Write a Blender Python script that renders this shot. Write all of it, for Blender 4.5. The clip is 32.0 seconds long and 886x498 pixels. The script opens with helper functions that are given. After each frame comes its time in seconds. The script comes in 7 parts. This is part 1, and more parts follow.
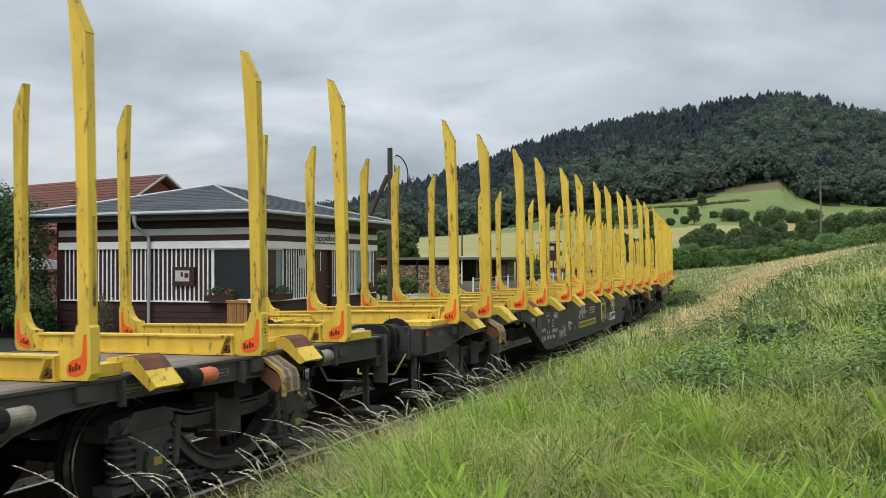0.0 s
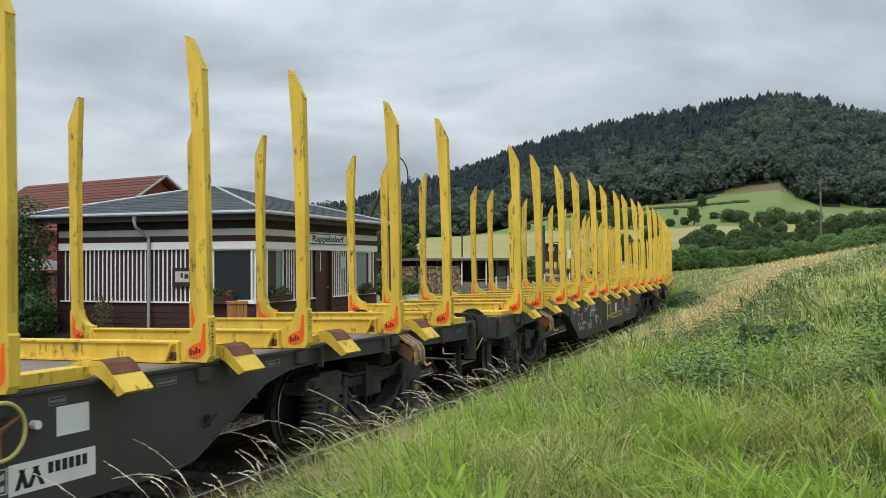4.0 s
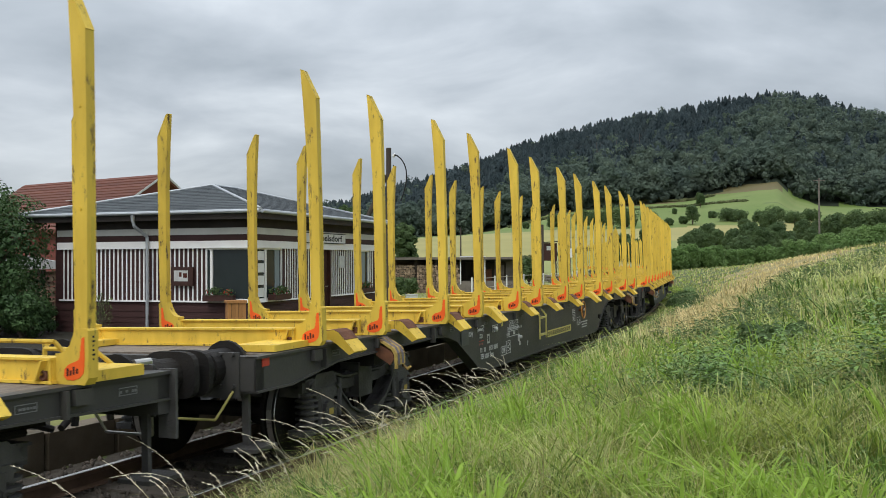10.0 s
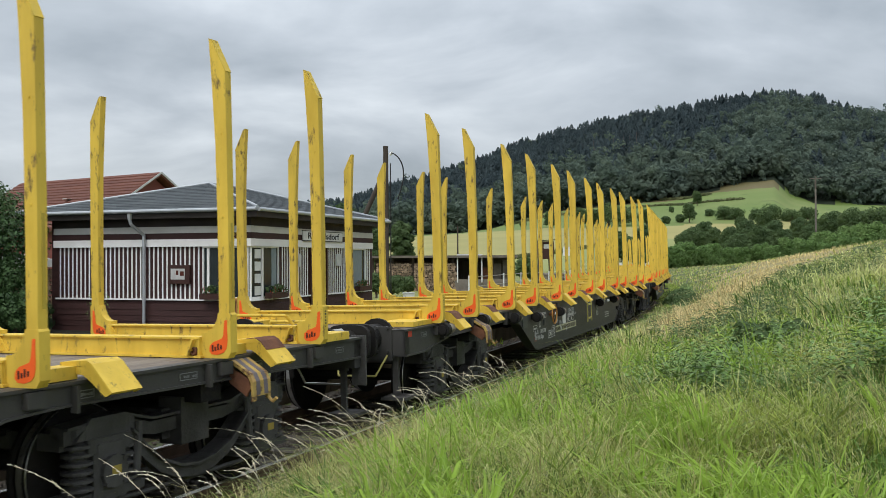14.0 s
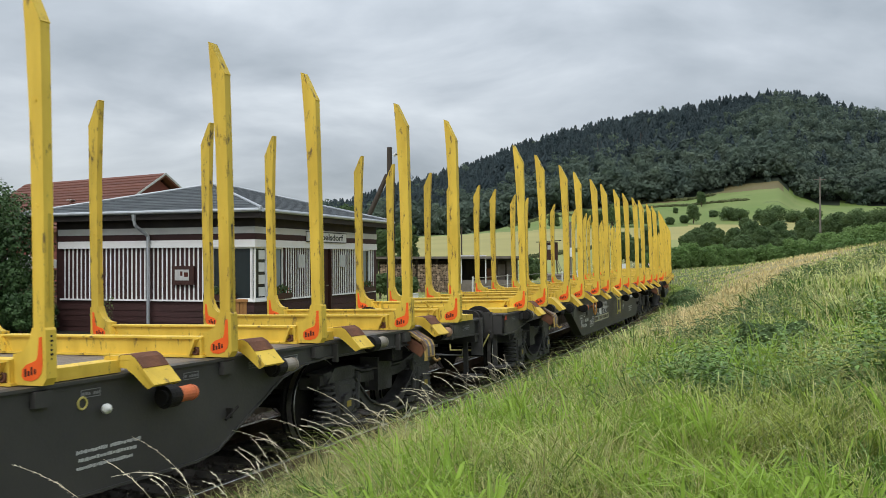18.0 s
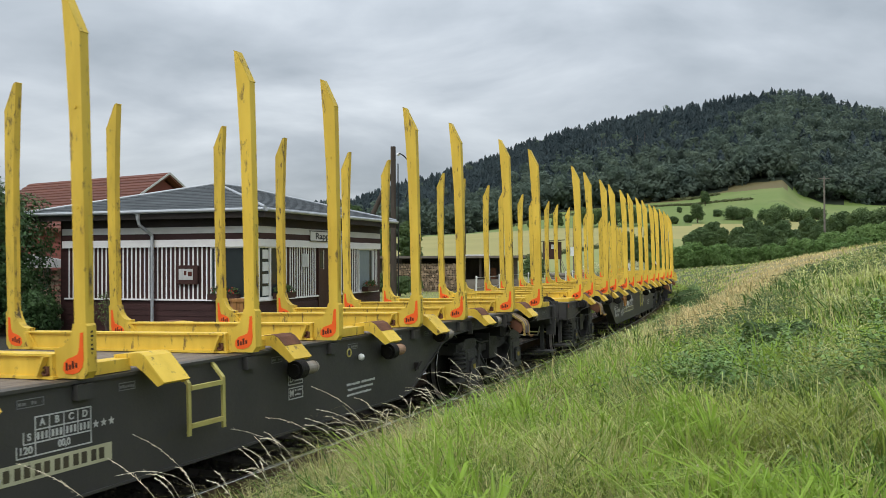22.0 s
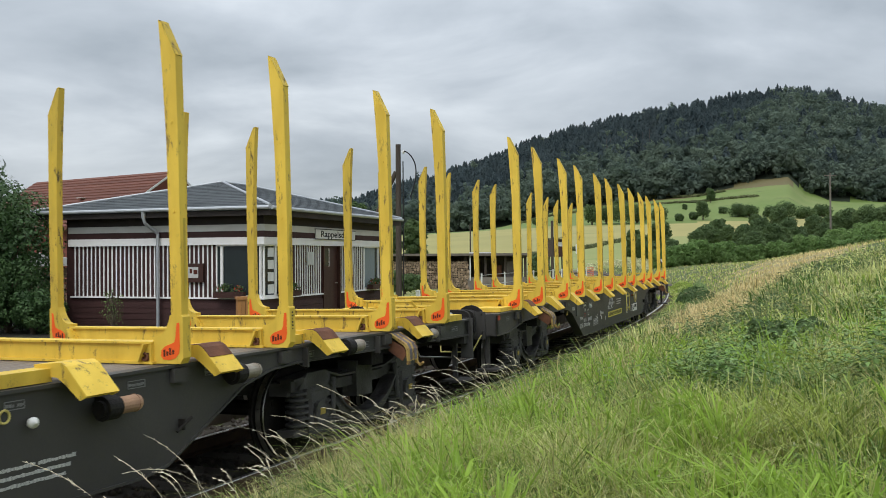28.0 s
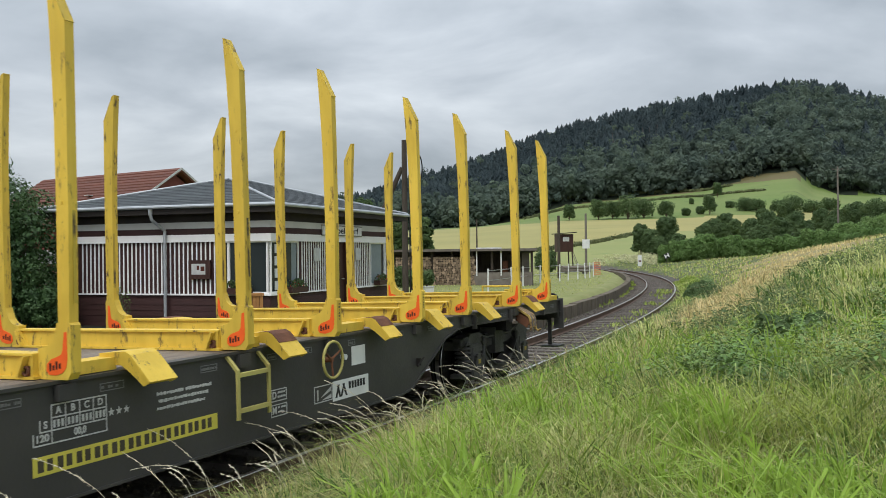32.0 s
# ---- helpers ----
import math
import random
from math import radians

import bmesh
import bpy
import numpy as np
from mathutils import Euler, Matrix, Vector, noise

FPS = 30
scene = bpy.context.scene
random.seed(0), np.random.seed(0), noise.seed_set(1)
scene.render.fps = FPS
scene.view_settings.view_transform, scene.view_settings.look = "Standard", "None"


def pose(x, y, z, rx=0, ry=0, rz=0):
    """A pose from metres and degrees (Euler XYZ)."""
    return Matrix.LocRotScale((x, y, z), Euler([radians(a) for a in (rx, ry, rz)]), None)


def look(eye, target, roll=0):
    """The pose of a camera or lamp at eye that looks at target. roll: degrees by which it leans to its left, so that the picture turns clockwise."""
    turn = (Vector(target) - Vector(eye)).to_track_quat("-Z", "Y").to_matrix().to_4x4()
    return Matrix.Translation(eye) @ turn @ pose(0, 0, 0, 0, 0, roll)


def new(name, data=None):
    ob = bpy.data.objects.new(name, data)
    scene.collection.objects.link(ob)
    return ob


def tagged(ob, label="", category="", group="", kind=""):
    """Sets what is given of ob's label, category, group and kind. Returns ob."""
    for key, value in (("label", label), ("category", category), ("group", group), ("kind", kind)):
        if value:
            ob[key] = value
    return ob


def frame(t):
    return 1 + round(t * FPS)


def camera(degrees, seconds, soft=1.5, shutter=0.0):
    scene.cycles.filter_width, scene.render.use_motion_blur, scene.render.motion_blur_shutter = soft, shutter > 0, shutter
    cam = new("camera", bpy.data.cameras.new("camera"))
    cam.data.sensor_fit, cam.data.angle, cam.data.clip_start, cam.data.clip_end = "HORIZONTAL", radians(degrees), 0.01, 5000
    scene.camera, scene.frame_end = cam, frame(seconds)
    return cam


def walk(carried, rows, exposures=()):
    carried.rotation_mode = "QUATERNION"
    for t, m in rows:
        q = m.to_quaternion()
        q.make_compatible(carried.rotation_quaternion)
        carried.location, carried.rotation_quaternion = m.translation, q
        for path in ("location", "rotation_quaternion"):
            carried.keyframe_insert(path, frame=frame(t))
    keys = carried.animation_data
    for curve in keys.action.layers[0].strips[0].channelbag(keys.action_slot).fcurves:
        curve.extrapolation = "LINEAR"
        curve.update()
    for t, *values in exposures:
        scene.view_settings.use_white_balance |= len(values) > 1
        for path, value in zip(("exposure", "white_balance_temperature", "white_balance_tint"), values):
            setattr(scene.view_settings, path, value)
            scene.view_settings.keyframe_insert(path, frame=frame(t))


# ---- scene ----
EYE_Z = 1.93
# seconds, yaw to the right, tilt up, roll
TURNS = [
    (0.0, .919, .784, -.252), (1.0, .891, .833, -.252), (2.0, .885, .839, -.252), (3.0, .891, .839, -.252),
    (3.5, .898, .839, -.252), (5.5, .987, .82, -.252), (6.0, .988, .805, -.252), (7.0, 1.005, .782, -.252),
    (8.0, .992, .773, -.252), (9.0, .988, .782, -.252), (10.0, 1.001, .782, -.252), (11.0, 1.04, .739, -.252),
    (12.0, 1.085, .684, -.252), (13.0, 1.143, .671, -.252), (14.0, 1.186, .669, -.252), (14.5, 1.182, .669, -.252),
    (16.5, .99, .683, -.252), (17.0, .979, .712, -.252), (18.0, .948, .729, -.252), (19.0, .886, .732, -.252),
    (20.0, .796, .735, -.252), (21.0, .744, .731, -.252), (22.0, .723, .692, -.252), (23.0, .647, .709, -.252),
    (24.0, .591, .71, -.264), (25.0, .569, .693, -.277), (25.5, .555, .678, -.283), (27.5, .458, .563, -.338),
    (28.0, .403, .551, -.354), (28.5, .348, .532, -.431), (29.0, .294, .507, -.508), (29.5, .249, .473, -.563),
    (30.0, .214, .427, -.617), (30.5, .179, .377, -.617), (31.0, .13, .329, -.617), (31.5, .067, .295, -.617),
    (32.0, 0.0, .281, -.617)]
cam = camera(51.21, 32.0, 0.6, 0.1)
walk(cam, [(t, pose(0, 0, EYE_Z, 90 + tilt, 0, -yaw) @ pose(0, 0, 0, 0, 0, roll)) for t, yaw, tilt, roll in TURNS],
     [(0.0, -0.05), (32.0, -0.05)])

# ---------------------------------------------------------------- light
SUN_EL, SUN_AZ = radians(52), radians(200)
world = bpy.data.worlds.new("overcast_sky")
scene.world = world
world.use_nodes = True
wn, wl = world.node_tree.nodes, world.node_tree.links
wn.clear()


def wnode(kind, **values):
    n = wn.new(kind)
    for key, value in values.items():
        n.inputs[key].default_value = value
    return n


w_out = wn.new("ShaderNodeOutputWorld")
w_bg = wnode("ShaderNodeBackground", Strength=1.0)
w_sky = wn.new("ShaderNodeTexSky")
w_sky.sky_type, w_sky.sun_disc, w_sky.sun_elevation, w_sky.sun_rotation = "NISHITA", False, SUN_EL, SUN_AZ
w_scale = wn.new("ShaderNodeMix")
w_scale.data_type = "RGBA"
w_dim = wn.new("ShaderNodeVectorMath")
w_dim.operation = "SCALE"
w_dim.inputs["Scale"].default_value = 0.10
wl.new(w_sky.outputs[0], w_dim.inputs[0])
# cloud layer: the view direction projected on a flat ceiling
w_co = wn.new("ShaderNodeTexCoord")
w_sep = wn.new("ShaderNodeSeparateXYZ")
wl.new(w_co.outputs["Generated"], w_sep.inputs[0])
w_up = wn.new("ShaderNodeMath")
w_up.operation = "MAXIMUM"
w_up.inputs[1].default_value = 0.0
wl.new(w_sep.outputs[2], w_up.inputs[0])
w_h = wn.new("ShaderNodeMath")
w_h.operation = "ADD"
w_h.inputs[1].default_value = 0.30
wl.new(w_up.outputs[0], w_h.inputs[0])
w_div = wn.new("ShaderNodeVectorMath")
w_div.operation = "DIVIDE"
w_cmb = wn.new("ShaderNodeCombineXYZ")
for i in range(3):
    wl.new(w_h.outputs[0], w_cmb.inputs[i])
wl.new(w_co.outputs["Generated"], w_div.inputs[0])
wl.new(w_cmb.outputs[0], w_div.inputs[1])
w_map = wn.new("ShaderNodeMapping")
w_map.inputs["Scale"].default_value = (1.0, 1.15, 0.6)
w_map.inputs["Location"].default_value = (2.3, 0.7, 0.0)
wl.new(w_div.outputs[0], w_map.inputs[0])
w_noise = wnode("ShaderNodeTexNoise", Scale=1.5, Detail=6.0, Roughness=0.5, Distortion=0.35)
wl.new(w_map.outputs[0], w_noise.inputs["Vector"])
w_ramp = wn.new("ShaderNodeValToRGB")
ramp = w_ramp.color_ramp
ramp.elements[0].position, ramp.elements[0].color = 0.30, (0.35, 0.40, 0.45, 1)
ramp.elements[1].position, ramp.elements[1].color = 0.66, (0.85, 0.91, 0.965, 1)
mid_stop = ramp.elements.new(0.48)
mid_stop.color = (0.565, 0.62, 0.68, 1)
wl.new(w_noise.outputs[0], w_ramp.inputs[0])
w_scale.inputs["Factor"].default_value = 0.9
# an overcast sky is brighter overhead than at the horizon
w_lift = wn.new("ShaderNodeMath")
w_lift.operation = "MULTIPLY_ADD"
w_lift.inputs[1].default_value, w_lift.inputs[2].default_value = 2.0, 0.69
wl.new(w_up.outputs[0], w_lift.inputs[0])
w_cloud = wn.new("ShaderNodeVectorMath")
w_cloud.operation = "SCALE"
wl.new(w_ramp.outputs[0], w_cloud.inputs[0])
wl.new(w_lift.outputs[0], w_cloud.inputs["Scale"])
wl.new(w_dim.outputs[0], w_scale.inputs["A"])
wl.new(w_cloud.outputs[0], w_scale.inputs["B"])
wl.new(w_scale.outputs["Result"], w_bg.inputs["Color"])
wl.new(w_bg.outputs[0], w_out.inputs[0])

sun = new("sun", bpy.data.lights.new("sun", "SUN"))
sun.data.energy, sun.data.angle, sun.data.color = 1.2, radians(25), (1.0, 0.96, 0.9)
sun.matrix_world = look((-30, -60, 90), (0, 0, 0))


# ---------------------------------------------------------------- materials
def material(name, base, rough=0.6, metal=0.0, second=None, scale=6.0, amount=0.6, fine=60.0, bump=0.15,
             stain=None, stain_scale=2.0, stain_at=0.6, per_object=0.0, spec=0.3, stretch=(1, 1, 1), island=0.0, coord="Object"):
    m = bpy.data.materials.new(name)
    m.use_nodes = True
    nt = m.node_tree
    n, l = nt.nodes, nt.links
    b = n["Principled BSDF"]
    b.inputs["Roughness"].default_value, b.inputs["Metallic"].default_value = rough, metal
    b.inputs["Specular IOR Level"].default_value = spec
    co = n.new("ShaderNodeTexCoord")
    mp = n.new("ShaderNodeMapping")
    mp.inputs["Scale"].default_value = stretch
    if per_object:
        apart = n.new("ShaderNodeVectorMath")
        apart.operation = "MULTIPLY_ADD"
        apart.inputs[1].default_value, apart.inputs[2].default_value = (37.0, 23.0, 51.0), (0.0, 0.0, 0.0)
        l.new(n.new("ShaderNodeObjectInfo").outputs["Random"], apart.inputs[0])
        shifted = n.new("ShaderNodeVectorMath")
        l.new(co.outputs[coord], shifted.inputs[0])
        l.new(apart.outputs[0], shifted.inputs[1])
        l.new(shifted.outputs[0], mp.inputs[0])
    else:
        l.new(co.outputs[coord], mp.inputs[0])
    big = n.new("ShaderNodeTexNoise")
    big.inputs["Scale"].default_value, big.inputs["Detail"].default_value = scale, 5.0
    l.new(mp.outputs[0], big.inputs["Vector"])
    small = n.new("ShaderNodeTexNoise")
    small.inputs["Scale"].default_value, small.inputs["Detail"].default_value = fine, 4.0
    l.new(mp.outputs[0], small.inputs["Vector"])
    second = second or tuple(c * 0.65 for c in base)
    mix = n.new("ShaderNodeMix")
    mix.data_type = "RGBA"
    mix.inputs["A"].default_value, mix.inputs["B"].default_value = (*base, 1), (*second, 1)
    rng = n.new("ShaderNodeMapRange")
    rng.inputs["From Min"].default_value, rng.inputs["From Max"].default_value = 0.35, 0.7
    rng.inputs["To Max"].default_value = amount
    l.new(big.outputs[0], rng.inputs["Value"])
    l.new(rng.outputs[0], mix.inputs["Factor"])
    colour = mix.outputs["Result"]
    if stain:
        sn = n.new("ShaderNodeTexNoise")
        sn.inputs["Scale"].default_value, sn.inputs["Detail"].default_value, sn.inputs["Roughness"].default_value = stain_scale, 8.0, 0.7
        l.new(mp.outputs[0], sn.inputs["Vector"])
        sr = n.new("ShaderNodeMapRange")
        sr.inputs["From Min"].default_value, sr.inputs["From Max"].default_value = stain_at, stain_at + 0.08
        l.new(sn.outputs[0], sr.inputs["Value"])
        sm = n.new("ShaderNodeMix")
        sm.data_type = "RGBA"
        sm.inputs["B"].default_value = (*stain, 1)
        l.new(colour, sm.inputs["A"])
        l.new(sr.outputs[0], sm.inputs["Factor"])
        colour = sm.outputs["Result"]
    if per_object or island:
        src = n.new("ShaderNodeObjectInfo").outputs["Random"] if per_object else n.new("ShaderNodeNewGeometry").outputs["Random Per Island"]
        spread = per_object or island
        vr = n.new("ShaderNodeMapRange")
        vr.inputs["To Min"].default_value, vr.inputs["To Max"].default_value = 1 - spread, 1 + spread
        l.new(src, vr.inputs["Value"])
        hs = n.new("ShaderNodeHueSaturation")
        l.new(vr.outputs[0], hs.inputs["Value"])
        l.new(colour, hs.inputs["Color"])
        colour = hs.outputs[0]
    l.new(colour, b.inputs["Base Color"])
    rr = n.new("ShaderNodeMapRange")
    rr.inputs["To Min"].default_value, rr.inputs["To Max"].default_value = max(rough - 0.12, 0.02), min(rough + 0.15, 1)
    l.new(small.outputs[0], rr.inputs["Value"])
    l.new(rr.outputs[0], b.inputs["Roughness"])
    if bump:
        bp = n.new("ShaderNodeBump")
        bp.inputs["Strength"].default_value, bp.inputs["Distance"].default_value = bump, 0.02
        l.new(small.outputs[0], bp.inputs["Height"])
        l.new(bp.outputs[0], b.inputs["Normal"])
    return m


def leaf_material(name, base, second, island=0.3, rough=0.55, scale=0.6, trans=0.25):
    m = material(name, base, rough, 0, second, scale, 0.9, 30, 0, island=island, spec=0.22)
    nt = m.node_tree
    b = nt.nodes["Principled BSDF"]
    tr = nt.nodes.new("ShaderNodeBsdfTranslucent")
    mx = nt.nodes.new("ShaderNodeMixShader")
    mx.inputs[0].default_value = trans
    src = b.inputs["Base Color"].links[0].from_socket
    nt.links.new(src, tr.inputs[0])
    out = nt.nodes["Material Output"]
    nt.links.new(b.outputs[0], mx.inputs[1])
    nt.links.new(tr.outputs[0], mx.inputs[2])
    nt.links.new(mx.outputs[0], out.inputs[0])
    return m


YELLOW = material("yellow_paint", (0.79, 0.545, 0.075), 0.55, 0, (0.62, 0.41, 0.05), 2.5, 0.9, 40, 0.15, (0.20, 0.13, 0.045), 6, 0.575, 0.08, stretch=(2.5, 2.5, 0.7))
YELLOW_OLD = material("worn_yellow_paint", (0.69, 0.475, 0.062), 0.6, 0, (0.50, 0.35, 0.05), 3, 0.9, 40, 0.2, (0.10, 0.07, 0.035), 6, 0.565, 0.10, stretch=(2.5, 2.5, 0.8))
STAKE = material("rusty_stake_paint", (0.52, 0.36, 0.10), 0.65, 0, (0.34, 0.21, 0.08), 5, 0.9, 50, 0.3, (0.14, 0.075, 0.04), 7, 0.50, 0.1)
ORANGE = material("orange_sticker", (0.95, 0.14, 0.02), 0.45, 0, (0.85, 0.10, 0.015), 8, 0.6, 50, 0.03)
STRIPEGREY = material("grey_violet_stripe", (0.17, 0.145, 0.16), 0.7, 0, (0.11, 0.09, 0.09), 7, 0.8, 60, 0.2, (0.2, 0.10, 0.05), 6, 0.6)
INK = material("dark_print", (0.09, 0.02, 0.01), 0.6, 0, None, 8, 0.5, 50, 0)
BLACK = material("black_wagon_paint", (0.052, 0.050, 0.048), 0.48, 0, (0.072, 0.068, 0.062), 1.6, 0.8, 45, 0.1, (0.065, 0.055, 0.045), 3.5, 0.66, spec=0.25)
GRIME = material("grimy_black_steel", (0.014, 0.013, 0.013), 0.65, 0.1, (0.03, 0.026, 0.022), 3, 0.8, 50, 0.3, (0.05, 0.042, 0.034), 5, 0.68, spec=0.2)
EDGEWEAR = material("grimy_worn_edge", (0.62, 0.45, 0.06), 0.65, 0, (0.42, 0.29, 0.05), 4, 0.9, 40, 0.3, (0.10, 0.07, 0.04), 3.0, 0.53, 0.1, stretch=(1, 1, 0.55))
BOGIE = material("dusty_bogie_steel", (0.085, 0.082, 0.080), 0.55, 0.1, (0.030, 0.027, 0.025), 4, 0.8, 50, 0.3, (0.085, 0.07, 0.055), 5, 0.64, spec=0.3)
STRAPORANGE = material("orange_strap_webbing", (0.75, 0.20, 0.07), 0.75, 0, (0.5, 0.14, 0.07), 9, 0.8, 80, 0.3, (0.2, 0.13, 0.09), 6, 0.6)
STRAPTAN = material("tan_strap_webbing", (0.42, 0.25, 0.15), 0.75, 0, (0.28, 0.17, 0.11), 9, 0.8, 80, 0.3, (0.16, 0.11, 0.08), 6, 0.6)
WINCHGREY = material("pale_worn_drum", (0.36, 0.33, 0.28), 0.6, 0.2, (0.20, 0.16, 0.12), 9, 0.8, 60, 0.2)
STEEL = material("bare_steel", (0.55, 0.54, 0.52), 0.3, 0.9, (0.3, 0.27, 0.24), 5, 0.6, 60, 0.1)
RAILSTEEL = material("rusty_rail", (0.16, 0.10, 0.07), 0.7, 0.3, (0.09, 0.06, 0.045), 6, 0.8, 60, 0.2)
RAILTOP = material("worn_rail_top", (0.72, 0.71, 0.69), 0.27, 1.0, (0.24, 0.20, 0.17), 4, 0.5, 60, 0.05)
RUST = material("rust", (0.20, 0.085, 0.045), 0.8, 0.1, (0.10, 0.045, 0.03), 7, 0.9, 60, 0.3)
FLOORWOOD = material("grey_plank", (0.24, 0.20, 0.16), 0.75, 0, (0.13, 0.10, 0.08), 3, 0.8, 40, 0.3, stretch=(1, 6, 1))
LETTER = material("faded_white_lettering", (0.55, 0.55, 0.53), 0.6, 0, (0.38, 0.38, 0.37), 9, 0.7, 60, 0)
PANELWHITE = material("white_plate", (0.74, 0.74, 0.72), 0.5, 0, (0.6, 0.6, 0.58), 5, 0.6, 50, 0.03)
LOGOBRIGHT = material("bright_yellow_panel", (0.66, 0.58, 0.09), 0.55, 0, (0.55, 0.47, 0.08), 5, 0.7, 50, 0.03)
LOGOFADED = material("bleached_panel", (0.52, 0.50, 0.34), 0.6, 0, (0.42, 0.40, 0.26), 5, 0.8, 50, 0.03, (0.30, 0.28, 0.18), 6, 0.58)
PANELINK = material("brown_black_print", (0.055, 0.045, 0.03), 0.6, 0, (0.10, 0.085, 0.05), 6, 0.7, 50, 0)
BOARDGREY = material("dull_grey_board", (0.075, 0.078, 0.075), 0.5, 0.2, (0.11, 0.11, 0.10), 5, 0.8, 50, 0.1)
STENCIL = material("dim_grey_stencil", (0.22, 0.22, 0.215), 0.7, 0, (0.12, 0.12, 0.12), 12, 0.8, 50, 0)
REDDISH = material("faded_red_print", (0.30, 0.13, 0.11), 0.65, 0, (0.2, 0.09, 0.08), 9, 0.7, 50, 0)
WARNYELLOW = material("dull_yellow_mark", (0.40, 0.30, 0.06), 0.65, 0, (0.26, 0.19, 0.05), 8, 0.8, 50, 0)
LOGOYELLOW = material("yellow_panel", (0.62, 0.52, 0.16), 0.55, 0, (0.5, 0.42, 0.12), 5, 0.7, 50, 0.03)
OLIVE = material("olive_yellow_paint", (0.50, 0.44, 0.14), 0.55, 0, (0.36, 0.30, 0.10), 6, 0.7, 50, 0.1)
WHEELORANGE = material("ochre_paint", (0.55, 0.25, 0.06), 0.55, 0, (0.4, 0.2, 0.06), 6, 0.7, 50, 0.1)
REDPLATE = material("red_plate", (0.55, 0.06, 0.03), 0.55, 0, (0.4, 0.05, 0.03), 6, 0.6, 50, 0.05)
BROWN = material("brown_boards", (0.058, 0.025, 0.023), 0.65, 0, (0.036, 0.017, 0.015), 2, 0.7, 40, 0.2, per_object=0.12, stretch=(1, 1, 5))
WHITEWOOD = material("white_wood", (0.86, 0.85, 0.83), 0.55, 0, (0.76, 0.74, 0.72), 3, 0.6, 40, 0.1, per_object=0.05)
GREYBAND = material("weathered_white_band", (0.62, 0.61, 0.58), 0.6, 0, (0.5, 0.49, 0.46), 2, 0.7, 40, 0.1)
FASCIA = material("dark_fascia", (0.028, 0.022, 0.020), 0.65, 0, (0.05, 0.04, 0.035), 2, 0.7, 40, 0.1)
DOORWOOD = material("dark_brown_door", (0.060, 0.026, 0.020), 0.45, 0, (0.04, 0.018, 0.015), 3, 0.7, 40, 0.1, stretch=(4, 4, 1))
SHINGLE = material("grey_roof_felt", (0.078, 0.088, 0.094), 0.88, 0, (0.052, 0.058, 0.064), 2, 0.8, 90, 0.3, per_object=0.16)
ZINC = material("zinc_sheet", (0.50, 0.52, 0.54), 0.45, 0.5, (0.36, 0.38, 0.40), 4, 0.6, 50, 0.05)
# opaque panes; the dark of the room behind is in their colour
GLASS = material("room_shade_glass", (0.03, 0.038, 0.04), 0.06, 0, (0.02, 0.025, 0.027), 2, 0.5, 10, 0, spec=0.25)
CURTAIN = material("pale_curtain", (0.24, 0.28, 0.285), 0.8, 0, (0.16, 0.19, 0.195), 6, 0.6, 40, 0.1, stretch=(6, 6, 1))
PLASTER = material("grey_plaster", (0.35, 0.33, 0.31), 0.8, 0, None, 2, 0.5, 50, 0.1)
REDTILE = material("red_roof_tile", (0.155, 0.060, 0.040), 0.75, 0, (0.12, 0.045, 0.034), 1.5, 0.8, 60, 0.2, per_object=0.15)
REDWALL = material("red_boarding", (0.22, 0.07, 0.058), 0.7, 0, (0.2, 0.065, 0.055), 2, 0.7, 40, 0.2, per_object=0.1)
PLANTER = material("orange_brown_wood", (0.42, 0.20, 0.07), 0.6, 0, (0.30, 0.14, 0.05), 4, 0.7, 40, 0.2, per_object=0.1, stretch=(5, 5, 1))
POLEWOOD = material("tarred_pole_wood", (0.055, 0.042, 0.034), 0.8, 0, (0.09, 0.075, 0.06), 3, 0.8, 40, 0.3, stretch=(4, 4, 0.6))
GREYWOOD = material("grey_weathered_wood", (0.20, 0.175, 0.15), 0.8, 0, (0.12, 0.10, 0.085), 3, 0.8, 40, 0.3, per_object=0.15)
LOGEND = material("cut_firewood", (0.36, 0.27, 0.185), 0.8, 0, (0.19, 0.13, 0.09), 8, 0.9, 50, 0.2, per_object=0.4)
CONCRETE = material("concrete", (0.155, 0.125, 0.09), 0.9, 0, (0.075, 0.062, 0.043), 2.2, 0.9, 60, 0.2, per_object=0.1)
SLEEPER = material("sleeper_wood", (0.15, 0.13, 0.11), 0.8, 0, (0.085, 0.072, 0.06), 3, 0.8, 50, 0.3, per_object=0.2)
BALLAST = material("ballast", (0.10, 0.088, 0.073), 0.9, 0, (0.06, 0.051, 0.042), 9, 0.9, 45, 0.8, (0.10, 0.13, 0.05), 1.2, 0.6)
STONE = material("ballast_stone", (0.12, 0.10, 0.083), 0.9, 0, (0.065, 0.056, 0.048), 9, 0.8, 45, 0.3, island=0.4)
NETRED = material("orange_net", (0.75, 0.16, 0.08), 0.7, 0, (0.6, 0.12, 0.06), 6, 0.6, 40, 0)
CABLE = material("black_cable", (0.02, 0.02, 0.02), 0.6, 0, None, 6, 0.5, 40, 0)
G_TURF = material("turf", (0.075, 0.105, 0.03), 0.9, 0, (0.13, 0.14, 0.055), 0.8, 0.9, 12, 0.5, (0.13, 0.115, 0.05), 0.5, 0.6)
# soil taken near black, so that the wagons' shade is in its colour
SHADE_SOIL = material("shade_darkened_soil", (0.022, 0.019, 0.014), 0.95, 0, (0.035, 0.033, 0.02), 3.0, 0.8, 40, 0.6, (0.03, 0.045, 0.018), 1.5, 0.58)
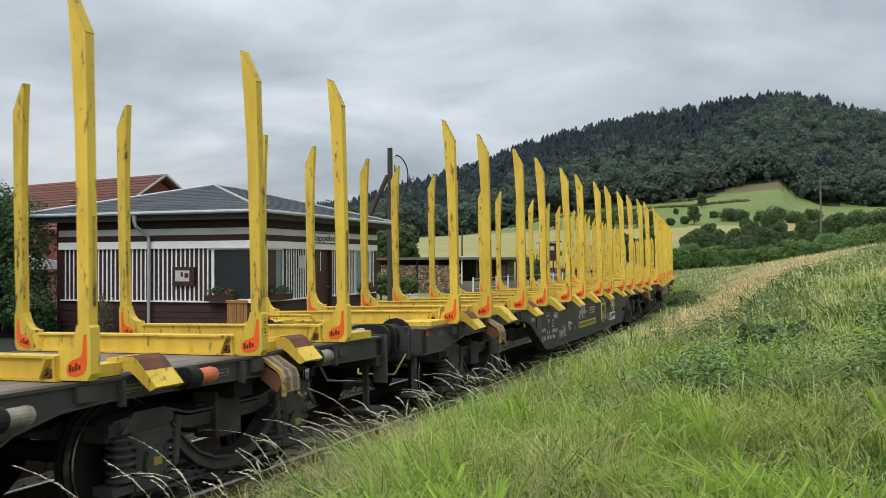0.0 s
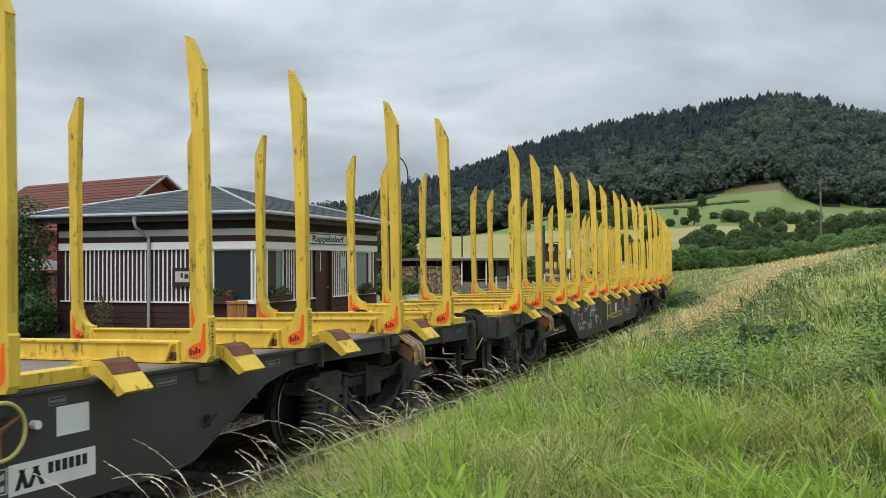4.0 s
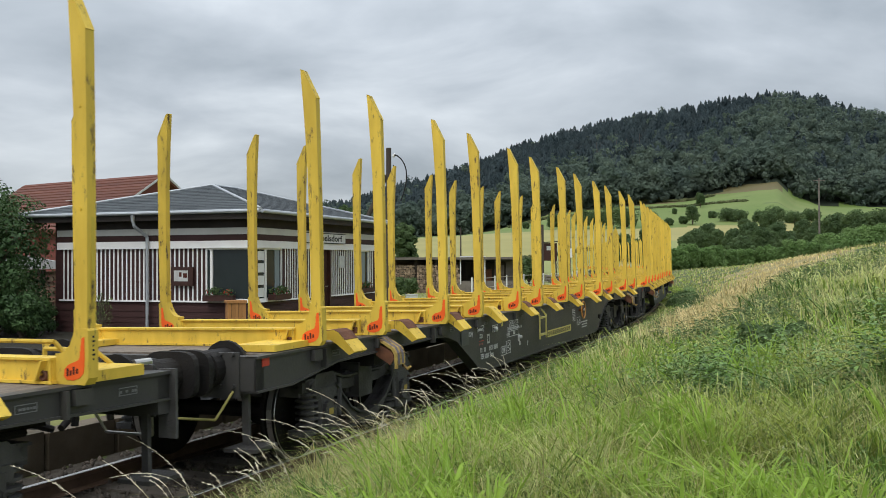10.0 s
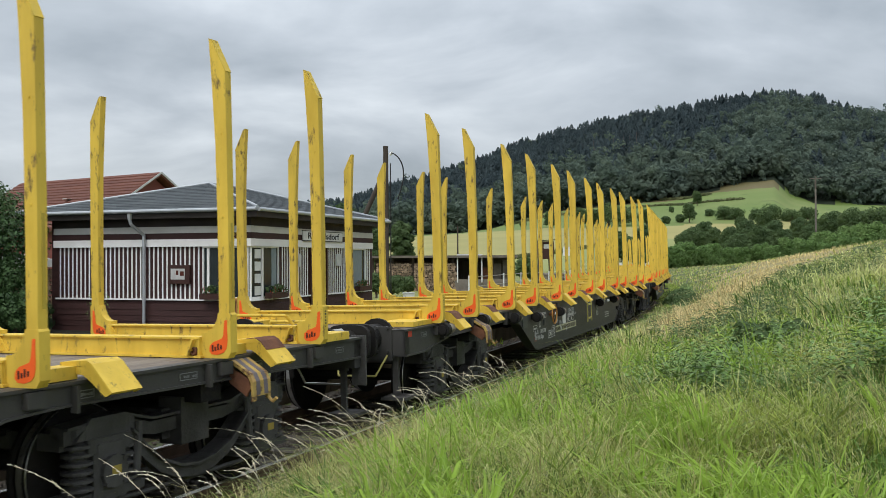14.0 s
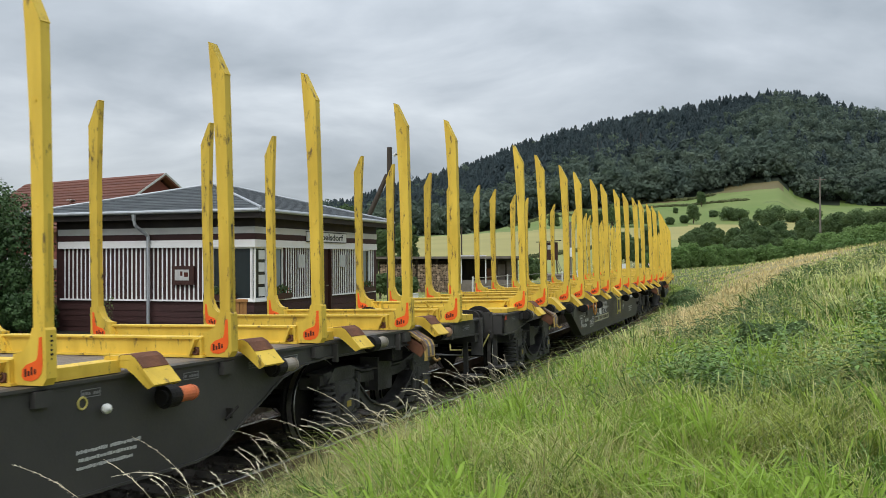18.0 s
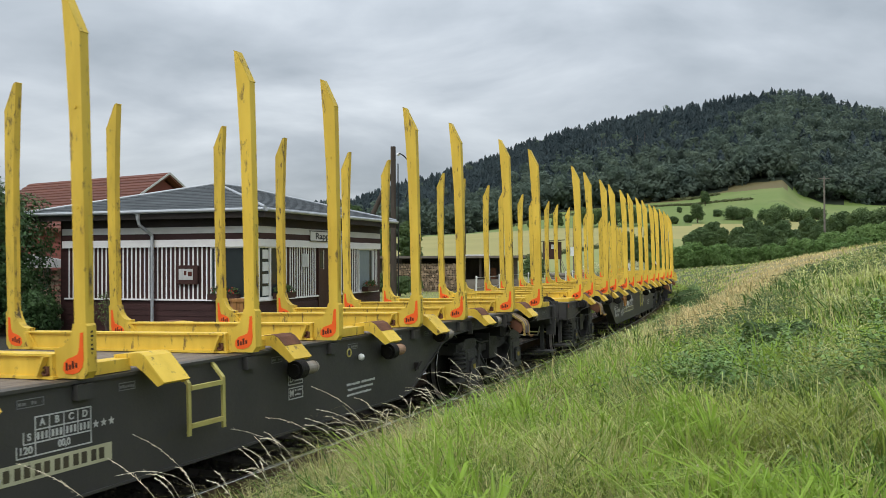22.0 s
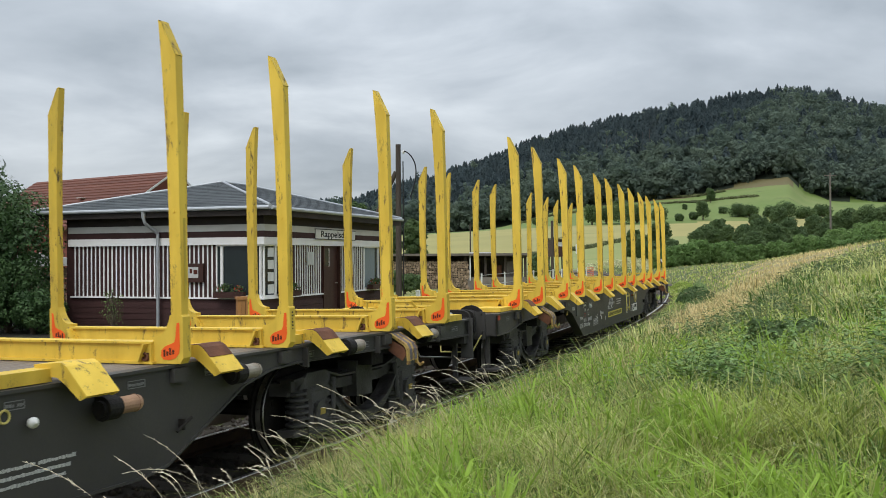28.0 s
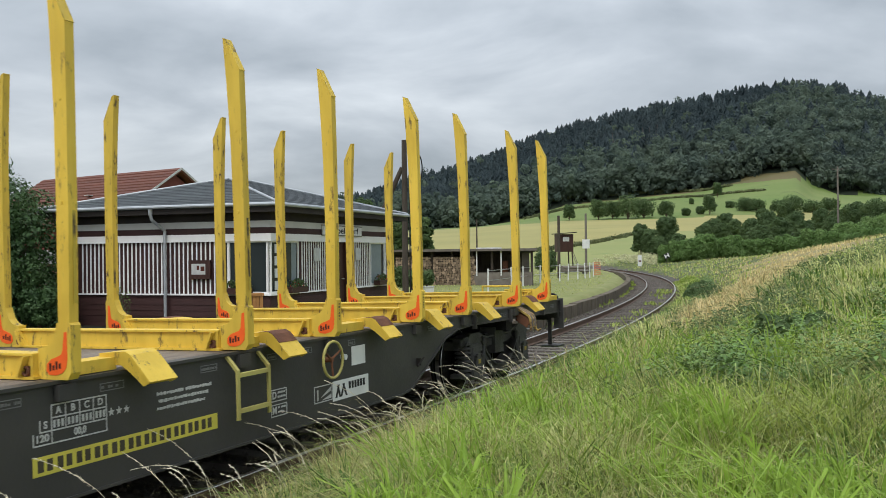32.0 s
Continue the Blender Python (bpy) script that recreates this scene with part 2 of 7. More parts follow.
G_WHEAT = material("ripening_wheat", (0.33, 0.29, 0.105), 0.9, 0, (0.25, 0.24, 0.085), 0.03, 0.8, 0.5, 0.1, (0.17, 0.21, 0.07), 0.02, 0.6)
G_LITTER = material("dead_grass_litter", (0.30, 0.245, 0.115), 0.9, 0, (0.20, 0.19, 0.075), 0.8, 0.9, 14, 0.5, (0.13, 0.15, 0.05), 1.6, 0.6)
G_GRAIN = material("green_grain", (0.225, 0.255, 0.085), 0.9, 0, (0.27, 0.275, 0.10), 0.04, 0.8, 0.5, 0.1, (0.19, 0.235, 0.075), 0.1, 0.6)
G_MEADOW = material("meadow", (0.125, 0.185, 0.042), 0.9, 0, (0.18, 0.21, 0.065), 0.02, 0.9, 0.5, 0.1, (0.09, 0.13, 0.04), 0.05, 0.6)
G_DRY = material("dry_grass", (0.135, 0.105, 0.045), 0.9, 0, (0.11, 0.11, 0.042), 0.03, 0.8, 0.6, 0.1)
G_FLOOR = material("forest_floor", (0.025, 0.035, 0.020), 0.95, 0, (0.018, 0.025, 0.016), 0.05, 0.8, 0.6, 0.1)
BLADE = leaf_material("grass_blade", (0.25, 0.355, 0.056), (0.42, 0.465, 0.115), 0.5, 0.5, 0.7, 0.4)
BLADE_PALE = leaf_material("pale_green_blade", (0.53, 0.575, 0.20), (0.68, 0.66, 0.31), 0.3, 0.45, 0.9, 0.4)
BLADE_DEEP = leaf_material("deep_green_blade", (0.085, 0.160, 0.029), (0.15, 0.235, 0.045), 0.4, 0.5, 0.9, 0.35)
BLADE_DRY = leaf_material("pale_dry_grass", (0.52, 0.45, 0.22), (0.40, 0.37, 0.15), 0.3, 0.7, 1.0, 0.3)
BLADE_TAN = leaf_material("tan_dead_grass", (0.72, 0.575, 0.29), (0.60, 0.50, 0.24), 0.3, 0.7, 1.0, 0.25)
SEED = leaf_material("seed_head", (0.74, 0.68, 0.52), (0.62, 0.55, 0.40), 0.25, 0.7, 2.0, 0.15)
G_MOWN = material("mown_turf", (0.19, 0.21, 0.065), 0.9, 0, (0.25, 0.25, 0.10), 0.6, 0.9, 14, 0.4, (0.26, 0.22, 0.13), 0.4, 0.6)
BLADE_BRIGHT = leaf_material("bright_grass_blade", (0.34, 0.48, 0.075), (0.25, 0.38, 0.06), 0.25, 0.45, 1.2, 0.45)
BLADE_LAWN = leaf_material("lawn_blade", (0.40, 0.46, 0.14), (0.48, 0.50, 0.19), 0.15, 0.6, 0.5, 0.4)
HERB = leaf_material("nettle_leaf", (0.115, 0.205, 0.050), (0.22, 0.33, 0.09), 0.45, 0.42, 0.8, 0.12)
BUSHLEAF = leaf_material("bush_leaf", (0.088, 0.140, 0.056), (0.140, 0.198, 0.076), 0.22, 0.65, 0.25, 0.45)
BRAMBLE = leaf_material("bramble_leaf", (0.135, 0.230, 0.066), (0.215, 0.315, 0.105), 0.25, 0.6, 0.5, 0.45)
MARGIN = leaf_material("field_margin_weeds", (0.105, 0.125, 0.055), (0.165, 0.175, 0.075), 0.25, 0.7, 0.05, 0.4)
SHRUBLEAF = leaf_material("dark_shrub_leaf", (0.036, 0.076, 0.025), (0.082, 0.142, 0.046), 0.4, 0.5, 0.8, 0.2)
# distance haze on the hill is mixed into the needles as pale blue-grey
CONIFER = leaf_material("hazy_conifer_needles", (0.060, 0.086, 0.095), (0.105, 0.140, 0.145), 0.10, 0.85, 0.03, 0.45)
TRUNKPALE = material("pale_trunk_bark", (0.14, 0.13, 0.12), 0.9, 0, (0.09, 0.085, 0.08), 2, 0.8, 10, 0.2)
# leaf green lifted and greyed here to carry the same haze
BROADLEAF = leaf_material("hazy_wood_edge_leaf", (0.088, 0.124, 0.104), (0.175, 0.220, 0.158), 0.12, 0.8, 0.05, 0.45)
BARK = material("bark", (0.12, 0.09, 0.065), 0.85, 0, (0.07, 0.055, 0.04), 4, 0.8, 40, 0.4)
FLOWER = leaf_material("pale_umbel", (0.62, 0.60, 0.36), (0.5, 0.5, 0.3), 0.3, 0.7, 1, 0.2)


# ---------------------------------------------------------------- mesh building
class Shape:
    """Vertices and faces of one mesh."""

    def __init__(self):
        self.v, self.f = [], []

    def add(self, verts, faces):
        k = len(self.v)
        self.v += [tuple(p) for p in verts]
        self.f += [tuple(i + k for i in q) for q in faces]
        return self

    def box(self, x0, y0, z0, x1, y1, z1, bevel=0.0):
        if bevel > 0:
            b, prof = bevel, []
            for sx, sy in ((0, 0), (1, 0), (1, 1), (0, 1)):
                ax, ay = (x1 if sx else x0), (y1 if sy else y0)
                dx, dy = (-b if sx else b), (-b if sy else b)
                pts = [(ax + dx, ay), (ax, ay + dy)]
                prof += pts if (sx, sy) in ((1, 0), (0, 1)) else pts[::-1]
            return self.prism(prof, z0, z1)
        p = [(x0, y0, z0), (x1, y0, z0), (x1, y1, z0), (x0, y1, z0), (x0, y0, z1), (x1, y0, z1), (x1, y1, z1), (x0, y1, z1)]
        return self.add(p, [(0, 3, 2, 1), (4, 5, 6, 7), (0, 1, 5, 4), (1, 2, 6, 5), (2, 3, 7, 6), (3, 0, 4, 7)])

    def prism(self, prof, a, b, axis="z"):
        """A convex or plain outline swept from a to b along an axis; outline in the other two, in cyclic order."""
        n = len(prof)
        at = {"z": lambda p, h: (p[0], p[1], h), "x": lambda p, h: (h, p[0], p[1]), "y": lambda p, h: (p[0], h, p[1])}[axis]
        p = [at(q, a) for q in prof] + [at(q, b) for q in prof]
        return self.add(p, [tuple(range(n))[::-1], tuple(range(n, 2 * n))] + [(i, (i + 1) % n, n + (i + 1) % n, n + i) for i in range(n)])

    def tube(self, a, b, r, r2=None, n=10):
        a, b = Vector(a), Vector(b)
        d = (b - a).normalized()
        s = d.orthogonal().normalized()
        t = d.cross(s)
        r2 = r if r2 is None else r2
        p = []
        for c, rad in ((a, r), (b, r2)):
            p += [c + rad * (math.cos(2 * math.pi * i / n) * s + math.sin(2 * math.pi * i / n) * t) for i in range(n)]
        return self.add(p, [tuple(range(n))[::-1], tuple(range(n, 2 * n))] + [(i, (i + 1) % n, n + (i + 1) % n, n + i) for i in range(n)])

    def pipe(self, pts, r, n=8):
        for a, b in zip(pts, pts[1:]):
            self.tube(a, b, r, n=n)
        return self

    def ring(self, c, axis_y, big, small, n=20, m=6):
        """A torus round the y axis (axis_y) or the x axis."""
        k = []
        for i in range(n):
            a = 2 * math.pi * i / n
            for j in range(m):
                b = 2 * math.pi * j / m
                rr = big + small * math.cos(b)
                u, w, h = rr * math.cos(a), rr * math.sin(a), small * math.sin(b)
                k.append((c[0] + u, c[1] + h, c[2] + w) if axis_y else (c[0] + h, c[1] + u, c[2] + w))
        return self.add(k, [(i * m + j, ((i + 1) % n) * m + j, ((i + 1) % n) * m + (j + 1) % m, i * m + (j + 1) % m) for i in range(n) for j in range(m)])

    def lathe(self, prof, n=12):
        """(radius, height) pairs turned round the z axis."""
        v = [(r * math.cos(2 * math.pi * i / n), r * math.sin(2 * math.pi * i / n), z) for r, z in prof for i in range(n)]
        m = len(prof)
        f = [(j * n + i, j * n + (i + 1) % n, (j + 1) * n + (i + 1) % n, (j + 1) * n + i) for j in range(m - 1) for i in range(n)]
        return self.add(v, f + [tuple(range(n))[::-1], tuple(range((m - 1) * n, m * n))])

    def quad(self, a, b, c, d):
        return self.add([a, b, c, d], [(0, 1, 2, 3)])

    def mesh(self, name, mat, smooth=False):
        me = bpy.data.meshes.new(name)
        me.from_pydata(self.v, [], self.f)
        for m in (mat if isinstance(mat, (list, tuple)) else [mat]):
            me.materials.append(m)
        if smooth:
            me.polygons.foreach_set("use_smooth", [True] * len(me.polygons))
        bm = bmesh.new()
        bm.from_mesh(me)
        bmesh.ops.recalc_face_normals(bm, faces=bm.faces)
        bm.to_mesh(me)
        bm.free()
        return me


def part(name, shape, mat, parent=None, label="", m=None, smooth=False):
    """One mesh object; under a thing or a part if a parent is given. shape: a Shape or a mesh that is shared."""
    me = shape.mesh(name, mat, smooth) if isinstance(shape, Shape) else shape
    ob = new(name, me)
    if parent:
        ob.parent = parent
    if m is not None:
        ob.matrix_basis = m
    if label:
        ob["label"] = label
    return ob


def thing(name, m, label, category, group="", kind=""):
    ob = new(name)
    ob.empty_display_size = 0.2
    ob.matrix_basis = m
    return tagged(ob, label, category, group, kind)


def big_mesh(name, verts, faces_flat, sides, mat):
    """A mesh from numpy arrays; all faces have the same number of sides."""
    me = bpy.data.meshes.new(name)
    nf = len(faces_flat) // sides
    me.vertices.add(len(verts))
    me.vertices.foreach_set("co", np.asarray(verts, np.float32).ravel())
    me.loops.add(len(faces_flat))
    me.loops.foreach_set("vertex_index", np.asarray(faces_flat, np.int32))
    me.polygons.add(nf)
    me.polygons.foreach_set("loop_start", np.arange(0, nf * sides, sides, dtype=np.int32))
    me.polygons.foreach_set("loop_total", np.full(nf, sides, np.int32))
    me.update(calc_edges=True)
    for m in (mat if isinstance(mat, (list, tuple)) else [mat]):
        me.materials.append(m)
    return me


# ---------------------------------------------------------------- track line and ground
X0, Y0, HEAD, RADIUS = -0.8976, 12.0, 0.4079, 230.8
CENTRE = (X0 - RADIUS * math.cos(HEAD), Y0 + RADIUS * math.sin(HEAD))
S_MIN = -14.0


def track(s):
    """Point and heading (from the y axis towards x) of the track's middle at s metres."""
    q = max(s, S_MIN)
    h = HEAD - q / RADIUS
    x, y = CENTRE[0] + RADIUS * math.cos(h), CENTRE[1] - RADIUS * math.sin(h)
    return x + math.sin(h) * (s - q), y + math.cos(h) * (s - q), h


def at_track(s, u, z=0.0):
    x, y, h = track(s)
    return (x + u * math.cos(h), y - u * math.sin(h), z)


def track_coords(x, y):
    """Along and across the track (arrays): s and u, u to the outside of the bend."""
    dx, dy = x - CENTRE[0], y - CENTRE[1]
    h = np.arctan2(-dy, dx)
    s = (HEAD - h) * RADIUS
    u = np.hypot(dx, dy) - RADIUS
    hm = HEAD - S_MIN / RADIUS
    px, py, _ = track(S_MIN)
    s2 = (x - px) * math.sin(hm) + (y - py) * math.cos(hm) + S_MIN
    u2 = (x - px) * math.cos(hm) - (y - py) * math.sin(hm)
    before = s2 < S_MIN
    return np.where(before, s2, s), np.where(before, u2, u)


def smooth(a, b, x):
    k = np.clip((x - a) / (b - a), 0, 1)
    return k * k * (3 - 2 * k)


FOC = 784 / math.tan(radians(51.21) / 2)
TILT = 0.0049


def rise(col, row):
    """Height over eye level per metre ahead of a far point, from its column and row in the last view."""
    return (449 - 0.0108 * (np.asarray(col) - 784) - row) / FOC


COLS = np.array([-600, 300, 640, 760, 850, 900, 950, 1000, 1050, 1150, 1250, 1300, 1370, 1410, 1440, 1490, 1568, 2100])
FIELD_TOP = rise(COLS, np.array([425, 420, 414, 408, 402, 398, 395, 392, 391, 388, 384, 382, 380, 379, 378, 377, 376, 374]))
WOOD_FOOT = rise(COLS, np.array([425, 418, 413, 406, 401, 394, 380, 364, 358, 347, 336, 323, 307, 301, 333, 345, 346, 350]))
RIDGE = rise(COLS, np.array([425, 420, 375, 332, 305, 287, 268, 254, 240, 216, 198, 188, 176, 170, 172, 181, 198, 240]))
Y_FIELD, Y_FOOT, Y_RIDGE = 380.0, 620.0, 1000.0


def ground_z(x, y):
    x, y = np.asarray(x, float), np.asarray(y, float)
    s, u = track_coords(x, y)
    # bed of the track
    z = np.full(x.shape, -0.19)
    # bank on the outside of the bend
    high = np.interp(y, [-5, 0, 10, 20, 30, 42, 60, 90, 140], [0.4, 0.4, 0.9, 1.27, 1.46, 1.52, 1.22, 0.55, 0.35])
    bank = 3.0 * (1 - np.exp(-np.maximum(u - 1.55, 0) / 11.0)) * high - 0.15 * (1 - smooth(1.3, 2.0, u))
    bank = bank + 0.10 * np.sin(x * 0.9 + 0.7 * y) * smooth(3, 6, u)
    z = np.where(u > 1.2, np.maximum(bank, -0.19), z)
    left = -0.19 + 0.42 * smooth(1.95, 2.5, -u) + 0.12 * smooth(4, 12, -u)
    z = np.where(u < -1.2, left, z)
    # far land
    yy = np.maximum(y, 1.0)
    col = 784 + FOC * np.clip(x / yy, -3, 3)
    zf = EYE_Z + np.interp(col, COLS, FIELD_TOP) * Y_FIELD
    zw = EYE_Z + np.interp(col, COLS, WOOD_FOOT) * Y_FOOT
    zr = EYE_Z + np.interp(col, COLS, RIDGE) * Y_RIDGE
    k1, k2, k3 = np.clip((y - 135) / (Y_FIELD - 135), 0, 1), np.clip((y - Y_FIELD) / (Y_FOOT - Y_FIELD), 0, 1), np.clip((y - Y_FOOT) / (Y_RIDGE - Y_FOOT), 0, 1)
    far = 1.2 + (zf - 1.2) * k1 + (zw - zf) * k2 + (zr - zw) * (k3 ** 0.85) - np.maximum(y - Y_RIDGE, 0) * 0.12
    far = np.maximum(far, 1.2)
    k = smooth(95, 150, y)
    return z * (1 - k) + far * k


def gz(x, y):
    return float(ground_z(np.array([x]), np.array([y]))[0])


def letters(body, size, mat, wide=None, bold=0.0):
    """A flat mesh of readable letters, centred, in the x-y plane."""
    cu = bpy.data.curves.new("letters", "FONT")
    cu.body, cu.size, cu.extrude, cu.offset, cu.align_x, cu.align_y = body, size, 0.0015, bold, "CENTER", "CENTER"
    tmp = bpy.data.objects.new("letters", cu)
    scene.collection.objects.link(tmp)
    me = bpy.data.meshes.new_from_object(tmp.evaluated_get(bpy.context.evaluated_depsgraph_get()))
    bpy.data.objects.remove(tmp)
    me.materials.clear()
    me.materials.append(mat)
    if wide:
        k = wide / (max(v.co.x for v in me.vertices) - min(v.co.x for v in me.vertices))
        for v in me.vertices:
            v.co.x *= k
    return me


def value_field(x, y, cell, seed):
    """Smooth random field, 0 to 1."""
    tab = np.random.default_rng(seed).random((128, 128))
    gx, gy = x / cell + 500, y / cell + 500
    i, j = np.floor(gx).astype(int), np.floor(gy).astype(int)
    a, b = gx - i, gy - j
    a, b = a * a * (3 - 2 * a), b * b * (3 - 2 * b)
    i0, i1, j0, j1 = i % 128, (i + 1) % 128, j % 128, (j + 1) % 128
    return (tab[i0, j0] * (1 - a) + tab[i1, j0] * a) * (1 - b) + (tab[i0, j1] * (1 - a) + tab[i1, j1] * a) * b


def tan_band(s, u):
    """Share of dead stems: a strip that leaves the verge and climbs the bank."""
    mid = np.interp(s, [2, 9, 15, 23, 29, 34, 48, 90], [3.5, 3.6, 3.4, 4.2, 5.8, 7.0, 8.2, 9.5])
    half = np.interp(s, [2, 9, 15, 23, 29, 34, 48, 90], [0.5, 0.9, 1.1, 1.5, 2.8, 3.8, 5.0, 5.0])
    return np.clip(1.25 - np.abs(u - mid) / half, 0, 1) * smooth(1, 8, s) * (1 - 0.85 * smooth(40, 56, s))


def build_ground():
    az = np.radians(np.concatenate([np.arange(-180, -40, 7.0), np.arange(-40, -29, 1.5), np.arange(-28, 31, 0.3), np.arange(31, 44, 1.5), np.arange(44, 180, 7.0)]))
    rad = np.concatenate([[0.005, 0.4], np.geomspace(1.0, 30, 110), np.geomspace(31, 160, 90), np.geomspace(165, 470, 34), np.linspace(475, 640, 84), np.geomspace(645, 1100, 26), np.geomspace(1200, 4200, 8)])
    A, R = np.meshgrid(az, rad)
    x, y = R * np.sin(A), R * np.cos(A)
    z = ground_z(x, y)
    na, nr = len(az), len(rad)
    v = np.stack([x, y, z], -1).reshape(-1, 3)
    i, j = np.meshgrid(np.arange(nr - 1), np.arange(na), indexing="ij")
    jn = (j + 1) % na
    f = np.stack([i * na + j, i * na + jn, (i + 1) * na + jn, (i + 1) * na + j], -1).reshape(-1, 4)[:, ::-1]
    f = np.concatenate([f, [[0, na // 4, na // 2, 3 * na // 4]]])
    me = big_mesh("ground", v, f.ravel(), 4, [G_TURF, BALLAST, G_WHEAT, G_MEADOW, G_DRY, G_FLOOR, G_MOWN, SHADE_SOIL, G_GRAIN, G_LITTER])
    c = v[f].mean(1)
    s, u = track_coords(c[:, 0], c[:, 1])
    col = 784 + FOC * c[:, 0] / np.maximum(c[:, 1], 1)
    slot = np.zeros(len(c), np.int32)
    slot[(np.abs(u) < 1.75) & (s > -90) & (s < 230)] = 1
    # strip outside the near rail: shade under the train put into the ground colour
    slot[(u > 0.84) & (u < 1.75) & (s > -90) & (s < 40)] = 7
    slot[(u < -1.95) & (c[:, 1] < 120) & (c[:, 1] > 8)] = 6
    # the same darkened soil between the platform and the station wall
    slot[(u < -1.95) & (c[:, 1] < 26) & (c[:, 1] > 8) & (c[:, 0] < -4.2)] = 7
    y = c[:, 1]
    slot[(u > 2.0) & (y < 110) & (tan_band(s, u) + 0.5 * (value_field(c[:, 0], y, 1.2, 71) - 0.5) > 0.5)] = 9
    slot[(y > 165) & (y < Y_FIELD)] = 2
    slot[(y > 116) & (y < np.interp(c[:, 0], [14, 21.7, 30.8, 44.8, 58], [150, 164, 183, 218, 236])) & (col < 1330)] = 8
    slot[(y >= Y_FIELD) & (y < Y_FOOT)] = 3
    tan = Y_FOOT - np.interp(col, [950, 1050, 1150, 1300, 1400, 1425], [2, 4, 9, 26, 66, 48]) + 6 * np.sin(col * 0.06) * np.sin(col * 0.021) + 5 * np.sin(c[:, 0] * 0.31)
    slot[(y >= tan) & (y < Y_FOOT) & (col < 1415)] = 4
    slot[y >= Y_FOOT] = 5
    me.polygons.foreach_set("material_index", slot)
    me.polygons.foreach_set("use_smooth", np.ones(len(c), bool))
    tagged(new("ground", me), "grassy bank, fields and wooded hillside", "ground", kind="structure")


build_ground()


# ---------------------------------------------------------------- railway track
def sweep(profile, s0, s1, step, mid_u, closed=True):
    """An outline (across, up) swept along the track at the offset mid_u."""
    sh = Shape()
    n = len(profile)
    rows = int(round((s1 - s0) / step))
    for i in range(rows + 1):
        s = s0 + (s1 - s0) * i / rows
        sh.v += [at_track(s, mid_u + a, b) for a, b in profile]
    for i in range(rows):
        for j in range(n):
            k = (j + 1) % n
            sh.f.append((i * n + j, i * n + k, (i + 1) * n + k, (i + 1) * n + j))
    sh.f += [tuple(range(n)), tuple(range(rows * n, rows * n + n))]
    return sh


railway = thing("railway_track", pose(0, 0, 0), "single railway track with rusty rails on dark sleepers", "railway track", kind="structure")
RAIL_PROFILE = [(-0.035, -0.005), (-0.035, -0.035), (-0.009, -0.045), (-0.009, -0.13), (-0.065, -0.15), (-0.065, -0.16),
                (0.065, -0.16), (0.065, -0.15), (0.009, -0.13), (0.009, -0.045), (0.035, -0.035), (0.035, -0.005)]
for side in (-0.7525, 0.7525):
    rail = part("rail", sweep(RAIL_PROFILE, -60, 190, 2.0, side), RAILSTEEL, railway)
    part("running_surface", sweep([(-0.03, -0.008), (0.03, -0.008), (0.026, 0.0), (-0.026, 0.0)], -60, 190, 2.0, side), RAILTOP, rail, "bright worn rail head")
sleeper_mesh = Shape().box(-1.27, -0.125, -0.30, 1.27, 0.125, -0.165, 0.012).mesh("sleeper", SLEEPER)
for i in range(250):
    x, y, h = track(-30 + 0.64 * i)
    part("sleeper", sleeper_mesh, None, railway, m=pose(x, y, random.uniform(-0.008, 0.006), 0, 0, -math.degrees(h) + random.uniform(-1, 1)))

# ---------------------------------------------------------------- log wagons
GA, GB = 1.332, 1.8165
BUNKS = [(i // 2) * (GA + GB) + (i % 2) * GA - (6 * GA + 5 * GB) / 2 for i in range(12)]
WAGON = 19.77
DECK = 1.143
TIE = 1.168
# folded tie arms along a wagon
TIES = [8.13, 6.64, 5.12, 3.56, 1.88, 0.29, -1.33, -3.09, -4.36, -5.90, -7.68]
SIDE = 1.30


def stanchion_shape(sgn):
    """Upright box section with a bevelled top, in a foot that widens inwards; sgn: +1 on the near side."""
    outer = [(1.402, 1.45), (1.410, 2.2), (1.408, 2.9), (1.404, 3.386), (1.278, 3.645)]
    inner = [(1.252, 3.656), (1.276, 3.30), (1.300, 2.80), (1.308, 2.2), (1.308, 1.45)]
    sh = Shape()
    sh.prism([(sgn * a, b) for a, b in outer + inner], -0.037, 0.037, "x")
    # foot sleeve that flares inwards to the crossbeam
    foot = [(1.385, 1.145), (1.416, 1.19), (1.416, 1.485), (1.405, 1.50), (1.30, 1.50), (1.285, 1.45), (1.258, 1.395), (1.22, 1.358), (1.18, 1.342), (1.135, 1.338), (1.135, 1.185), (1.16, 1.145)]
    sh.prism([(sgn * a, b) for a, b in foot], -0.041, 0.041, "x")
    for z in (2.25, 2.9):
        sh.tube((0.03, sgn * 1.355, z), (0.043, sgn * 1.355, z), 0.012, n=6)
    return sh


def sticker_shape(sgn):
    prof = [(1.385, 1.445), (1.362, 1.44), (1.348, 1.33), (1.336, 1.302), (1.30, 1.288), (1.25, 1.272), (1.215, 1.242), (1.210, 1.20), (1.232, 1.176), (1.29, 1.172), (1.345, 1.188), (1.376, 1.22), (1.387, 1.27)]
    return Shape().prism([(sgn * a, b) for a, b in prof], 0.0415, 0.0445, "x")


def sticker_print(sgn):
    sh = Shape()
    for i, (a, h) in enumerate(((1.235, 0.05), (1.262, 0.032), (1.288, 0.05), (1.316, 0.032))):
        sh.box(0.0447, min(sgn * a, sgn * (a + 0.018)), 1.198 + 0.006 * i, 0.0457, max(sgn * a, sgn * (a + 0.018)), 1.198 + 0.006 * i + h)
    return sh


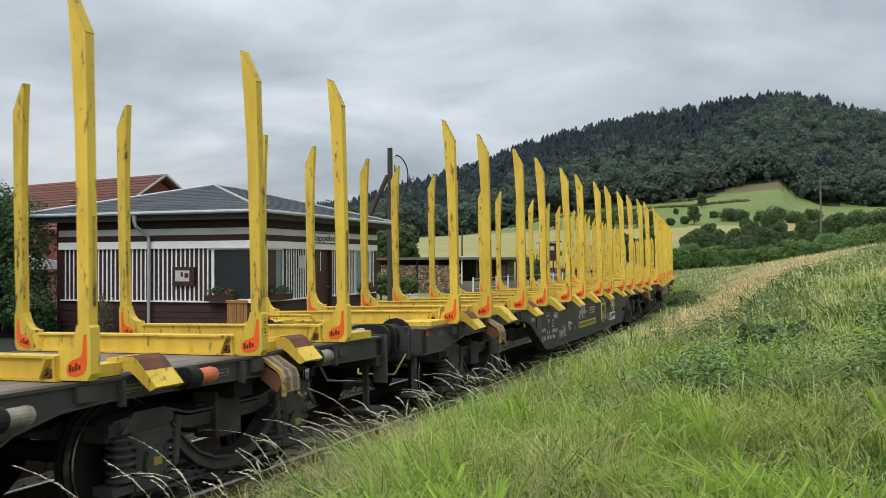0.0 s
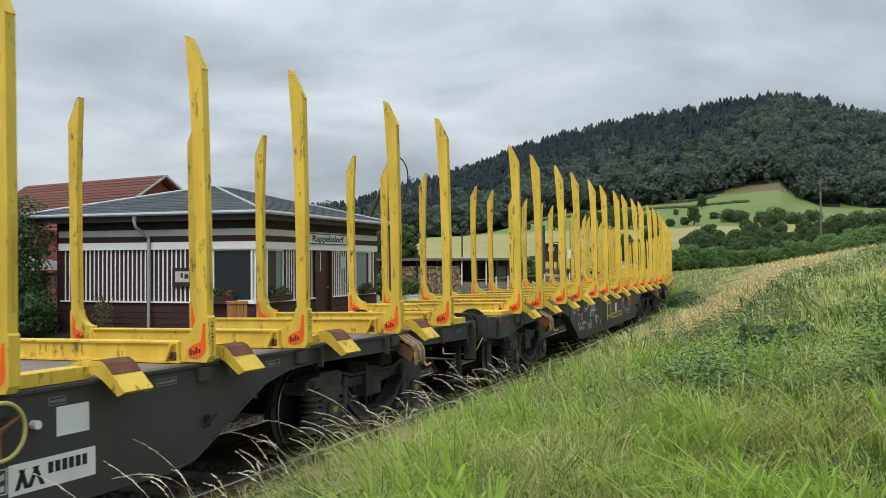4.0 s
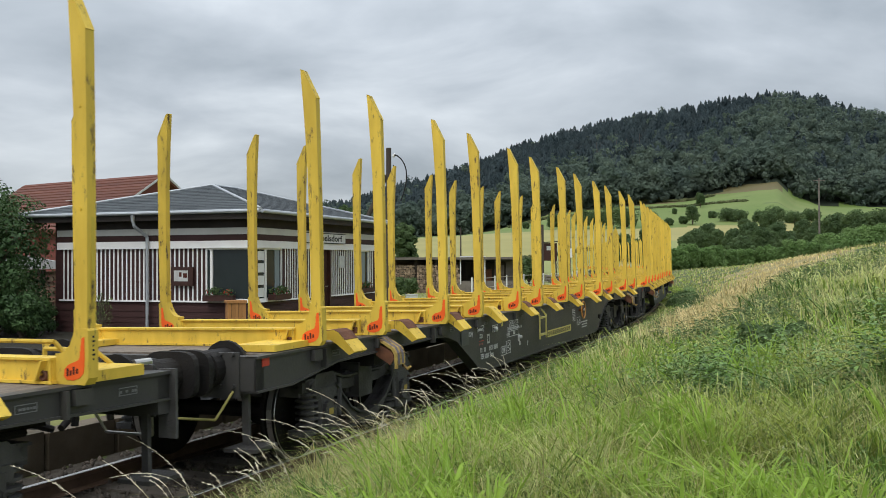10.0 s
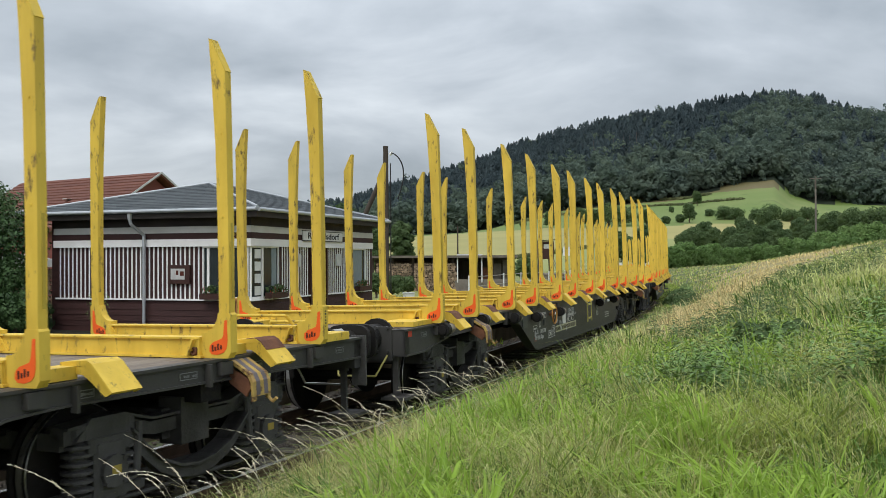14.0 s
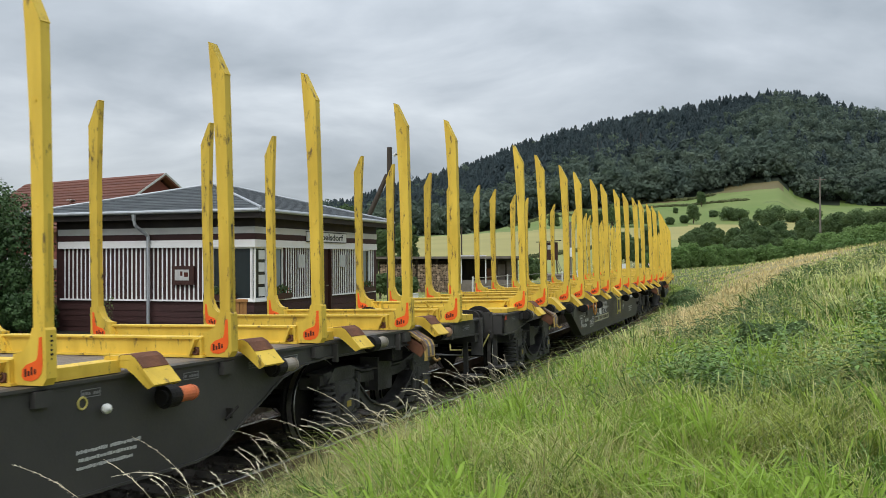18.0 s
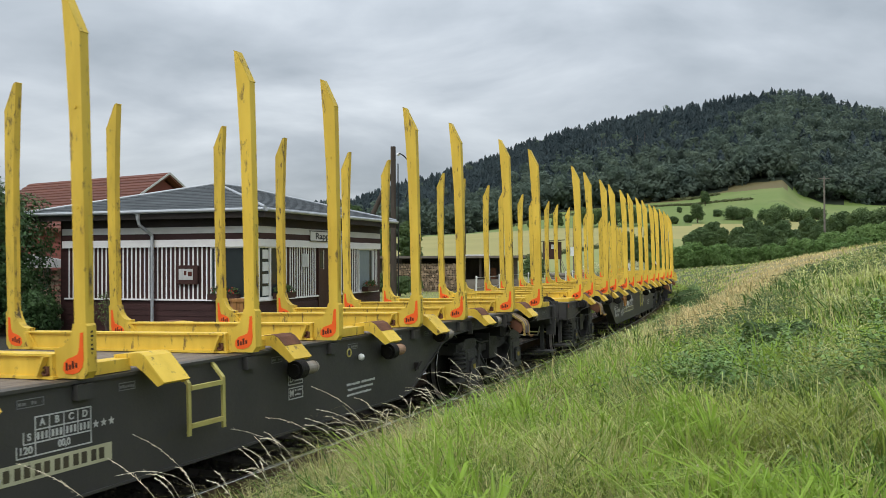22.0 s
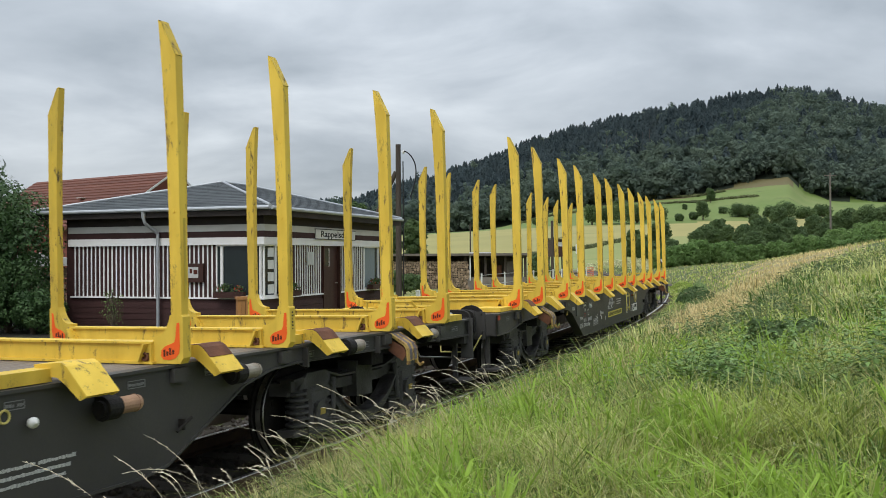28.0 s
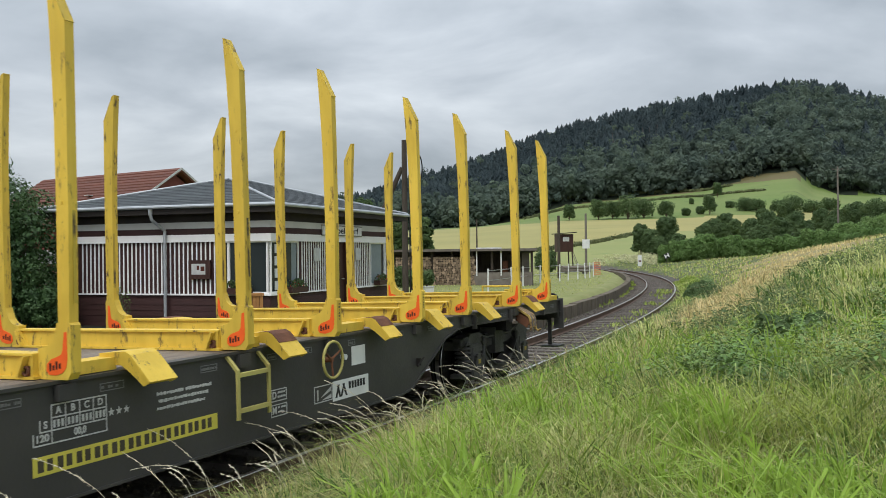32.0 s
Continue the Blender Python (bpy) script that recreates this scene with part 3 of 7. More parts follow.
def crossbeam_shape():
    sh = Shape()
    top = DECK + 0.15
    sh.box(-0.055, -1.14, DECK + 0.005, 0.055, 1.14, top)
    sh.box(-0.078, -1.14, top, 0.078, 1.14, top + 0.015)
    sh.box(-0.09, -1.16, DECK + 0.002, 0.09, 1.16, DECK + 0.02)
    for sgn in (-1, 1):
        sh.prism([(sgn * 0.99, DECK + 0.02), (sgn * 1.135, DECK + 0.02), (sgn * 1.135, top + 0.012), (sgn * 1.09, top + 0.012)], 0.055, 0.072, "x")
        sh.prism([(sgn * 1.03, DECK + 0.02), (sgn * 1.05, DECK + 0.02), (sgn * 1.11, top), (sgn * 1.09, top)], 0.055, 0.12, "x")
    return sh


def eye_shape(sgn):
    """Worn lashing eye and its grimy hole beside the foot of a stanchion."""
    y = sgn * 1.085
    return Shape().ring((0.085, y, DECK + 0.055), False, 0.026, 0.009, 12, 5).box(0.0725, y - 0.022, DECK + 0.022, 0.0745, y + 0.03, DECK + 0.085)


def tie_shape(sgn):
    """Folded plate that reaches out over the sole bar and droops, with a web under each edge."""
    sh = Shape()
    arm = [(1.13, TIE + 0.045), (1.13, TIE + 0.085), (1.36, TIE + 0.10), (1.405, TIE + 0.078), (1.575, TIE - 0.10), (1.552, TIE - 0.115), (1.392, TIE + 0.045), (1.35, TIE + 0.06)]
    sh.prism([(sgn * a, b) for a, b in arm], -0.135, 0.135, "x")
    web = [(1.13, TIE + 0.02), (1.13, TIE + 0.05), (1.35, TIE + 0.065), (1.395, TIE + 0.045), (1.56, TIE - 0.11), (1.515, TIE - 0.13), (1.40, TIE - 0.04), (1.33, TIE + 0.005)]
    for xa in (-0.135, 0.117):
        sh.prism([(sgn * a, b) for a, b in web], xa, xa + 0.018, "x")
    return sh


def tie_wear(sgn):
    return Shape().prism([(sgn * 1.27, TIE + 0.0975), (sgn * 1.361, TIE + 0.104), (sgn * 1.41, TIE + 0.081), (sgn * 1.475, TIE + 0.012), (sgn * 1.471, TIE + 0.009), (sgn * 1.405, TIE + 0.077), (sgn * 1.36, TIE + 0.10), (sgn * 1.27, TIE + 0.094)], -0.130, 0.130, "x")


def winch_shape(sgn):
    """Round housing bolted to the sole bar, its axis along the wagon."""
    y = sgn * (SIDE + 0.10)
    sh = Shape().tube((-0.02, y, 0), (0.09, y, 0), 0.082, n=16).tube((-0.045, y, 0), (-0.02, y, 0), 0.068, n=16).tube((0.09, y, 0), (0.115, y, 0), 0.055, n=12)
    return sh.box(0.0, min(sgn * SIDE, y), -0.05, 0.05, max(sgn * SIDE, y), 0.07)


# outline of the deep side beam: shallow over the bogies, deep between them
END_P, END_N = 9.50, 9.36
BELLY = [(-END_N, 0.95), (-END_N, DECK - 0.02), (END_P, DECK - 0.02), (END_P, 0.86), (8.95, 0.86), (8.1, 0.97), (5.6, 1.0), (5.2, 0.98), (4.85, 0.90), (3.95, 0.44), (3.7, 0.40), (-3.7, 0.40), (-3.95, 0.44), (-4.85, 0.90), (-5.2, 0.98), (-5.6, 1.0), (-8.1, 0.97), (-8.8, 0.955)]


def side_beam(sgn):
    sh = Shape()
    sh.prism(BELLY, min(sgn * SIDE, sgn * (SIDE - 0.02)), max(sgn * SIDE, sgn * (SIDE - 0.02)), "y")
    low = sorted(p for p in BELLY if p[1] < DECK - 0.1)
    for (xa, za), (xb, zb) in zip(low, low[1:]):
        y0, y1 = sgn * (SIDE - 0.14), sgn * (SIDE + 0.018)
        sh.add([(xa, y0, za - 0.018), (xb, y0, zb - 0.018), (xb, y1, zb - 0.018), (xa, y1, za - 0.018), (xa, y0, za), (xb, y0, zb), (xb, y1, zb), (xa, y1, za)],
               [(0, 3, 2, 1), (4, 5, 6, 7), (0, 1, 5, 4), (1, 2, 6, 5), (2, 3, 7, 6), (3, 0, 4, 7)])
    sh.box(-END_N, min(sgn * (SIDE - 0.1), sgn * (SIDE + 0.025)), DECK - 0.024, END_P, max(sgn * (SIDE - 0.1), sgn * (SIDE + 0.025)), DECK - 0.002)
    # small spigot blocks, welded stiffeners
    for b in BUNKS:
        sh.box(b - 0.07, min(sgn * SIDE, sgn * (SIDE + 0.05)), DECK - 0.13, b + 0.07, max(sgn * SIDE, sgn * (SIDE + 0.05)), DECK - 0.03)
    for x in (-8.4, -7.0, -5.7, 5.7, 7.0, 8.4):
        sh.box(x - 0.012, min(sgn * SIDE, sgn * (SIDE + 0.06)), 0.94, x + 0.012, max(sgn * SIDE, sgn * (SIDE + 0.06)), DECK - 0.03)
    return sh


def bogie_parts():
    """Meshes of one bogie about its pivot: frame, springs, axle boxes, brake gear."""
    frame_sh, spring, box_sh = Shape(), Shape(), Shape()
    prof = [(0.05, 0.32)]
    for k in range(6):
        prof += [(0.07, 0.345 + 0.058 * k), (0.112, 0.356 + 0.058 * k), (0.112, 0.376 + 0.058 * k), (0.07, 0.387 + 0.058 * k)]
    spring.lathe(prof + [(0.05, 0.72)])
    box_sh.box(-0.15, -0.09, 0.27, 0.15, 0.14, 0.66, 0.025)
    box_sh.box(-0.36, -0.10, 0.27, 0.36, 0.10, 0.33, 0.01)
    box_sh.prism([(-0.15, 0.33), (-0.30, 0.33), (-0.15, 0.46)], -0.05, 0.05, "y").prism([(0.15, 0.33), (0.30, 0.33), (0.15, 0.46)], -0.05, 0.05, "y")
    box_sh.box(-0.20, 0.06, 0.60, 0.20, 0.13, 0.70, 0.01)
    box_sh.tube((0, 0.14, 0.46), (0, 0.175, 0.46), 0.115, n=14)
    for bx in (-0.08, 0.08):
        for bz in (0.38, 0.54):
            box_sh.tube((bx, 0.14, bz), (bx, 0.185, bz), 0.018, n=6)
    for sgn in (-1, 1):
        y = sgn * 1.0
        prof = [(-1.25, 0.66), (-1.25, 0.78), (-0.75, 0.82), (-0.45, 0.72), (0.45, 0.72), (0.75, 0.82), (1.25, 0.78), (1.25, 0.68), (0.72, 0.68), (0.40, 0.62), (-0.40, 0.62), (-0.72, 0.68)]
        frame_sh.prism(prof, y - 0.06, y + 0.06, "y")
        low = [(-0.70, 0.72), (-0.56, 0.58), (-0.40, 0.45), (-0.2, 0.37), (0, 0.345), (0.2, 0.37), (0.40, 0.45), (0.56, 0.58), (0.70, 0.72)]
        for (xa, za), (xb, zb) in zip(low, low[1:]):
            frame_sh.prism([(xa, za), (xb, zb), (xb, zb - 0.11), (xa, za - 0.11)], y - 0.04 + sgn * 0.08, y + 0.04 + sgn * 0.08, "y")
            frame_sh.prism([(xa, za), (xb, zb), (xb, zb - 0.022), (xa, za - 0.022)], y - 0.09 + sgn * 0.06, y + 0.09 + sgn * 0.06, "y")
        # top flange, brackets over the axle boxes, damper and brake hanger
        frame_sh.prism([(-1.25, 0.78), (-0.75, 0.82), (-0.45, 0.74), (0.45, 0.74), (0.75, 0.82), (1.25, 0.78), (1.25, 0.80), (0.75, 0.84), (0.45, 0.76), (-0.45, 0.76), (-0.75, 0.84), (-1.25, 0.80)], y - 0.10, y + 0.10, "y")
        for ax in (-0.9, 0.9):
            frame_sh.prism([(ax - 0.30, 0.70), (ax + 0.30, 0.70), (ax + 0.16, 0.84), (ax - 0.16, 0.84)], y + sgn * 0.10 - 0.015, y + sgn * 0.10 + 0.015, "y")
            frame_sh.tube((ax * 0.74, y + sgn * 0.13, 0.40), (ax * 0.70, y + sgn * 0.13, 0.76), 0.030, n=8)
        frame_sh.pipe([(-1.05, y + sgn * 0.05, 0.24), (-0.55, y + sgn * 0.05, 0.22), (0.55, y + sgn * 0.05, 0.22), (1.05, y + sgn * 0.05, 0.24)], 0.02)
        frame_sh.box(-0.16, y - 0.11, 0.50, 0.16, y + 0.11, 0.86)
        for ax in (-0.9, 0.9):
            for dx in (-0.2, 0.2):
                frame_sh.tube((ax + dx, y + sgn * 0.02, 0.70), (ax + dx, y + sgn * 0.02, 0.80), 0.10, n=10)
    frame_sh.box(-0.25, -1.0, 0.55, 0.25, 1.0, 0.78)
    frame_sh.box(-1.25, -1.02, 0.64, -1.17, 1.02, 0.76)
    frame_sh.box(1.17, -1.02, 0.64, 1.25, 1.02, 0.76)
    frame_sh.tube((0, 0, 0.6), (0, 0, 0.98), 0.2, n=14)
    frame_sh.pipe([(-1.2, 0.78, 0.55), (-0.5, 0.80, 0.30), (0.5, 0.80, 0.30), (1.2, 0.78, 0.55)], 0.025)
    return frame_sh, spring, box_sh


def wheelset_shape():
    sh = Shape()
    sh.tube((0, -0.98, 0), (0, 0.98, 0), 0.075, n=12)
    for sgn in (-1, 1):
        a, b = sgn * 0.68, sgn * 0.815
        for y0, y1, r in ((a, a + sgn * 0.03, 0.49), (a + sgn * 0.03, b, 0.46)):
            sh.tube((0, y0, 0), (0, y1, 0), r, n=28)
        for k in range(6):
            ang = math.pi * k / 3
            sh.tube((0.30 * math.cos(ang), b, 0.30 * math.sin(ang)), (0.30 * math.cos(ang), b + sgn * 0.012, 0.30 * math.sin(ang)), 0.04, n=8)
        sh.tube((0, b, 0), (0, b + sgn * 0.05, 0), 0.13, n=14)
    plain = len(sh.f)
    for sgn in (-1, 1):
        sh.tube((0, sgn * 0.735, 0), (0, sgn * 0.79, 0), 0.4615, n=36)
        sh.ring((0, sgn * 0.816, 0), True, 0.452, 0.006, 36, 5)
    return sh, plain


def buffer_parts():
    body, head = Shape(), Shape()
    body.tube((-0.3, 0, 0), (0.36, 0, 0), 0.155, n=18).tube((0, 0, 0), (0.04, 0, 0), 0.215, n=18)
    head.tube((0.30, 0, 0), (0.56, 0, 0), 0.135, n=18)
    head.prism([(0.25 * math.copysign(abs(math.cos(a)) ** 0.5, math.cos(a)), 0.185 * math.copysign(abs(math.sin(a)) ** 0.5, math.sin(a))) for a in [2 * math.pi * (k + 0.5) / 20 for k in range(20)]], 0.555, 0.61, "x")
    return body, head


FRAME_M, SPRING_M, AXLEBOX_M = (s.mesh(n, BOGIE) for s, n in zip(bogie_parts(), ("bogie_frame", "coil_spring", "axle_box")))
WHEEL_SHAPE, WHEEL_PLAIN = wheelset_shape()
WHEELSET_M = WHEEL_SHAPE.mesh("wheelset", [GRIME, STEEL])
WHEELSET_M.polygons.foreach_set("material_index", [0 if i < WHEEL_PLAIN else 1 for i in range(len(WHEELSET_M.polygons))])
BUF_BODY_M, BUF_HEAD_M = buffer_parts()
BUF_BODY_M, BUF_HEAD_M = BUF_BODY_M.mesh("buffer", GRIME), BUF_HEAD_M.mesh("buffer_head", GRIME, False)
LABEL_M = Shape().box(-0.045, 0.1765, 0.44, 0.04, 0.179, 0.50).mesh("axle_label", WARNYELLOW)
STANCHION_M = {s: stanchion_shape(s).mesh("stanchion", YELLOW_OLD if s < 0 else YELLOW) for s in (-1, 1)}
# grime along the narrow faces and the bevelled tops
EDGE_M = {s: Shape().prism([(s * 1.4095, 1.62), (s * 1.4112, 1.62), (s * 1.4112, 2.2), (s * 1.4095, 2.2)], -0.02, 0.004, "x").prism([(s * 1.3065, 1.63), (s * 1.3085, 1.63), (s * 1.3085, 2.2), (s * 1.3065, 2.2)], 0.004, 0.033, "x").mesh("worn_edge", EDGEWEAR) for s in (-1, 1)}
CAP_M = {s: Shape().prism([(s * 1.248, 3.655), (s * 1.252, 3.660), (s * 1.282, 3.649), (s * 1.409, 3.388), (s * 1.404, 3.384), (s * 1.278, 3.643)], -0.038, 0.038, "x").mesh("cut_top", YELLOW_OLD) for s in (-1, 1)}
STICKER_M = {s: sticker_shape(s).mesh("sticker", ORANGE) for s in (-1, 1)}
PRINT_M = {s: sticker_print(s).mesh("print", INK) for s in (-1, 1)}
STAMP_M = {}
for s_ in (-1, 1):
    stamp = Shape()
    for k in range(6):
        za, wa = 1.30 + 0.028 * k, 0.006 + 0.004 * (k * 5 % 3)
        lo_, hi_ = sorted((s_ * 1.4165, s_ * 1.4178))
        stamp.box(-wa, lo_, za, wa * 0.6, hi_, za + 0.013)
    STAMP_M[s_] = stamp.mesh("stamp", CABLE)
BEAM_M = crossbeam_shape().mesh("crossbeam", YELLOW)
EYE_M = {s: eye_shape(s).mesh("lashing_eye", RUST) for s in (-1, 1)}
TIE_M = {s: tie_shape(s).mesh("tie_arm", YELLOW) for s in (-1, 1)}
WEAR_M = {s: tie_wear(s).mesh("worn_pad", RUST) for s in (-1, 1)}
WINCH_M = {s: winch_shape(s).mesh("winch", GRIME) for s in (-1, 1)}
DRUM_M = {(s, k): Shape().tube((-0.045, s * (SIDE + 0.10), 0), (-0.20, s * (SIDE + 0.10), 0), 0.058, n=16).tube((-0.20, s * (SIDE + 0.10), 0), (-0.235, s * (SIDE + 0.10), 0), 0.062, 0.052, n=16).mesh("drum", m) for s in (-1, 1) for k, m in (("pale", WINCHGREY), ("orange", STRAPORANGE), ("tan", STRAPTAN))}
# winches along a wagon: place and height
WINCHES = [(8.48, 1.07), (6.95, 1.085), (5.36, 1.02), (4.04, 0.955), (2.36, 0.955), (-1.55, 0.94), (-3.33, 0.94), (-4.66, 1.01), (-6.33, 1.065), (-7.96, 1.05)]
SIDE_M = {s: side_beam(s).mesh("side_beam", BLACK) for s in (-1, 1)}


def bars(x0, x1, z0, z1, rows, cols, seed, fill=0.6, slant=0.0):
    """Rows of unreadable lettering as short bars on the near side."""
    rnd = random.Random(seed)
    sh = Shape()
    for r in range(rows):
        zc0 = z1 - (z1 - z0) * (r + 0.80) / rows
        zc1 = z1 - (z1 - z0) * (r + 0.28) / rows
        x = x1
        end = x0 + rnd.uniform(0, 0.25) * (x1 - x0) if rows > 1 else x0
        while x > end:
            w = (x1 - x0) / cols * rnd.uniform(0.6, 1.3)
            if rnd.random() < fill + 0.25:
                sh.box(max(x - w * 0.8, end), SIDE + 0.002, zc0 + (zc1 - zc0) * rnd.uniform(0, 0.2), x, SIDE + 0.004, zc1 - (zc1 - zc0) * rnd.uniform(0, 0.25))
            x -= w
    return sh


def outline(x0, x1, z0, z1, t=0.012):
    sh = Shape()
    y0, y1 = SIDE + 0.002, SIDE + 0.004
    sh.box(x0, y0, z0, x1, y1, z0 + t).box(x0, y0, z1 - t, x1, y1, z1).box(x0, y0, z0, x0 + t, y1, z1).box(x1 - t, y0, z0, x1, y1, z1)
    return sh


def handwheel(parent, x, mat, label):
    sh = Shape().ring((x, SIDE + 0.09, 0.932), True, 0.168, 0.0135, 28, 8)
    wheel = part("handwheel", sh, mat, parent, label, smooth=True)
    sp = Shape()
    for k in range(3):
        a = 0.55 + k * 2 * math.pi / 3
        sp.tube((x, SIDE + 0.07, 0.932), (x + 0.165 * math.cos(a), SIDE + 0.088, 0.932 + 0.165 * math.sin(a)), 0.013, 0.009, n=6)
    sp.tube((x, SIDE, 0.932), (x, SIDE + 0.085, 0.932), 0.03, 0.022, n=10)
    part("spokes", sp, RUST, wheel, "rusty spokes and hub")
    part("knob", Shape().tube((x - 0.30, SIDE, 0.925), (x - 0.30, SIDE + 0.05, 0.925), 0.028, n=10), PANELWHITE, parent)


def ladder_step(parent, x):
    y = SIDE + 0.11
    ladder = part("step_frame", Shape().box(x - 0.23, SIDE - 0.004, 1.095, x + 0.23, SIDE + 0.006, 1.12), BLACK, parent, "olive yellow steel step")
    for xa in (x - 0.203, x + 0.203):
        prof = [(SIDE, 1.105), (SIDE + 0.012, 1.12), (y + 0.010, 1.005), (y + 0.010, 0.615), (y - 0.010, 0.615), (y - 0.010, 0.99)]
        part("side_bar", Shape().prism(prof, xa - 0.016, xa + 0.016, "x"), OLIVE, ladder)
    for z in (0.685, 0.965):
        part("rung", Shape().box(x - 0.187, y - 0.02, z - 0.016, x + 0.187, y + 0.02, z + 0.016, 0.004), OLIVE, ladder)


def logo_panel(parent, x0, x1, mat):
    z0, z1 = 0.574, 0.692
    panel = part("name_panel", Shape().box(x0, SIDE + 0.001, z0, x1, SIDE + 0.004, z1), mat, parent, "yellow panel with a row of heavy dark shapes")
    sh = Shape()
    n = 11
    w = (x1 - x0 - 0.07) / n
    for i in range(n):
        a = x1 - 0.035 - i * w
        sh.box(a - w * 0.30, SIDE + 0.0045, z0 + 0.022, a, SIDE + 0.0058, z1 - 0.022).box(a - w * 0.76, SIDE + 0.0045, z0 + 0.022, a - w * 0.46, SIDE + 0.0058, z1 - 0.022)
    tagged(part("dark_lettering", sh, PANELINK, panel), kind="stuff")


WORDS = {}


def word(parent, body, x, z, size, wide=None, mat=None):
    """Readable lettering on the near side, centred at x, z."""
    key = (body, size, wide)
    if key not in WORDS:
        WORDS[key] = letters(body, size, LETTER, wide, 0.002)
    return part("marking", WORDS[key], None, parent, "white letters " + body, m=pose(x, SIDE + 0.0045, z, 90, 0, 180))


def star(sh, x, z, r):
    pts = []
    for k in range(10):
        a, q = math.pi / 2 + k * math.pi / 5, (r if k % 2 == 0 else r * 0.42)
        pts.append((x + q * math.cos(a), z + q * math.sin(a)))
    sh.prism(pts, SIDE + 0.002, SIDE + 0.004, "y")


def load_table(parent, x1, z0):
    """Stepped table of load limits with its leading lower corner at x1, z0, and three stars behind it."""
    y0, y1, t = SIDE + 0.002, SIDE + 0.004, 0.009
    o = Shape()
    rows = [(0.0, 0.602), (0.052, 0.602), (0.141, 0.602)]
    for k, (a, b) in enumerate(rows):
        za = z0 + 0.078 * k
        o.box(x1 - b, y0, za, x1 - a, y1, za + t).box(x1 - a - t, y0, za, x1 - a, y1, za + 0.078).box(x1 - b, y0, za, x1 - b + t, y1, za + 0.078)
    o.box(x1 - 0.602, y0, z0 + 0.234, x1 - 0.141, y1, z0 + 0.234 + t)
    o.box(x1 - 0.15, y0, z0, x1 - 0.141, y1, z0 + 0.156)
    for k in range(1, 4):
        xa = x1 - 0.141 - 0.115 * k
        o.box(xa - 0.004, y0, z0 + 0.078, xa + 0.004, y1, z0 + 0.234)
    table = part("load_table", o, LETTER, parent, "white outlined load table")
    for k, c in enumerate("ABCD"):
        word(table, c, x1 - 0.20 - 0.115 * k, z0 + 0.200, 0.062)
    word(table, "S", x1 - 0.098, z0 + 0.122, 0.062)
    word(table, "120", x1 - 0.07, z0 + 0.044, 0.062, 0.095)
    word(table, "00,0", x1 - 0.37, z0 + 0.044, 0.062, 0.10)
    fig = Shape()
    for k in range(4):
        for q in range(3):
            xa = x1 - 0.158 - 0.115 * k - 0.032 * q
            fig.box(xa - 0.018, y0, z0 + 0.098, xa, y1, z0 + 0.144)
    tagged(part("figures", fig, LETTER, table), kind="stuff")
    st = Shape()
    for k in range(3):
        star(st, x1 - 0.64 - 0.07 * k, z0 + 0.118, 0.03)
    part("stars", st, LETTER, table)


def address_block(parent, x1, z1, wide=0.64, seed=4):
    tagged(part("lettering", bars(x1 - wide, x1, z1 - 0.155, z1, 3, 26, seed, 0.72), LETTER, parent), kind="stuff")


def box_pair(parent, x1, z1):
    for k, c in enumerate("DM"):
        za = z1 - 0.105 - 0.128 * k
        b = part("weight_box", outline(x1 - 0.235, x1, za, za + 0.105, 0.009), LETTER, parent)
        word(b, c, x1 - 0.05, za + 0.052, 0.085)
        tagged(part("lettering", bars(x1 - 0.22, x1 - 0.10, za + 0.02, za + 0.095, 2, 5, 7 + k), LETTER, b), kind="stuff")


def incline_box(parent, x1, z0):
    """Outlined box with a sloping track symbol."""
    y0, y1 = SIDE + 0.002, SIDE + 0.004
    b = part("triangle_mark", outline(x1 - 0.31, x1, z0, z0 + 0.155, 0.009), LETTER, parent)
    sh = Shape().add([(x1 - 0.13, y1, z0 + 0.02), (x1 - 0.29, y1, z0 + 0.02), (x1 - 0.29, y1, z0 + 0.06)], [(0, 1, 2)])
    sh.add([(x1 - 0.10, y1, z0 + 0.04), (x1 - 0.29, y1, z0 + 0.09), (x1 - 0.29, y1, z0 + 0.13), (x1 - 0.14, y1, z0 + 0.06)], [(0, 1, 2, 3)]).box(x1 - 0.07, y0, z0 + 0.02, x1 - 0.05, y1, z0 + 0.12)
    part("symbol", sh, LETTER, b)


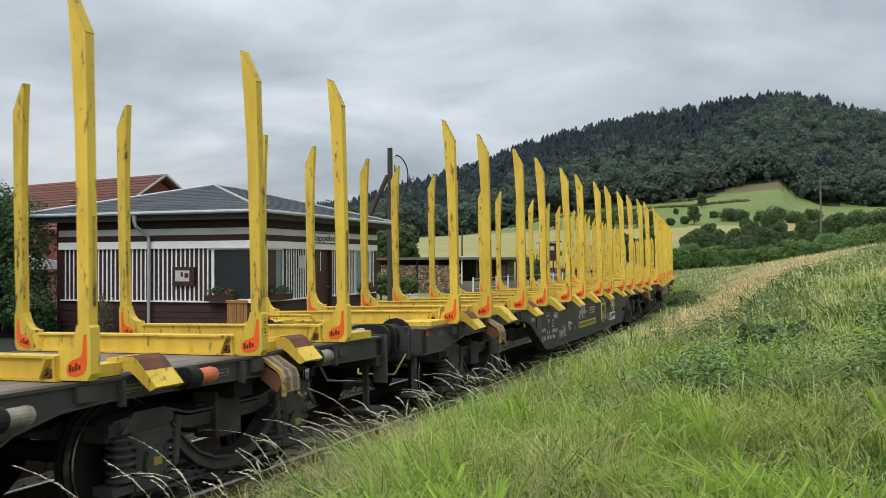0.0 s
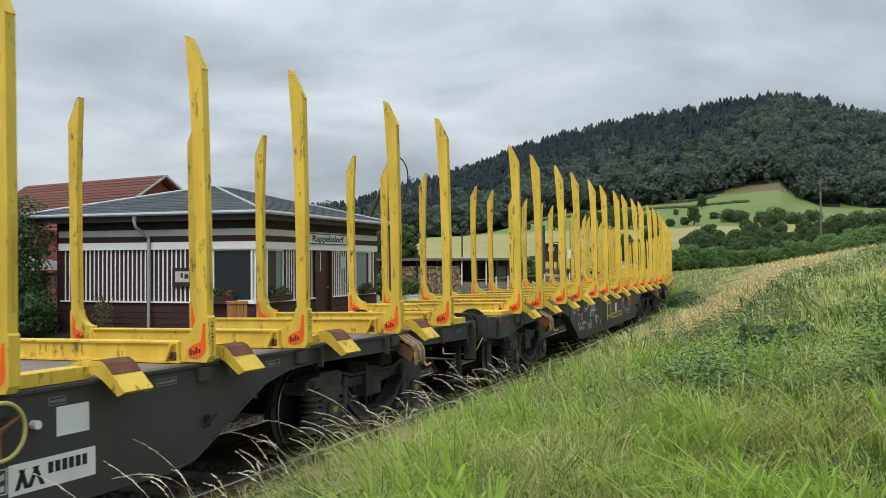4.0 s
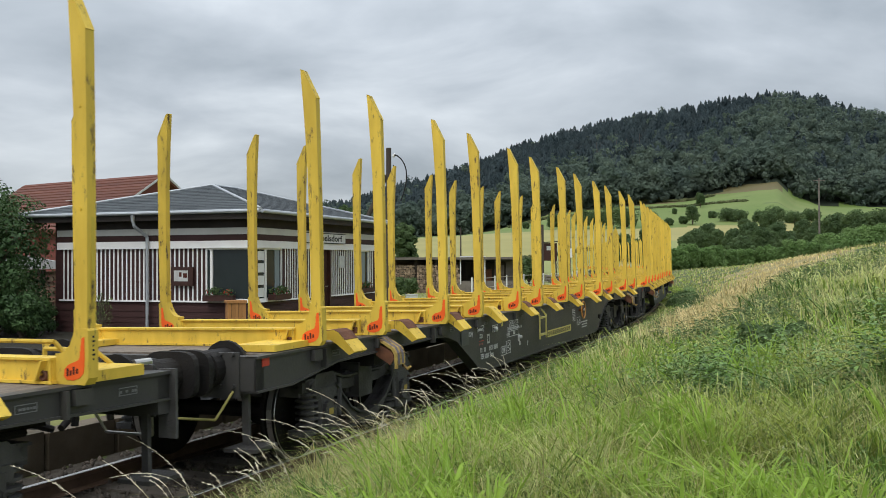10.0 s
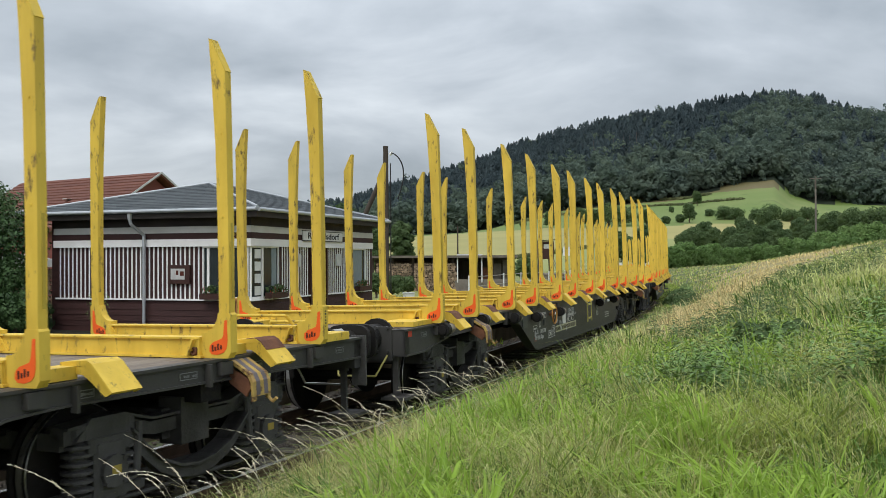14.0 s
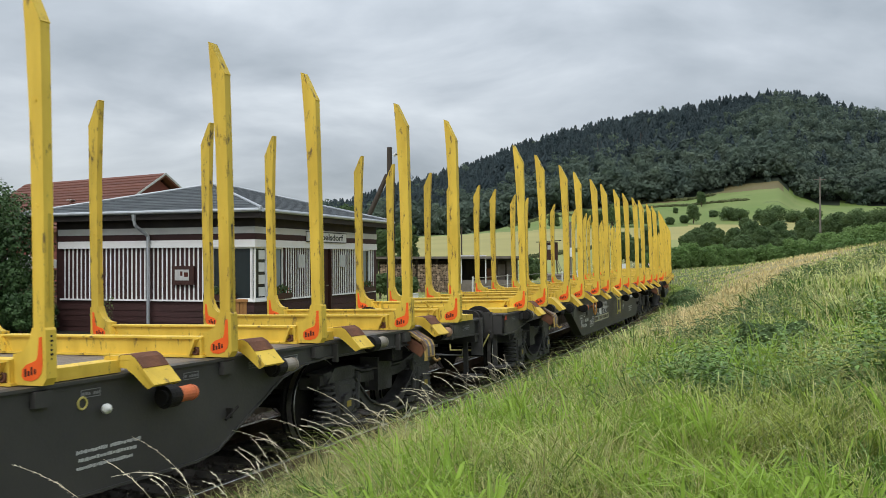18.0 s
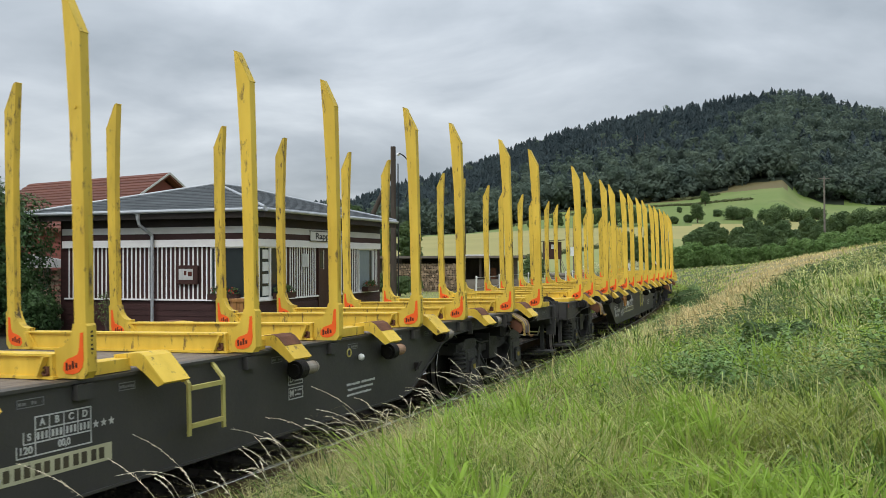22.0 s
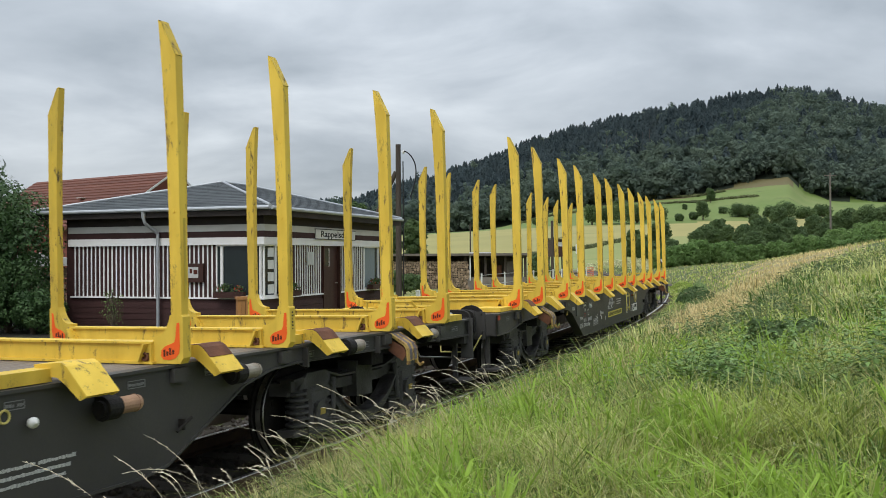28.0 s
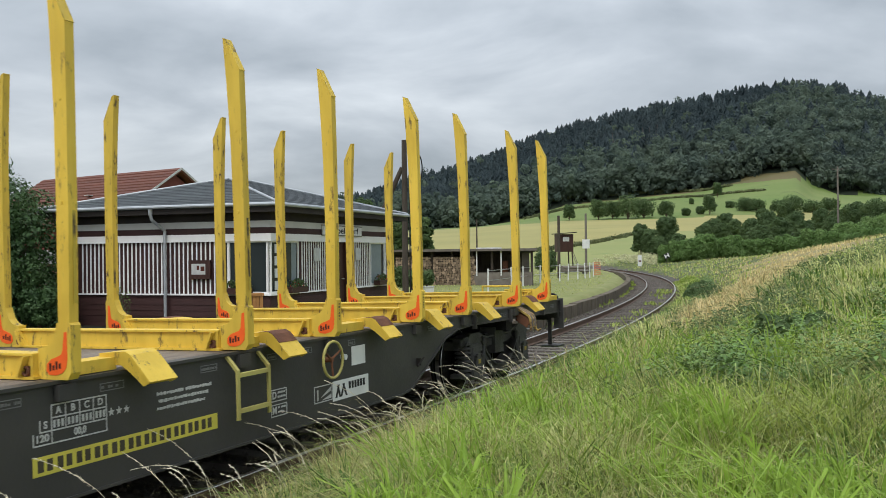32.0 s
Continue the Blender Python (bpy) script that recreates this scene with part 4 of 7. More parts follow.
def type_lines(parent, dx, seed):
    """Number, owner and type of the wagon with the two outlined gauge marks."""
    y0, y1 = SIDE + 0.002, SIDE + 0.004
    sh = Shape()
    for a, n in ((3.75, 2), (3.60, 2), (3.36, 4), (3.15, 3), (3.01, 1)):
        for k in range(n):
            sh.box(a + dx - 0.048 * k - 0.026, y0, 0.645, a + dx - 0.048 * k, y1, 0.712)
    for k in range(4):
        sh.box(3.565 + dx - 0.05 * k - 0.026, y0, 0.552, 3.565 + dx - 0.05 * k, y1, 0.616)
    tagged(part("lettering", sh, LETTER, parent), kind="stuff")
    word(parent, "TEN", 3.68 + dx, 0.585, 0.10, 0.15)
    word(parent, "Snps", 3.26 + dx, 0.585, 0.10, 0.17)
    b = part("marking_box", outline(2.584 + dx, 2.823 + dx, 0.513, 0.648, 0.011), LETTER, parent)
    word(b, "CW", 2.703 + dx, 0.58, 0.115, 0.15)
    b = part("marking_box", outline(2.34 + dx, 2.558 + dx, 0.520, 0.712, 0.010), LETTER, parent)
    part("inner_box", outline(2.41 + dx, 2.53 + dx, 0.555, 0.680, 0.008), LETTER, b)
    word(b, "GC", 2.47 + dx, 0.617, 0.055, 0.062)
    tagged(part("lettering", bars(2.35 + dx, 2.40 + dx, 0.55, 0.69, 2, 1, seed), LETTER, b), kind="stuff")


def rating_block(parent, x1, z1):
    """Axle rating: bracketed head line and two lines, the lower in red."""
    y0, y1 = SIDE + 0.002, SIDE + 0.004
    o = Shape().box(x1 - 0.27, y0, z1 - 0.009, x1, y1, z1).box(x1 - 0.009, y0, z1 - 0.10, x1, y1, z1).box(x1 - 0.27, y0, z1 - 0.10, x1 - 0.261, y1, z1)
    b = part("rating_mark", o, LETTER, parent)
    tagged(part("lettering", bars(x1 - 0.24, x1 - 0.03, z1 - 0.09, z1 - 0.01, 1, 7, 31), LETTER, b), kind="stuff")
    word(b, "23,0t", x1 - 0.14, z1 - 0.145, 0.075, 0.13)
    part("red_line", Shape().box(x1 - 0.24, y0, z1 - 0.215, x1 - 0.06, y1, z1 - 0.207), REDPLATE, b)
    tagged(part("lettering", bars(x1 - 0.22, x1 - 0.06, z1 - 0.29, z1 - 0.215, 1, 6, 33), REDDISH, b), kind="stuff")


def wagon(index, variant):
    w = thing("log_wagon", pose(0, 0, 0), {
        "A": "black flat wagon with yellow log stanchions and a white plate",
        "B": "black flat wagon with yellow log stanchions and an ochre handwheel",
        "C": "black flat wagon with yellow log stanchions, handwheel forward"}[variant], "freight wagon", "wagons of the log train")
    for sgn in (-1, 1):
        part("side_beam", SIDE_M[sgn], None, w)
    fl = Shape().box(-9.24, -SIDE + 0.03, DECK - 0.05, 9.24, SIDE - 0.03, DECK - 0.004)
    part("floor", fl, FLOORWOOD, w, "grey worn plank floor")
    under = Shape().box(-9.2, -0.25, 0.72, 9.2, 0.25, DECK - 0.06)
    for x in (-7.1, -3.6, 0, 3.6, 7.1):
        under.box(x - 0.12, -SIDE + 0.03, 0.82, x + 0.12, SIDE - 0.03, DECK - 0.06)
    under.tube((-2.2, -0.6, 0.62), (-0.9, -0.6, 0.62), 0.2, n=14)
    under.pipe([(-8.8, 0.5, 0.75), (8.8, 0.5, 0.75)], 0.03)
    part("underframe", under, GRIME, w)
    for end in (-1, 1):
        e = END_P if end > 0 else END_N
        hs = Shape().box(min(end * e, end * (e - 0.12)), -SIDE, 0.84, max(end * e, end * (e - 0.12)), SIDE, DECK - 0.005)
        for ya, yb in ((0.55, 1.15), (-1.15, -0.55)):
            hs.box(min(end * e, end * (e + 0.02)), ya, 0.80, max(end * e, end * (e + 0.02)), yb, DECK + 0.03)
        for y in (0.62, 0.75, 0.98, 1.10):
            for z in (0.90, 1.16):
                hs.tube((end * (e + 0.01), y, z), (end * (e + 0.05), y, z), 0.018, n=6)
        beam = part("end_beam", hs, BLACK, w)
        if end > 0:
            part("red_mark", Shape().box(e - 0.20, SIDE + 0.001, 1.05, e - 0.09, SIDE + 0.004, 1.12), REDPLATE, beam)
        else:
            # end plate of the sole bar that carries the step
            part("end_plate", Shape().box(-e - 0.015, SIDE - 0.10, 0.66, -e + 0.01, SIDE + 0.06, DECK + 0.01), BOGIE, beam, "grey steel end plate")
            part("pipe_cap", Shape().tube((-e + 0.06, 1.02, DECK + 0.04), (-e - 0.10, 1.02, DECK + 0.04), 0.032, n=12), STEEL, beam, "bright end of a tube")
        for y in (-0.875, 0.875):
            buf = part("buffer", BUF_BODY_M, None, w, m=pose(end * 9.275, y, 1.04, 0, 0, 0 if end > 0 else 180))
            part("buffer_head", BUF_HEAD_M, None, buf)
        cp = Shape().tube((end * e, 0, 1.0), (end * 9.66, 0, 1.0), 0.05, n=8).pipe([(end * 9.64, 0, 1.0), (end * 9.74, 0, 0.85), (end * 9.70, 0, 0.62)], 0.03)
        part("brake_hose", Shape().pipe([(end * e, -0.45, 0.92), (end * 9.66, -0.45, 0.62), (end * 9.84, -0.4, 0.55)], 0.03), GRIME, w)
        part("coupling", cp, GRIME, w)
        part("hand_rail", Shape().pipe([(end * (e + 0.03), 0.50, 0.86), (end * (e + 0.14), 0.55, 0.64), (end * (e + 0.14), 1.0, 0.64), (end * (e + 0.03), 1.1, 0.86)], 0.011), OLIVE if end > 0 else STEEL, w)
        st = Shape().box(end * (e - 0.08) - 0.018, 1.12, 0.40, end * (e - 0.08) + 0.018, 1.18, 0.9).box(end * (e - 0.08) - 0.17, 1.04, 0.375, end * (e - 0.08) + 0.17, 1.34, 0.405)
        part("shunter_step", st, BOGIE, w)
        b = part("bogie", FRAME_M, None, w, m=pose(end * 7.1, 0, 0))
        for ax in (-0.9, 0.9):
            for sy in (-1, 1):
                part("axle_box", AXLEBOX_M, None, b, m=pose(ax, sy * 1.0, 0, 0, 0, 0 if sy > 0 else 180))
                if sy > 0:
                    part("axle_label", LABEL_M, None, b, "yellow paint mark on the axle box", m=pose(ax, 1.0, 0))
                for dx in (-0.2, 0.2):
                    part("coil_spring", SPRING_M, None, b, m=pose(ax + dx, sy * 1.02, 0))
        for ax in (-0.9, 0.9):
            ws = part("wheelset", WHEELSET_M, None, b, m=pose(ax, 0, 0.46))
            WHEELSETS.append((ws, ax))
    for i, x in enumerate(BUNKS):
        rnd = random.Random(index * 50 + i)
        bm_ = part("crossbeam", BEAM_M, None, w, m=pose(x, 0, 0))
        for sgn in (-1, 1):
            part("lashing_eye", EYE_M[sgn], None, bm_, "rusty lashing eye")
        for sgn in (-1, 1):
            st = part("stanchion", STANCHION_M[sgn], None, w, m=pose(x, 0, 0, rnd.uniform(-0.25, 0.25), rnd.uniform(-0.35, 0.35), 0))
            # the lettered side faces the front of the train
            part("worn_edge", EDGE_M[sgn], None, st, "dark grime along the narrow faces")
            part("cut_top", CAP_M[sgn], None, st, "worn bevelled top plate")
            sk = part("sticker", STICKER_M[sgn], None, st, "orange L-shaped sticker")
            part("print", PRINT_M[sgn], None, sk)
            if rnd.random() < 0.5:
                part("stamp", STAMP_M[sgn], None, st, "black stencilled column")
            if i == 0:
                part("end_ledge", Shape().box(x - 0.52, min(sgn * 0.85, sgn * 1.36), DECK + 0.004, x - 0.04, max(sgn * 0.85, sgn * 1.36), DECK + 0.075, 0.01), YELLOW, w)
                continue
            if i == 11:
                part("end_ledge", Shape().box(x + 0.04, min(sgn * 0.85, sgn * 1.27), DECK + 0.004, x + 0.62, max(sgn * 0.85, sgn * 1.27), DECK + 0.06, 0.01), YELLOW, w)
    rnd = random.Random(index * 11 + 5)
    for k, x in enumerate(TIES):
        ahead = min(b for b in BUNKS if b > x + 0.1)
        worn = rnd.random() < 0.6 or k in (0, 10)
        for sgn in (-1, 1):
            ta = part("tie_arm", TIE_M[sgn], None, w, m=pose(x, 0, 0))
            if worn:
                part("worn_pad", WEAR_M[sgn], None, ta, "rusty worn top")
            lo, hi = sorted((sgn * 1.10, sgn * 1.27))
            part("channel", Shape().box(x + 0.118, lo, DECK + 0.004, ahead - 0.042, hi, TIE + 0.062, 0.006), YELLOW, w)
    # folded corner stakes near the ends: striped plate, drop plate with a hook
    for x in (7.12, -7.40):
        arm = [(1.24, DECK - 0.03), (1.30, DECK - 0.01), (1.50, DECK - 0.13), (1.53, DECK - 0.19), (1.533, DECK - 0.31), (1.513, DECK - 0.31), (1.505, DECK - 0.20), (1.48, DECK - 0.15), (1.30, DECK - 0.04), (1.24, DECK - 0.055)]
        arm_ob = part("corner_arm", Shape().prism(arm, x - 0.115, x + 0.115, "x"), STAKE, w, "striped rusty yellow corner arm")
        part("web", Shape().prism([(1.26, DECK - 0.06), (1.48, DECK - 0.17), (1.505, DECK - 0.24), (1.46, DECK - 0.31), (1.30, DECK - 0.21)], x + 0.09, x + 0.108, "x").prism([(1.26, DECK - 0.06), (1.48, DECK - 0.17), (1.505, DECK - 0.24), (1.46, DECK - 0.31), (1.30, DECK - 0.21)], x - 0.108, x - 0.09, "x"), RUST, arm_ob, "rusty web plate")
        for k in range(2):
            xa = x - 0.075 + 0.10 * k
            part("stripe", Shape().prism([(1.30, DECK - 0.0085), (1.50, DECK - 0.1285), (1.532, DECK - 0.19), (1.537, DECK - 0.30), (1.5355, DECK - 0.30), (1.5305, DECK - 0.1905), (1.4995, DECK - 0.13), (1.30, DECK - 0.0105)], xa, xa + 0.05, "x"), STRIPEGREY, arm_ob)
        for xa in (x - 0.095, x + 0.095):
            part("lug", Shape().box(xa - 0.02, 1.51, DECK - 0.345, xa + 0.02, 1.533, DECK - 0.308), STAKE, arm_ob)
        part("hook", Shape().pipe([(x - 0.095, 1.52, DECK - 0.33), (x - 0.10, 1.56, DECK - 0.37), (x - 0.10, 1.60, DECK - 0.34)], 0.014), STAKE, arm_ob)
    for hx, ya, yb, hz in ((-8.80, 0.18, 0.82, 0.24), (-8.98, 0.50, 1.0, 0.17)):
        part("hoop", Shape().pipe([(hx, ya, DECK), (hx, ya, DECK + hz), (hx + 0.02, yb, DECK + hz), (hx - 0.12, yb + 0.12, DECK)], 0.016), YELLOW_OLD, w, "bent worn yellow tube hoop")
    if variant == "C":
        for k, (x, z) in enumerate(WINCHES):
            for sgn in (-1, 1):
                wi = part("winch", WINCH_M[sgn], None, w, "dark strap winch", m=pose(x, 0, z))
                tone = {(3, 6): "orange", (2, 3): "orange", (7, 8): "orange", (3, 9): "tan", (2, 6): "tan", (1, 6): "tan", (1, 0): "tan"}.get((index, k), "pale")
                part("drum", DRUM_M[sgn, tone], None, wi, {"pale": "pale worn strap drum", "orange": "orange strap rolled on the drum", "tan": "brown strap rolled on the drum"}[tone])
    # lettering and fittings on the near side
    y0, y1 = SIDE + 0.002, SIDE + 0.004
    dx = 0.0 if variant == "A" else 0.135
    type_lines(w, dx, index)
    rating_block(w, 3.758 + 1.7 * dx, 1.017 if variant != "C" else 0.80)
    part("document_board", Shape().box(4.178 + 1.6 * dx, SIDE + 0.002, 0.804, 4.453 + 1.6 * dx, SIDE + 0.02, 1.04, 0.005), BOARDGREY, w, "dull grey document holder")
    part("tag_plate", Shape().box(3.256 + 1.6 * dx, y0, 0.75, 3.369 + 1.6 * dx, y1, 0.88), LETTER, w, "faded white tag plate")
    part("tag_print", Shape().box(3.275 + 1.6 * dx, y1, 0.775, 3.35 + 1.6 * dx, y1 + 0.001, 0.855), BLACK, w)
    bx_ = part("marking_box", outline(2.945 + dx, 3.209 + dx, 0.887, 0.987, 0.009), LETTER, w)
    tagged(part("lettering", bars(2.96 + dx, 3.19 + dx, 0.897, 0.98, 2, 9, 41), LETTER, bx_), kind="stuff")
    kx = -2.75 if variant == "C" else 3.32
    part("white_knob", Shape().lathe([(0.0, -0.035), (0.03, -0.02), (0.036, 0), (0.03, 0.02), (0.0, 0.035)], 12), PANELWHITE, w, m=pose(kx, SIDE + 0.05, 0.93, 90, 0, 0), smooth=True)
    rx_ = -2.586 if variant == "C" else 2.888
    if variant != "A":
        part("gold_ring", Shape().ring((rx_, SIDE + 0.004, 0.987), True, 0.038, 0.008, 16, 5), LOGOYELLOW, w)
    part("lamp_bracket", Shape().box(2.0, SIDE, 0.66, 2.07, SIDE + 0.012, 0.77).tube((2.035, SIDE, 0.725), (2.035, SIDE + 0.06, 0.725), 0.026, n=10).box(2.02, SIDE + 0.012, 0.60, 2.05, SIDE + 0.03, 0.66), LETTER, w, "white lamp bracket")
    part("release_rod", Shape().tube((1.54, SIDE + 0.01, 0.63), (1.56, SIDE + 0.01, 0.555), 0.006, n=5), LETTER, w)
    part("release_handle", Shape().box(-4.09, SIDE, 0.66, -4.07, SIDE + 0.05, 0.74).tube((-4.0, SIDE + 0.05, 0.66), (-4.16, SIDE + 0.05, 0.74), 0.012, n=6), GRIME, w)
    rnd = random.Random(index * 7 + 3)
    for b in BUNKS:
        for off in (0.42, -0.40):
            if rnd.random() < 0.75:
                wide = rnd.uniform(0.13, 0.22)
                part("stencil", outline(b - off - wide / 2, b - off + wide / 2, DECK - 0.125, DECK - 0.07, 0.006), STENCIL, w)
                tagged(part("lettering", bars(b - off - wide / 2 + 0.01, b - off + wide / 2 - 0.01, DECK - 0.12, DECK - 0.075, 1, 6, rnd.randrange(99)), STENCIL, w), kind="stuff")
    if variant == "A":
        load_table(w, 1.142, 0.755)
        logo_panel(w, -0.593, 1.145, LOGOBRIGHT)
        ladder_step(w, -0.925)
        handwheel(w, -2.17, OLIVE, "olive steel handwheel")
        part("white_plate", Shape().box(-2.918, SIDE + 0.001, 0.82, -2.652, SIDE + 0.004, 1.005), PANELWHITE, w, "blank white plate")
        wp = part("sponsor_plate", Shape().box(-2.968, SIDE + 0.001, 0.522, -2.288, SIDE + 0.004, 0.708), PANELWHITE, w, "white plate with a black zigzag mark")
        zz = Shape()
        for xa, xb in ((-2.33, -2.38), (-2.40, -2.36), (-2.42, -2.48), (-2.52, -2.46)):
            zz.add([(xa, SIDE + 0.0045, 0.55), (xa - 0.035, SIDE + 0.0045, 0.55), (xb - 0.035, SIDE + 0.0045, 0.67), (xb, SIDE + 0.0045, 0.67)], [(0, 1, 2, 3)])
        for k in range(6):
            zz.box(-2.62 - 0.055 * k, SIDE + 0.0042, 0.605, -2.58 - 0.055 * k, SIDE + 0.0055, 0.675)
        part("zigzag_mark", zz, CABLE, wp)
        incline_box(w, -1.969, 0.545)
        address_block(w, 0.066, 0.955)
        box_pair(w, -1.30, 0.765)
        lb = part("length_box", outline(3.836, 4.095, 0.546, 0.628, 0.009), LETTER, w)
        word(lb, "R  75 m", 3.965, 0.587, 0.07, 0.2)
        word(w, "|-20,11m-|", 3.965, 0.735, 0.07, 0.27)
        o = part("length_mark", Shape().box(4.55, y0, 0.975, 4.76, y1, 0.984).box(4.55, y0, 0.91, 4.559, y1, 0.984).box(4.751, y0, 0.91, 4.76, y1, 0.984), LETTER, w)
        word(o, "19,5 m", 4.655, 0.945, 0.06, 0.16)
        part("warning_triangle", Shape().prism([(5.12, 0.865), (5.25, 0.865), (5.185, 0.955)], SIDE + 0.002, SIDE + 0.004, "y"), WARNYELLOW, w, "dull yellow warning triangle")
    elif variant == "B":
        load_table(w, 2.70 if index == 5 else 2.65, 0.76)
        ladder_step(w, 0.945)
        shift = 0.0 if index == 5 else 0.13
        logo_panel(w, -1.62 + 1.0 * shift, 0.11 + 1.0 * shift, LOGOYELLOW)
        if index == 5:
            part("white_plate", Shape().box(-0.80, SIDE + 0.001, 0.712, -0.535, SIDE + 0.004, 0.915), PANELWHITE, w, "blank white plate")
        handwheel(w, -2.25, WHEELORANGE, "ochre steel handwheel")
        box_pair(w, -1.66, 0.97)
        incline_box(w, -2.02, 0.64)
        address_block(w, -2.42, 0.705, 0.59)
        o = part("length_mark", Shape().box(4.19, y0, 0.90, 4.36, y1, 0.906).box(4.19, y0, 0.88, 4.197, y1, 0.96), LETTER, w)
        word(o, "19,5m", 4.28, 0.935, 0.07, 0.15)
    else:
        handwheel(w, 2.81, WHEELORANGE, "ochre steel handwheel")
        incline_box(w, 2.52, 0.75)
        part("white_plate", Shape().box(1.549, SIDE + 0.001, 0.70, 1.816, SIDE + 0.004, 0.89), PANELWHITE, w, "blank white plate")
        logo_panel(w, 0.64, 2.38, LOGOFADED)
        ladder_step(w, -0.23)
        load_table(w, 1.42, 0.715)
        box_pair(w, -1.50, 0.90)
        address_block(w, -2.53, 0.70, 0.62)
        part("tag_flap", Shape().box(3.20, SIDE + 0.002, 0.77, 3.32, SIDE + 0.03, 0.86, 0.008), BOARDGREY, w)
    return w


WHEELSETS = []
WAGONS = []
for number, kind_of in enumerate("ACCCBBAC"):
    before = len(WHEELSETS)
    WAGONS.append((wagon(number, kind_of), WHEELSETS[before:]))


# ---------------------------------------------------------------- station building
ST_Z = 0.30
ST = pose(-3.744, 20.01, ST_Z, 0, 0, math.degrees(math.atan2(0.943, 0.334)))
ST_LONG, ST_WIDE = 6.68, 5.09
station = thing("station_building", ST, "wooden station with brown and white slats and grey hipped roof", "station")


def on_right(col):
    """Distance along the track-side wall (local x) of a column of the last view."""
    k = (col - 784) / FOC
    return (-3.744 - k * 20.01) / (k * 0.943 - 0.334)


def on_left(col):
    """Distance along the end wall (local y)."""
    k = (col - 784) / FOC
    return (-3.744 - k * 20.01) / (k * 0.334 + 0.943)


Z_SILL, Z_SLAT, Z_B1, Z_B2, Z_B3, Z_EAVE, Z_RIDGE = 1.09 - ST_Z, 2.265 - ST_Z, 2.41 - ST_Z, 2.545 - ST_Z, 2.69 - ST_Z, 3.06 - ST_Z, 3.88 - ST_Z
WIN_L = on_left(394)        # end-wall window from the corner to here
WIN_R = on_right(533)
DOOR_A, DOOR_B = on_right(583), on_right(613)
WIN2_A, WIN2_B = on_right(656), on_right(681)


def wall_piece(x0, y0, z0, x1, y1, z1, name="wall", mat=BROWN):
    return part(name, Shape().box(x0, y0, z0, x1, y1, z1), mat, station)


T = 0.16
# closed walls: low base, band above the windows, and the filled lengths between
wall_piece(0.02, 0.02, 0, T, ST_WIDE, Z_SILL - 0.03)
wall_piece(T, 0.02, 0, DOOR_A, T, Z_SILL - 0.03)
wall_piece(DOOR_B, 0.02, 0, ST_LONG, T, Z_SILL - 0.03)
wall_piece(0.02, 0.02, Z_SLAT, T, ST_WIDE, Z_EAVE - 0.05)
wall_piece(T, 0.02, Z_SLAT, ST_LONG, T, Z_EAVE - 0.05)
wall_piece(0.02, WIN_L, Z_SILL - 0.03, T, ST_WIDE, Z_SLAT)
wall_piece(WIN_R, 0.02, Z_SILL - 0.03, DOOR_A, T, Z_SLAT)
wall_piece(DOOR_B, 0.02, Z_SILL - 0.03, WIN2_A, T, Z_SLAT)
wall_piece(WIN2_B, 0.02, Z_SILL - 0.03, ST_LONG, T, Z_SLAT)
wall_piece(0.02, ST_WIDE, 0, ST_LONG, ST_WIDE + T, Z_EAVE - 0.05)
wall_piece(ST_LONG, 0.02, 0, ST_LONG + T, ST_WIDE + T, Z_EAVE - 0.05)
part("floor", Shape().box(0.02, 0.02, -0.25, ST_LONG + T, ST_WIDE + T, 0.0), CONCRETE, station)
part("ceiling", Shape().box(T, T, Z_EAVE - 0.3, ST_LONG, ST_WIDE, Z_EAVE - 0.26), PLASTER, station)
part("partition", Shape().box(2.6, T, 0.0, 2.68, ST_WIDE, Z_EAVE - 0.3), PLASTER, station)


# vertical slats, white on brown
slat_e = Shape().box(-0.011, -0.0175, 0, 0.0, 0.0175, Z_SLAT - Z_SILL).mesh("slat", WHITEWOOD)
slat_s = Shape().box(-0.0175, -0.011, 0, 0.0175, 0.0, Z_SLAT - Z_SILL).mesh("slat", WHITEWOOD)
y = WIN_L + 0.10
while y < ST_WIDE - 0.02:
    part("slat", slat_e, None, station, m=pose(0.018, y, Z_SILL))
    y += 0.116
for a, b in ((WIN_R + 0.06, DOOR_A - 0.05), (DOOR_B + 0.08, WIN2_A - 0.04), (WIN2_B + 0.06, ST_LONG)):
    x = a
    while x < b:
        part("slat", slat_s, None, station, m=pose(x, 0.018, Z_SILL))
        x += 0.116
# horizontal boards below the sill
zb = 0.02
while zb < Z_SILL - 0.12:
    for x0, x1 in ((0.0, DOOR_A), (DOOR_B, ST_LONG)):
        part("board", Shape().prism([(0.02, zb), (-0.012, zb), (-0.002, zb + 0.125), (0.02, zb + 0.125)], x0, x1, "x"), BROWN, station)
    part("board", Shape().prism([(0.02, zb), (-0.012, zb), (-0.002, zb + 0.125), (0.02, zb + 0.125)], 0.0, ST_WIDE, "y"), BROWN, station)
    zb += 0.13
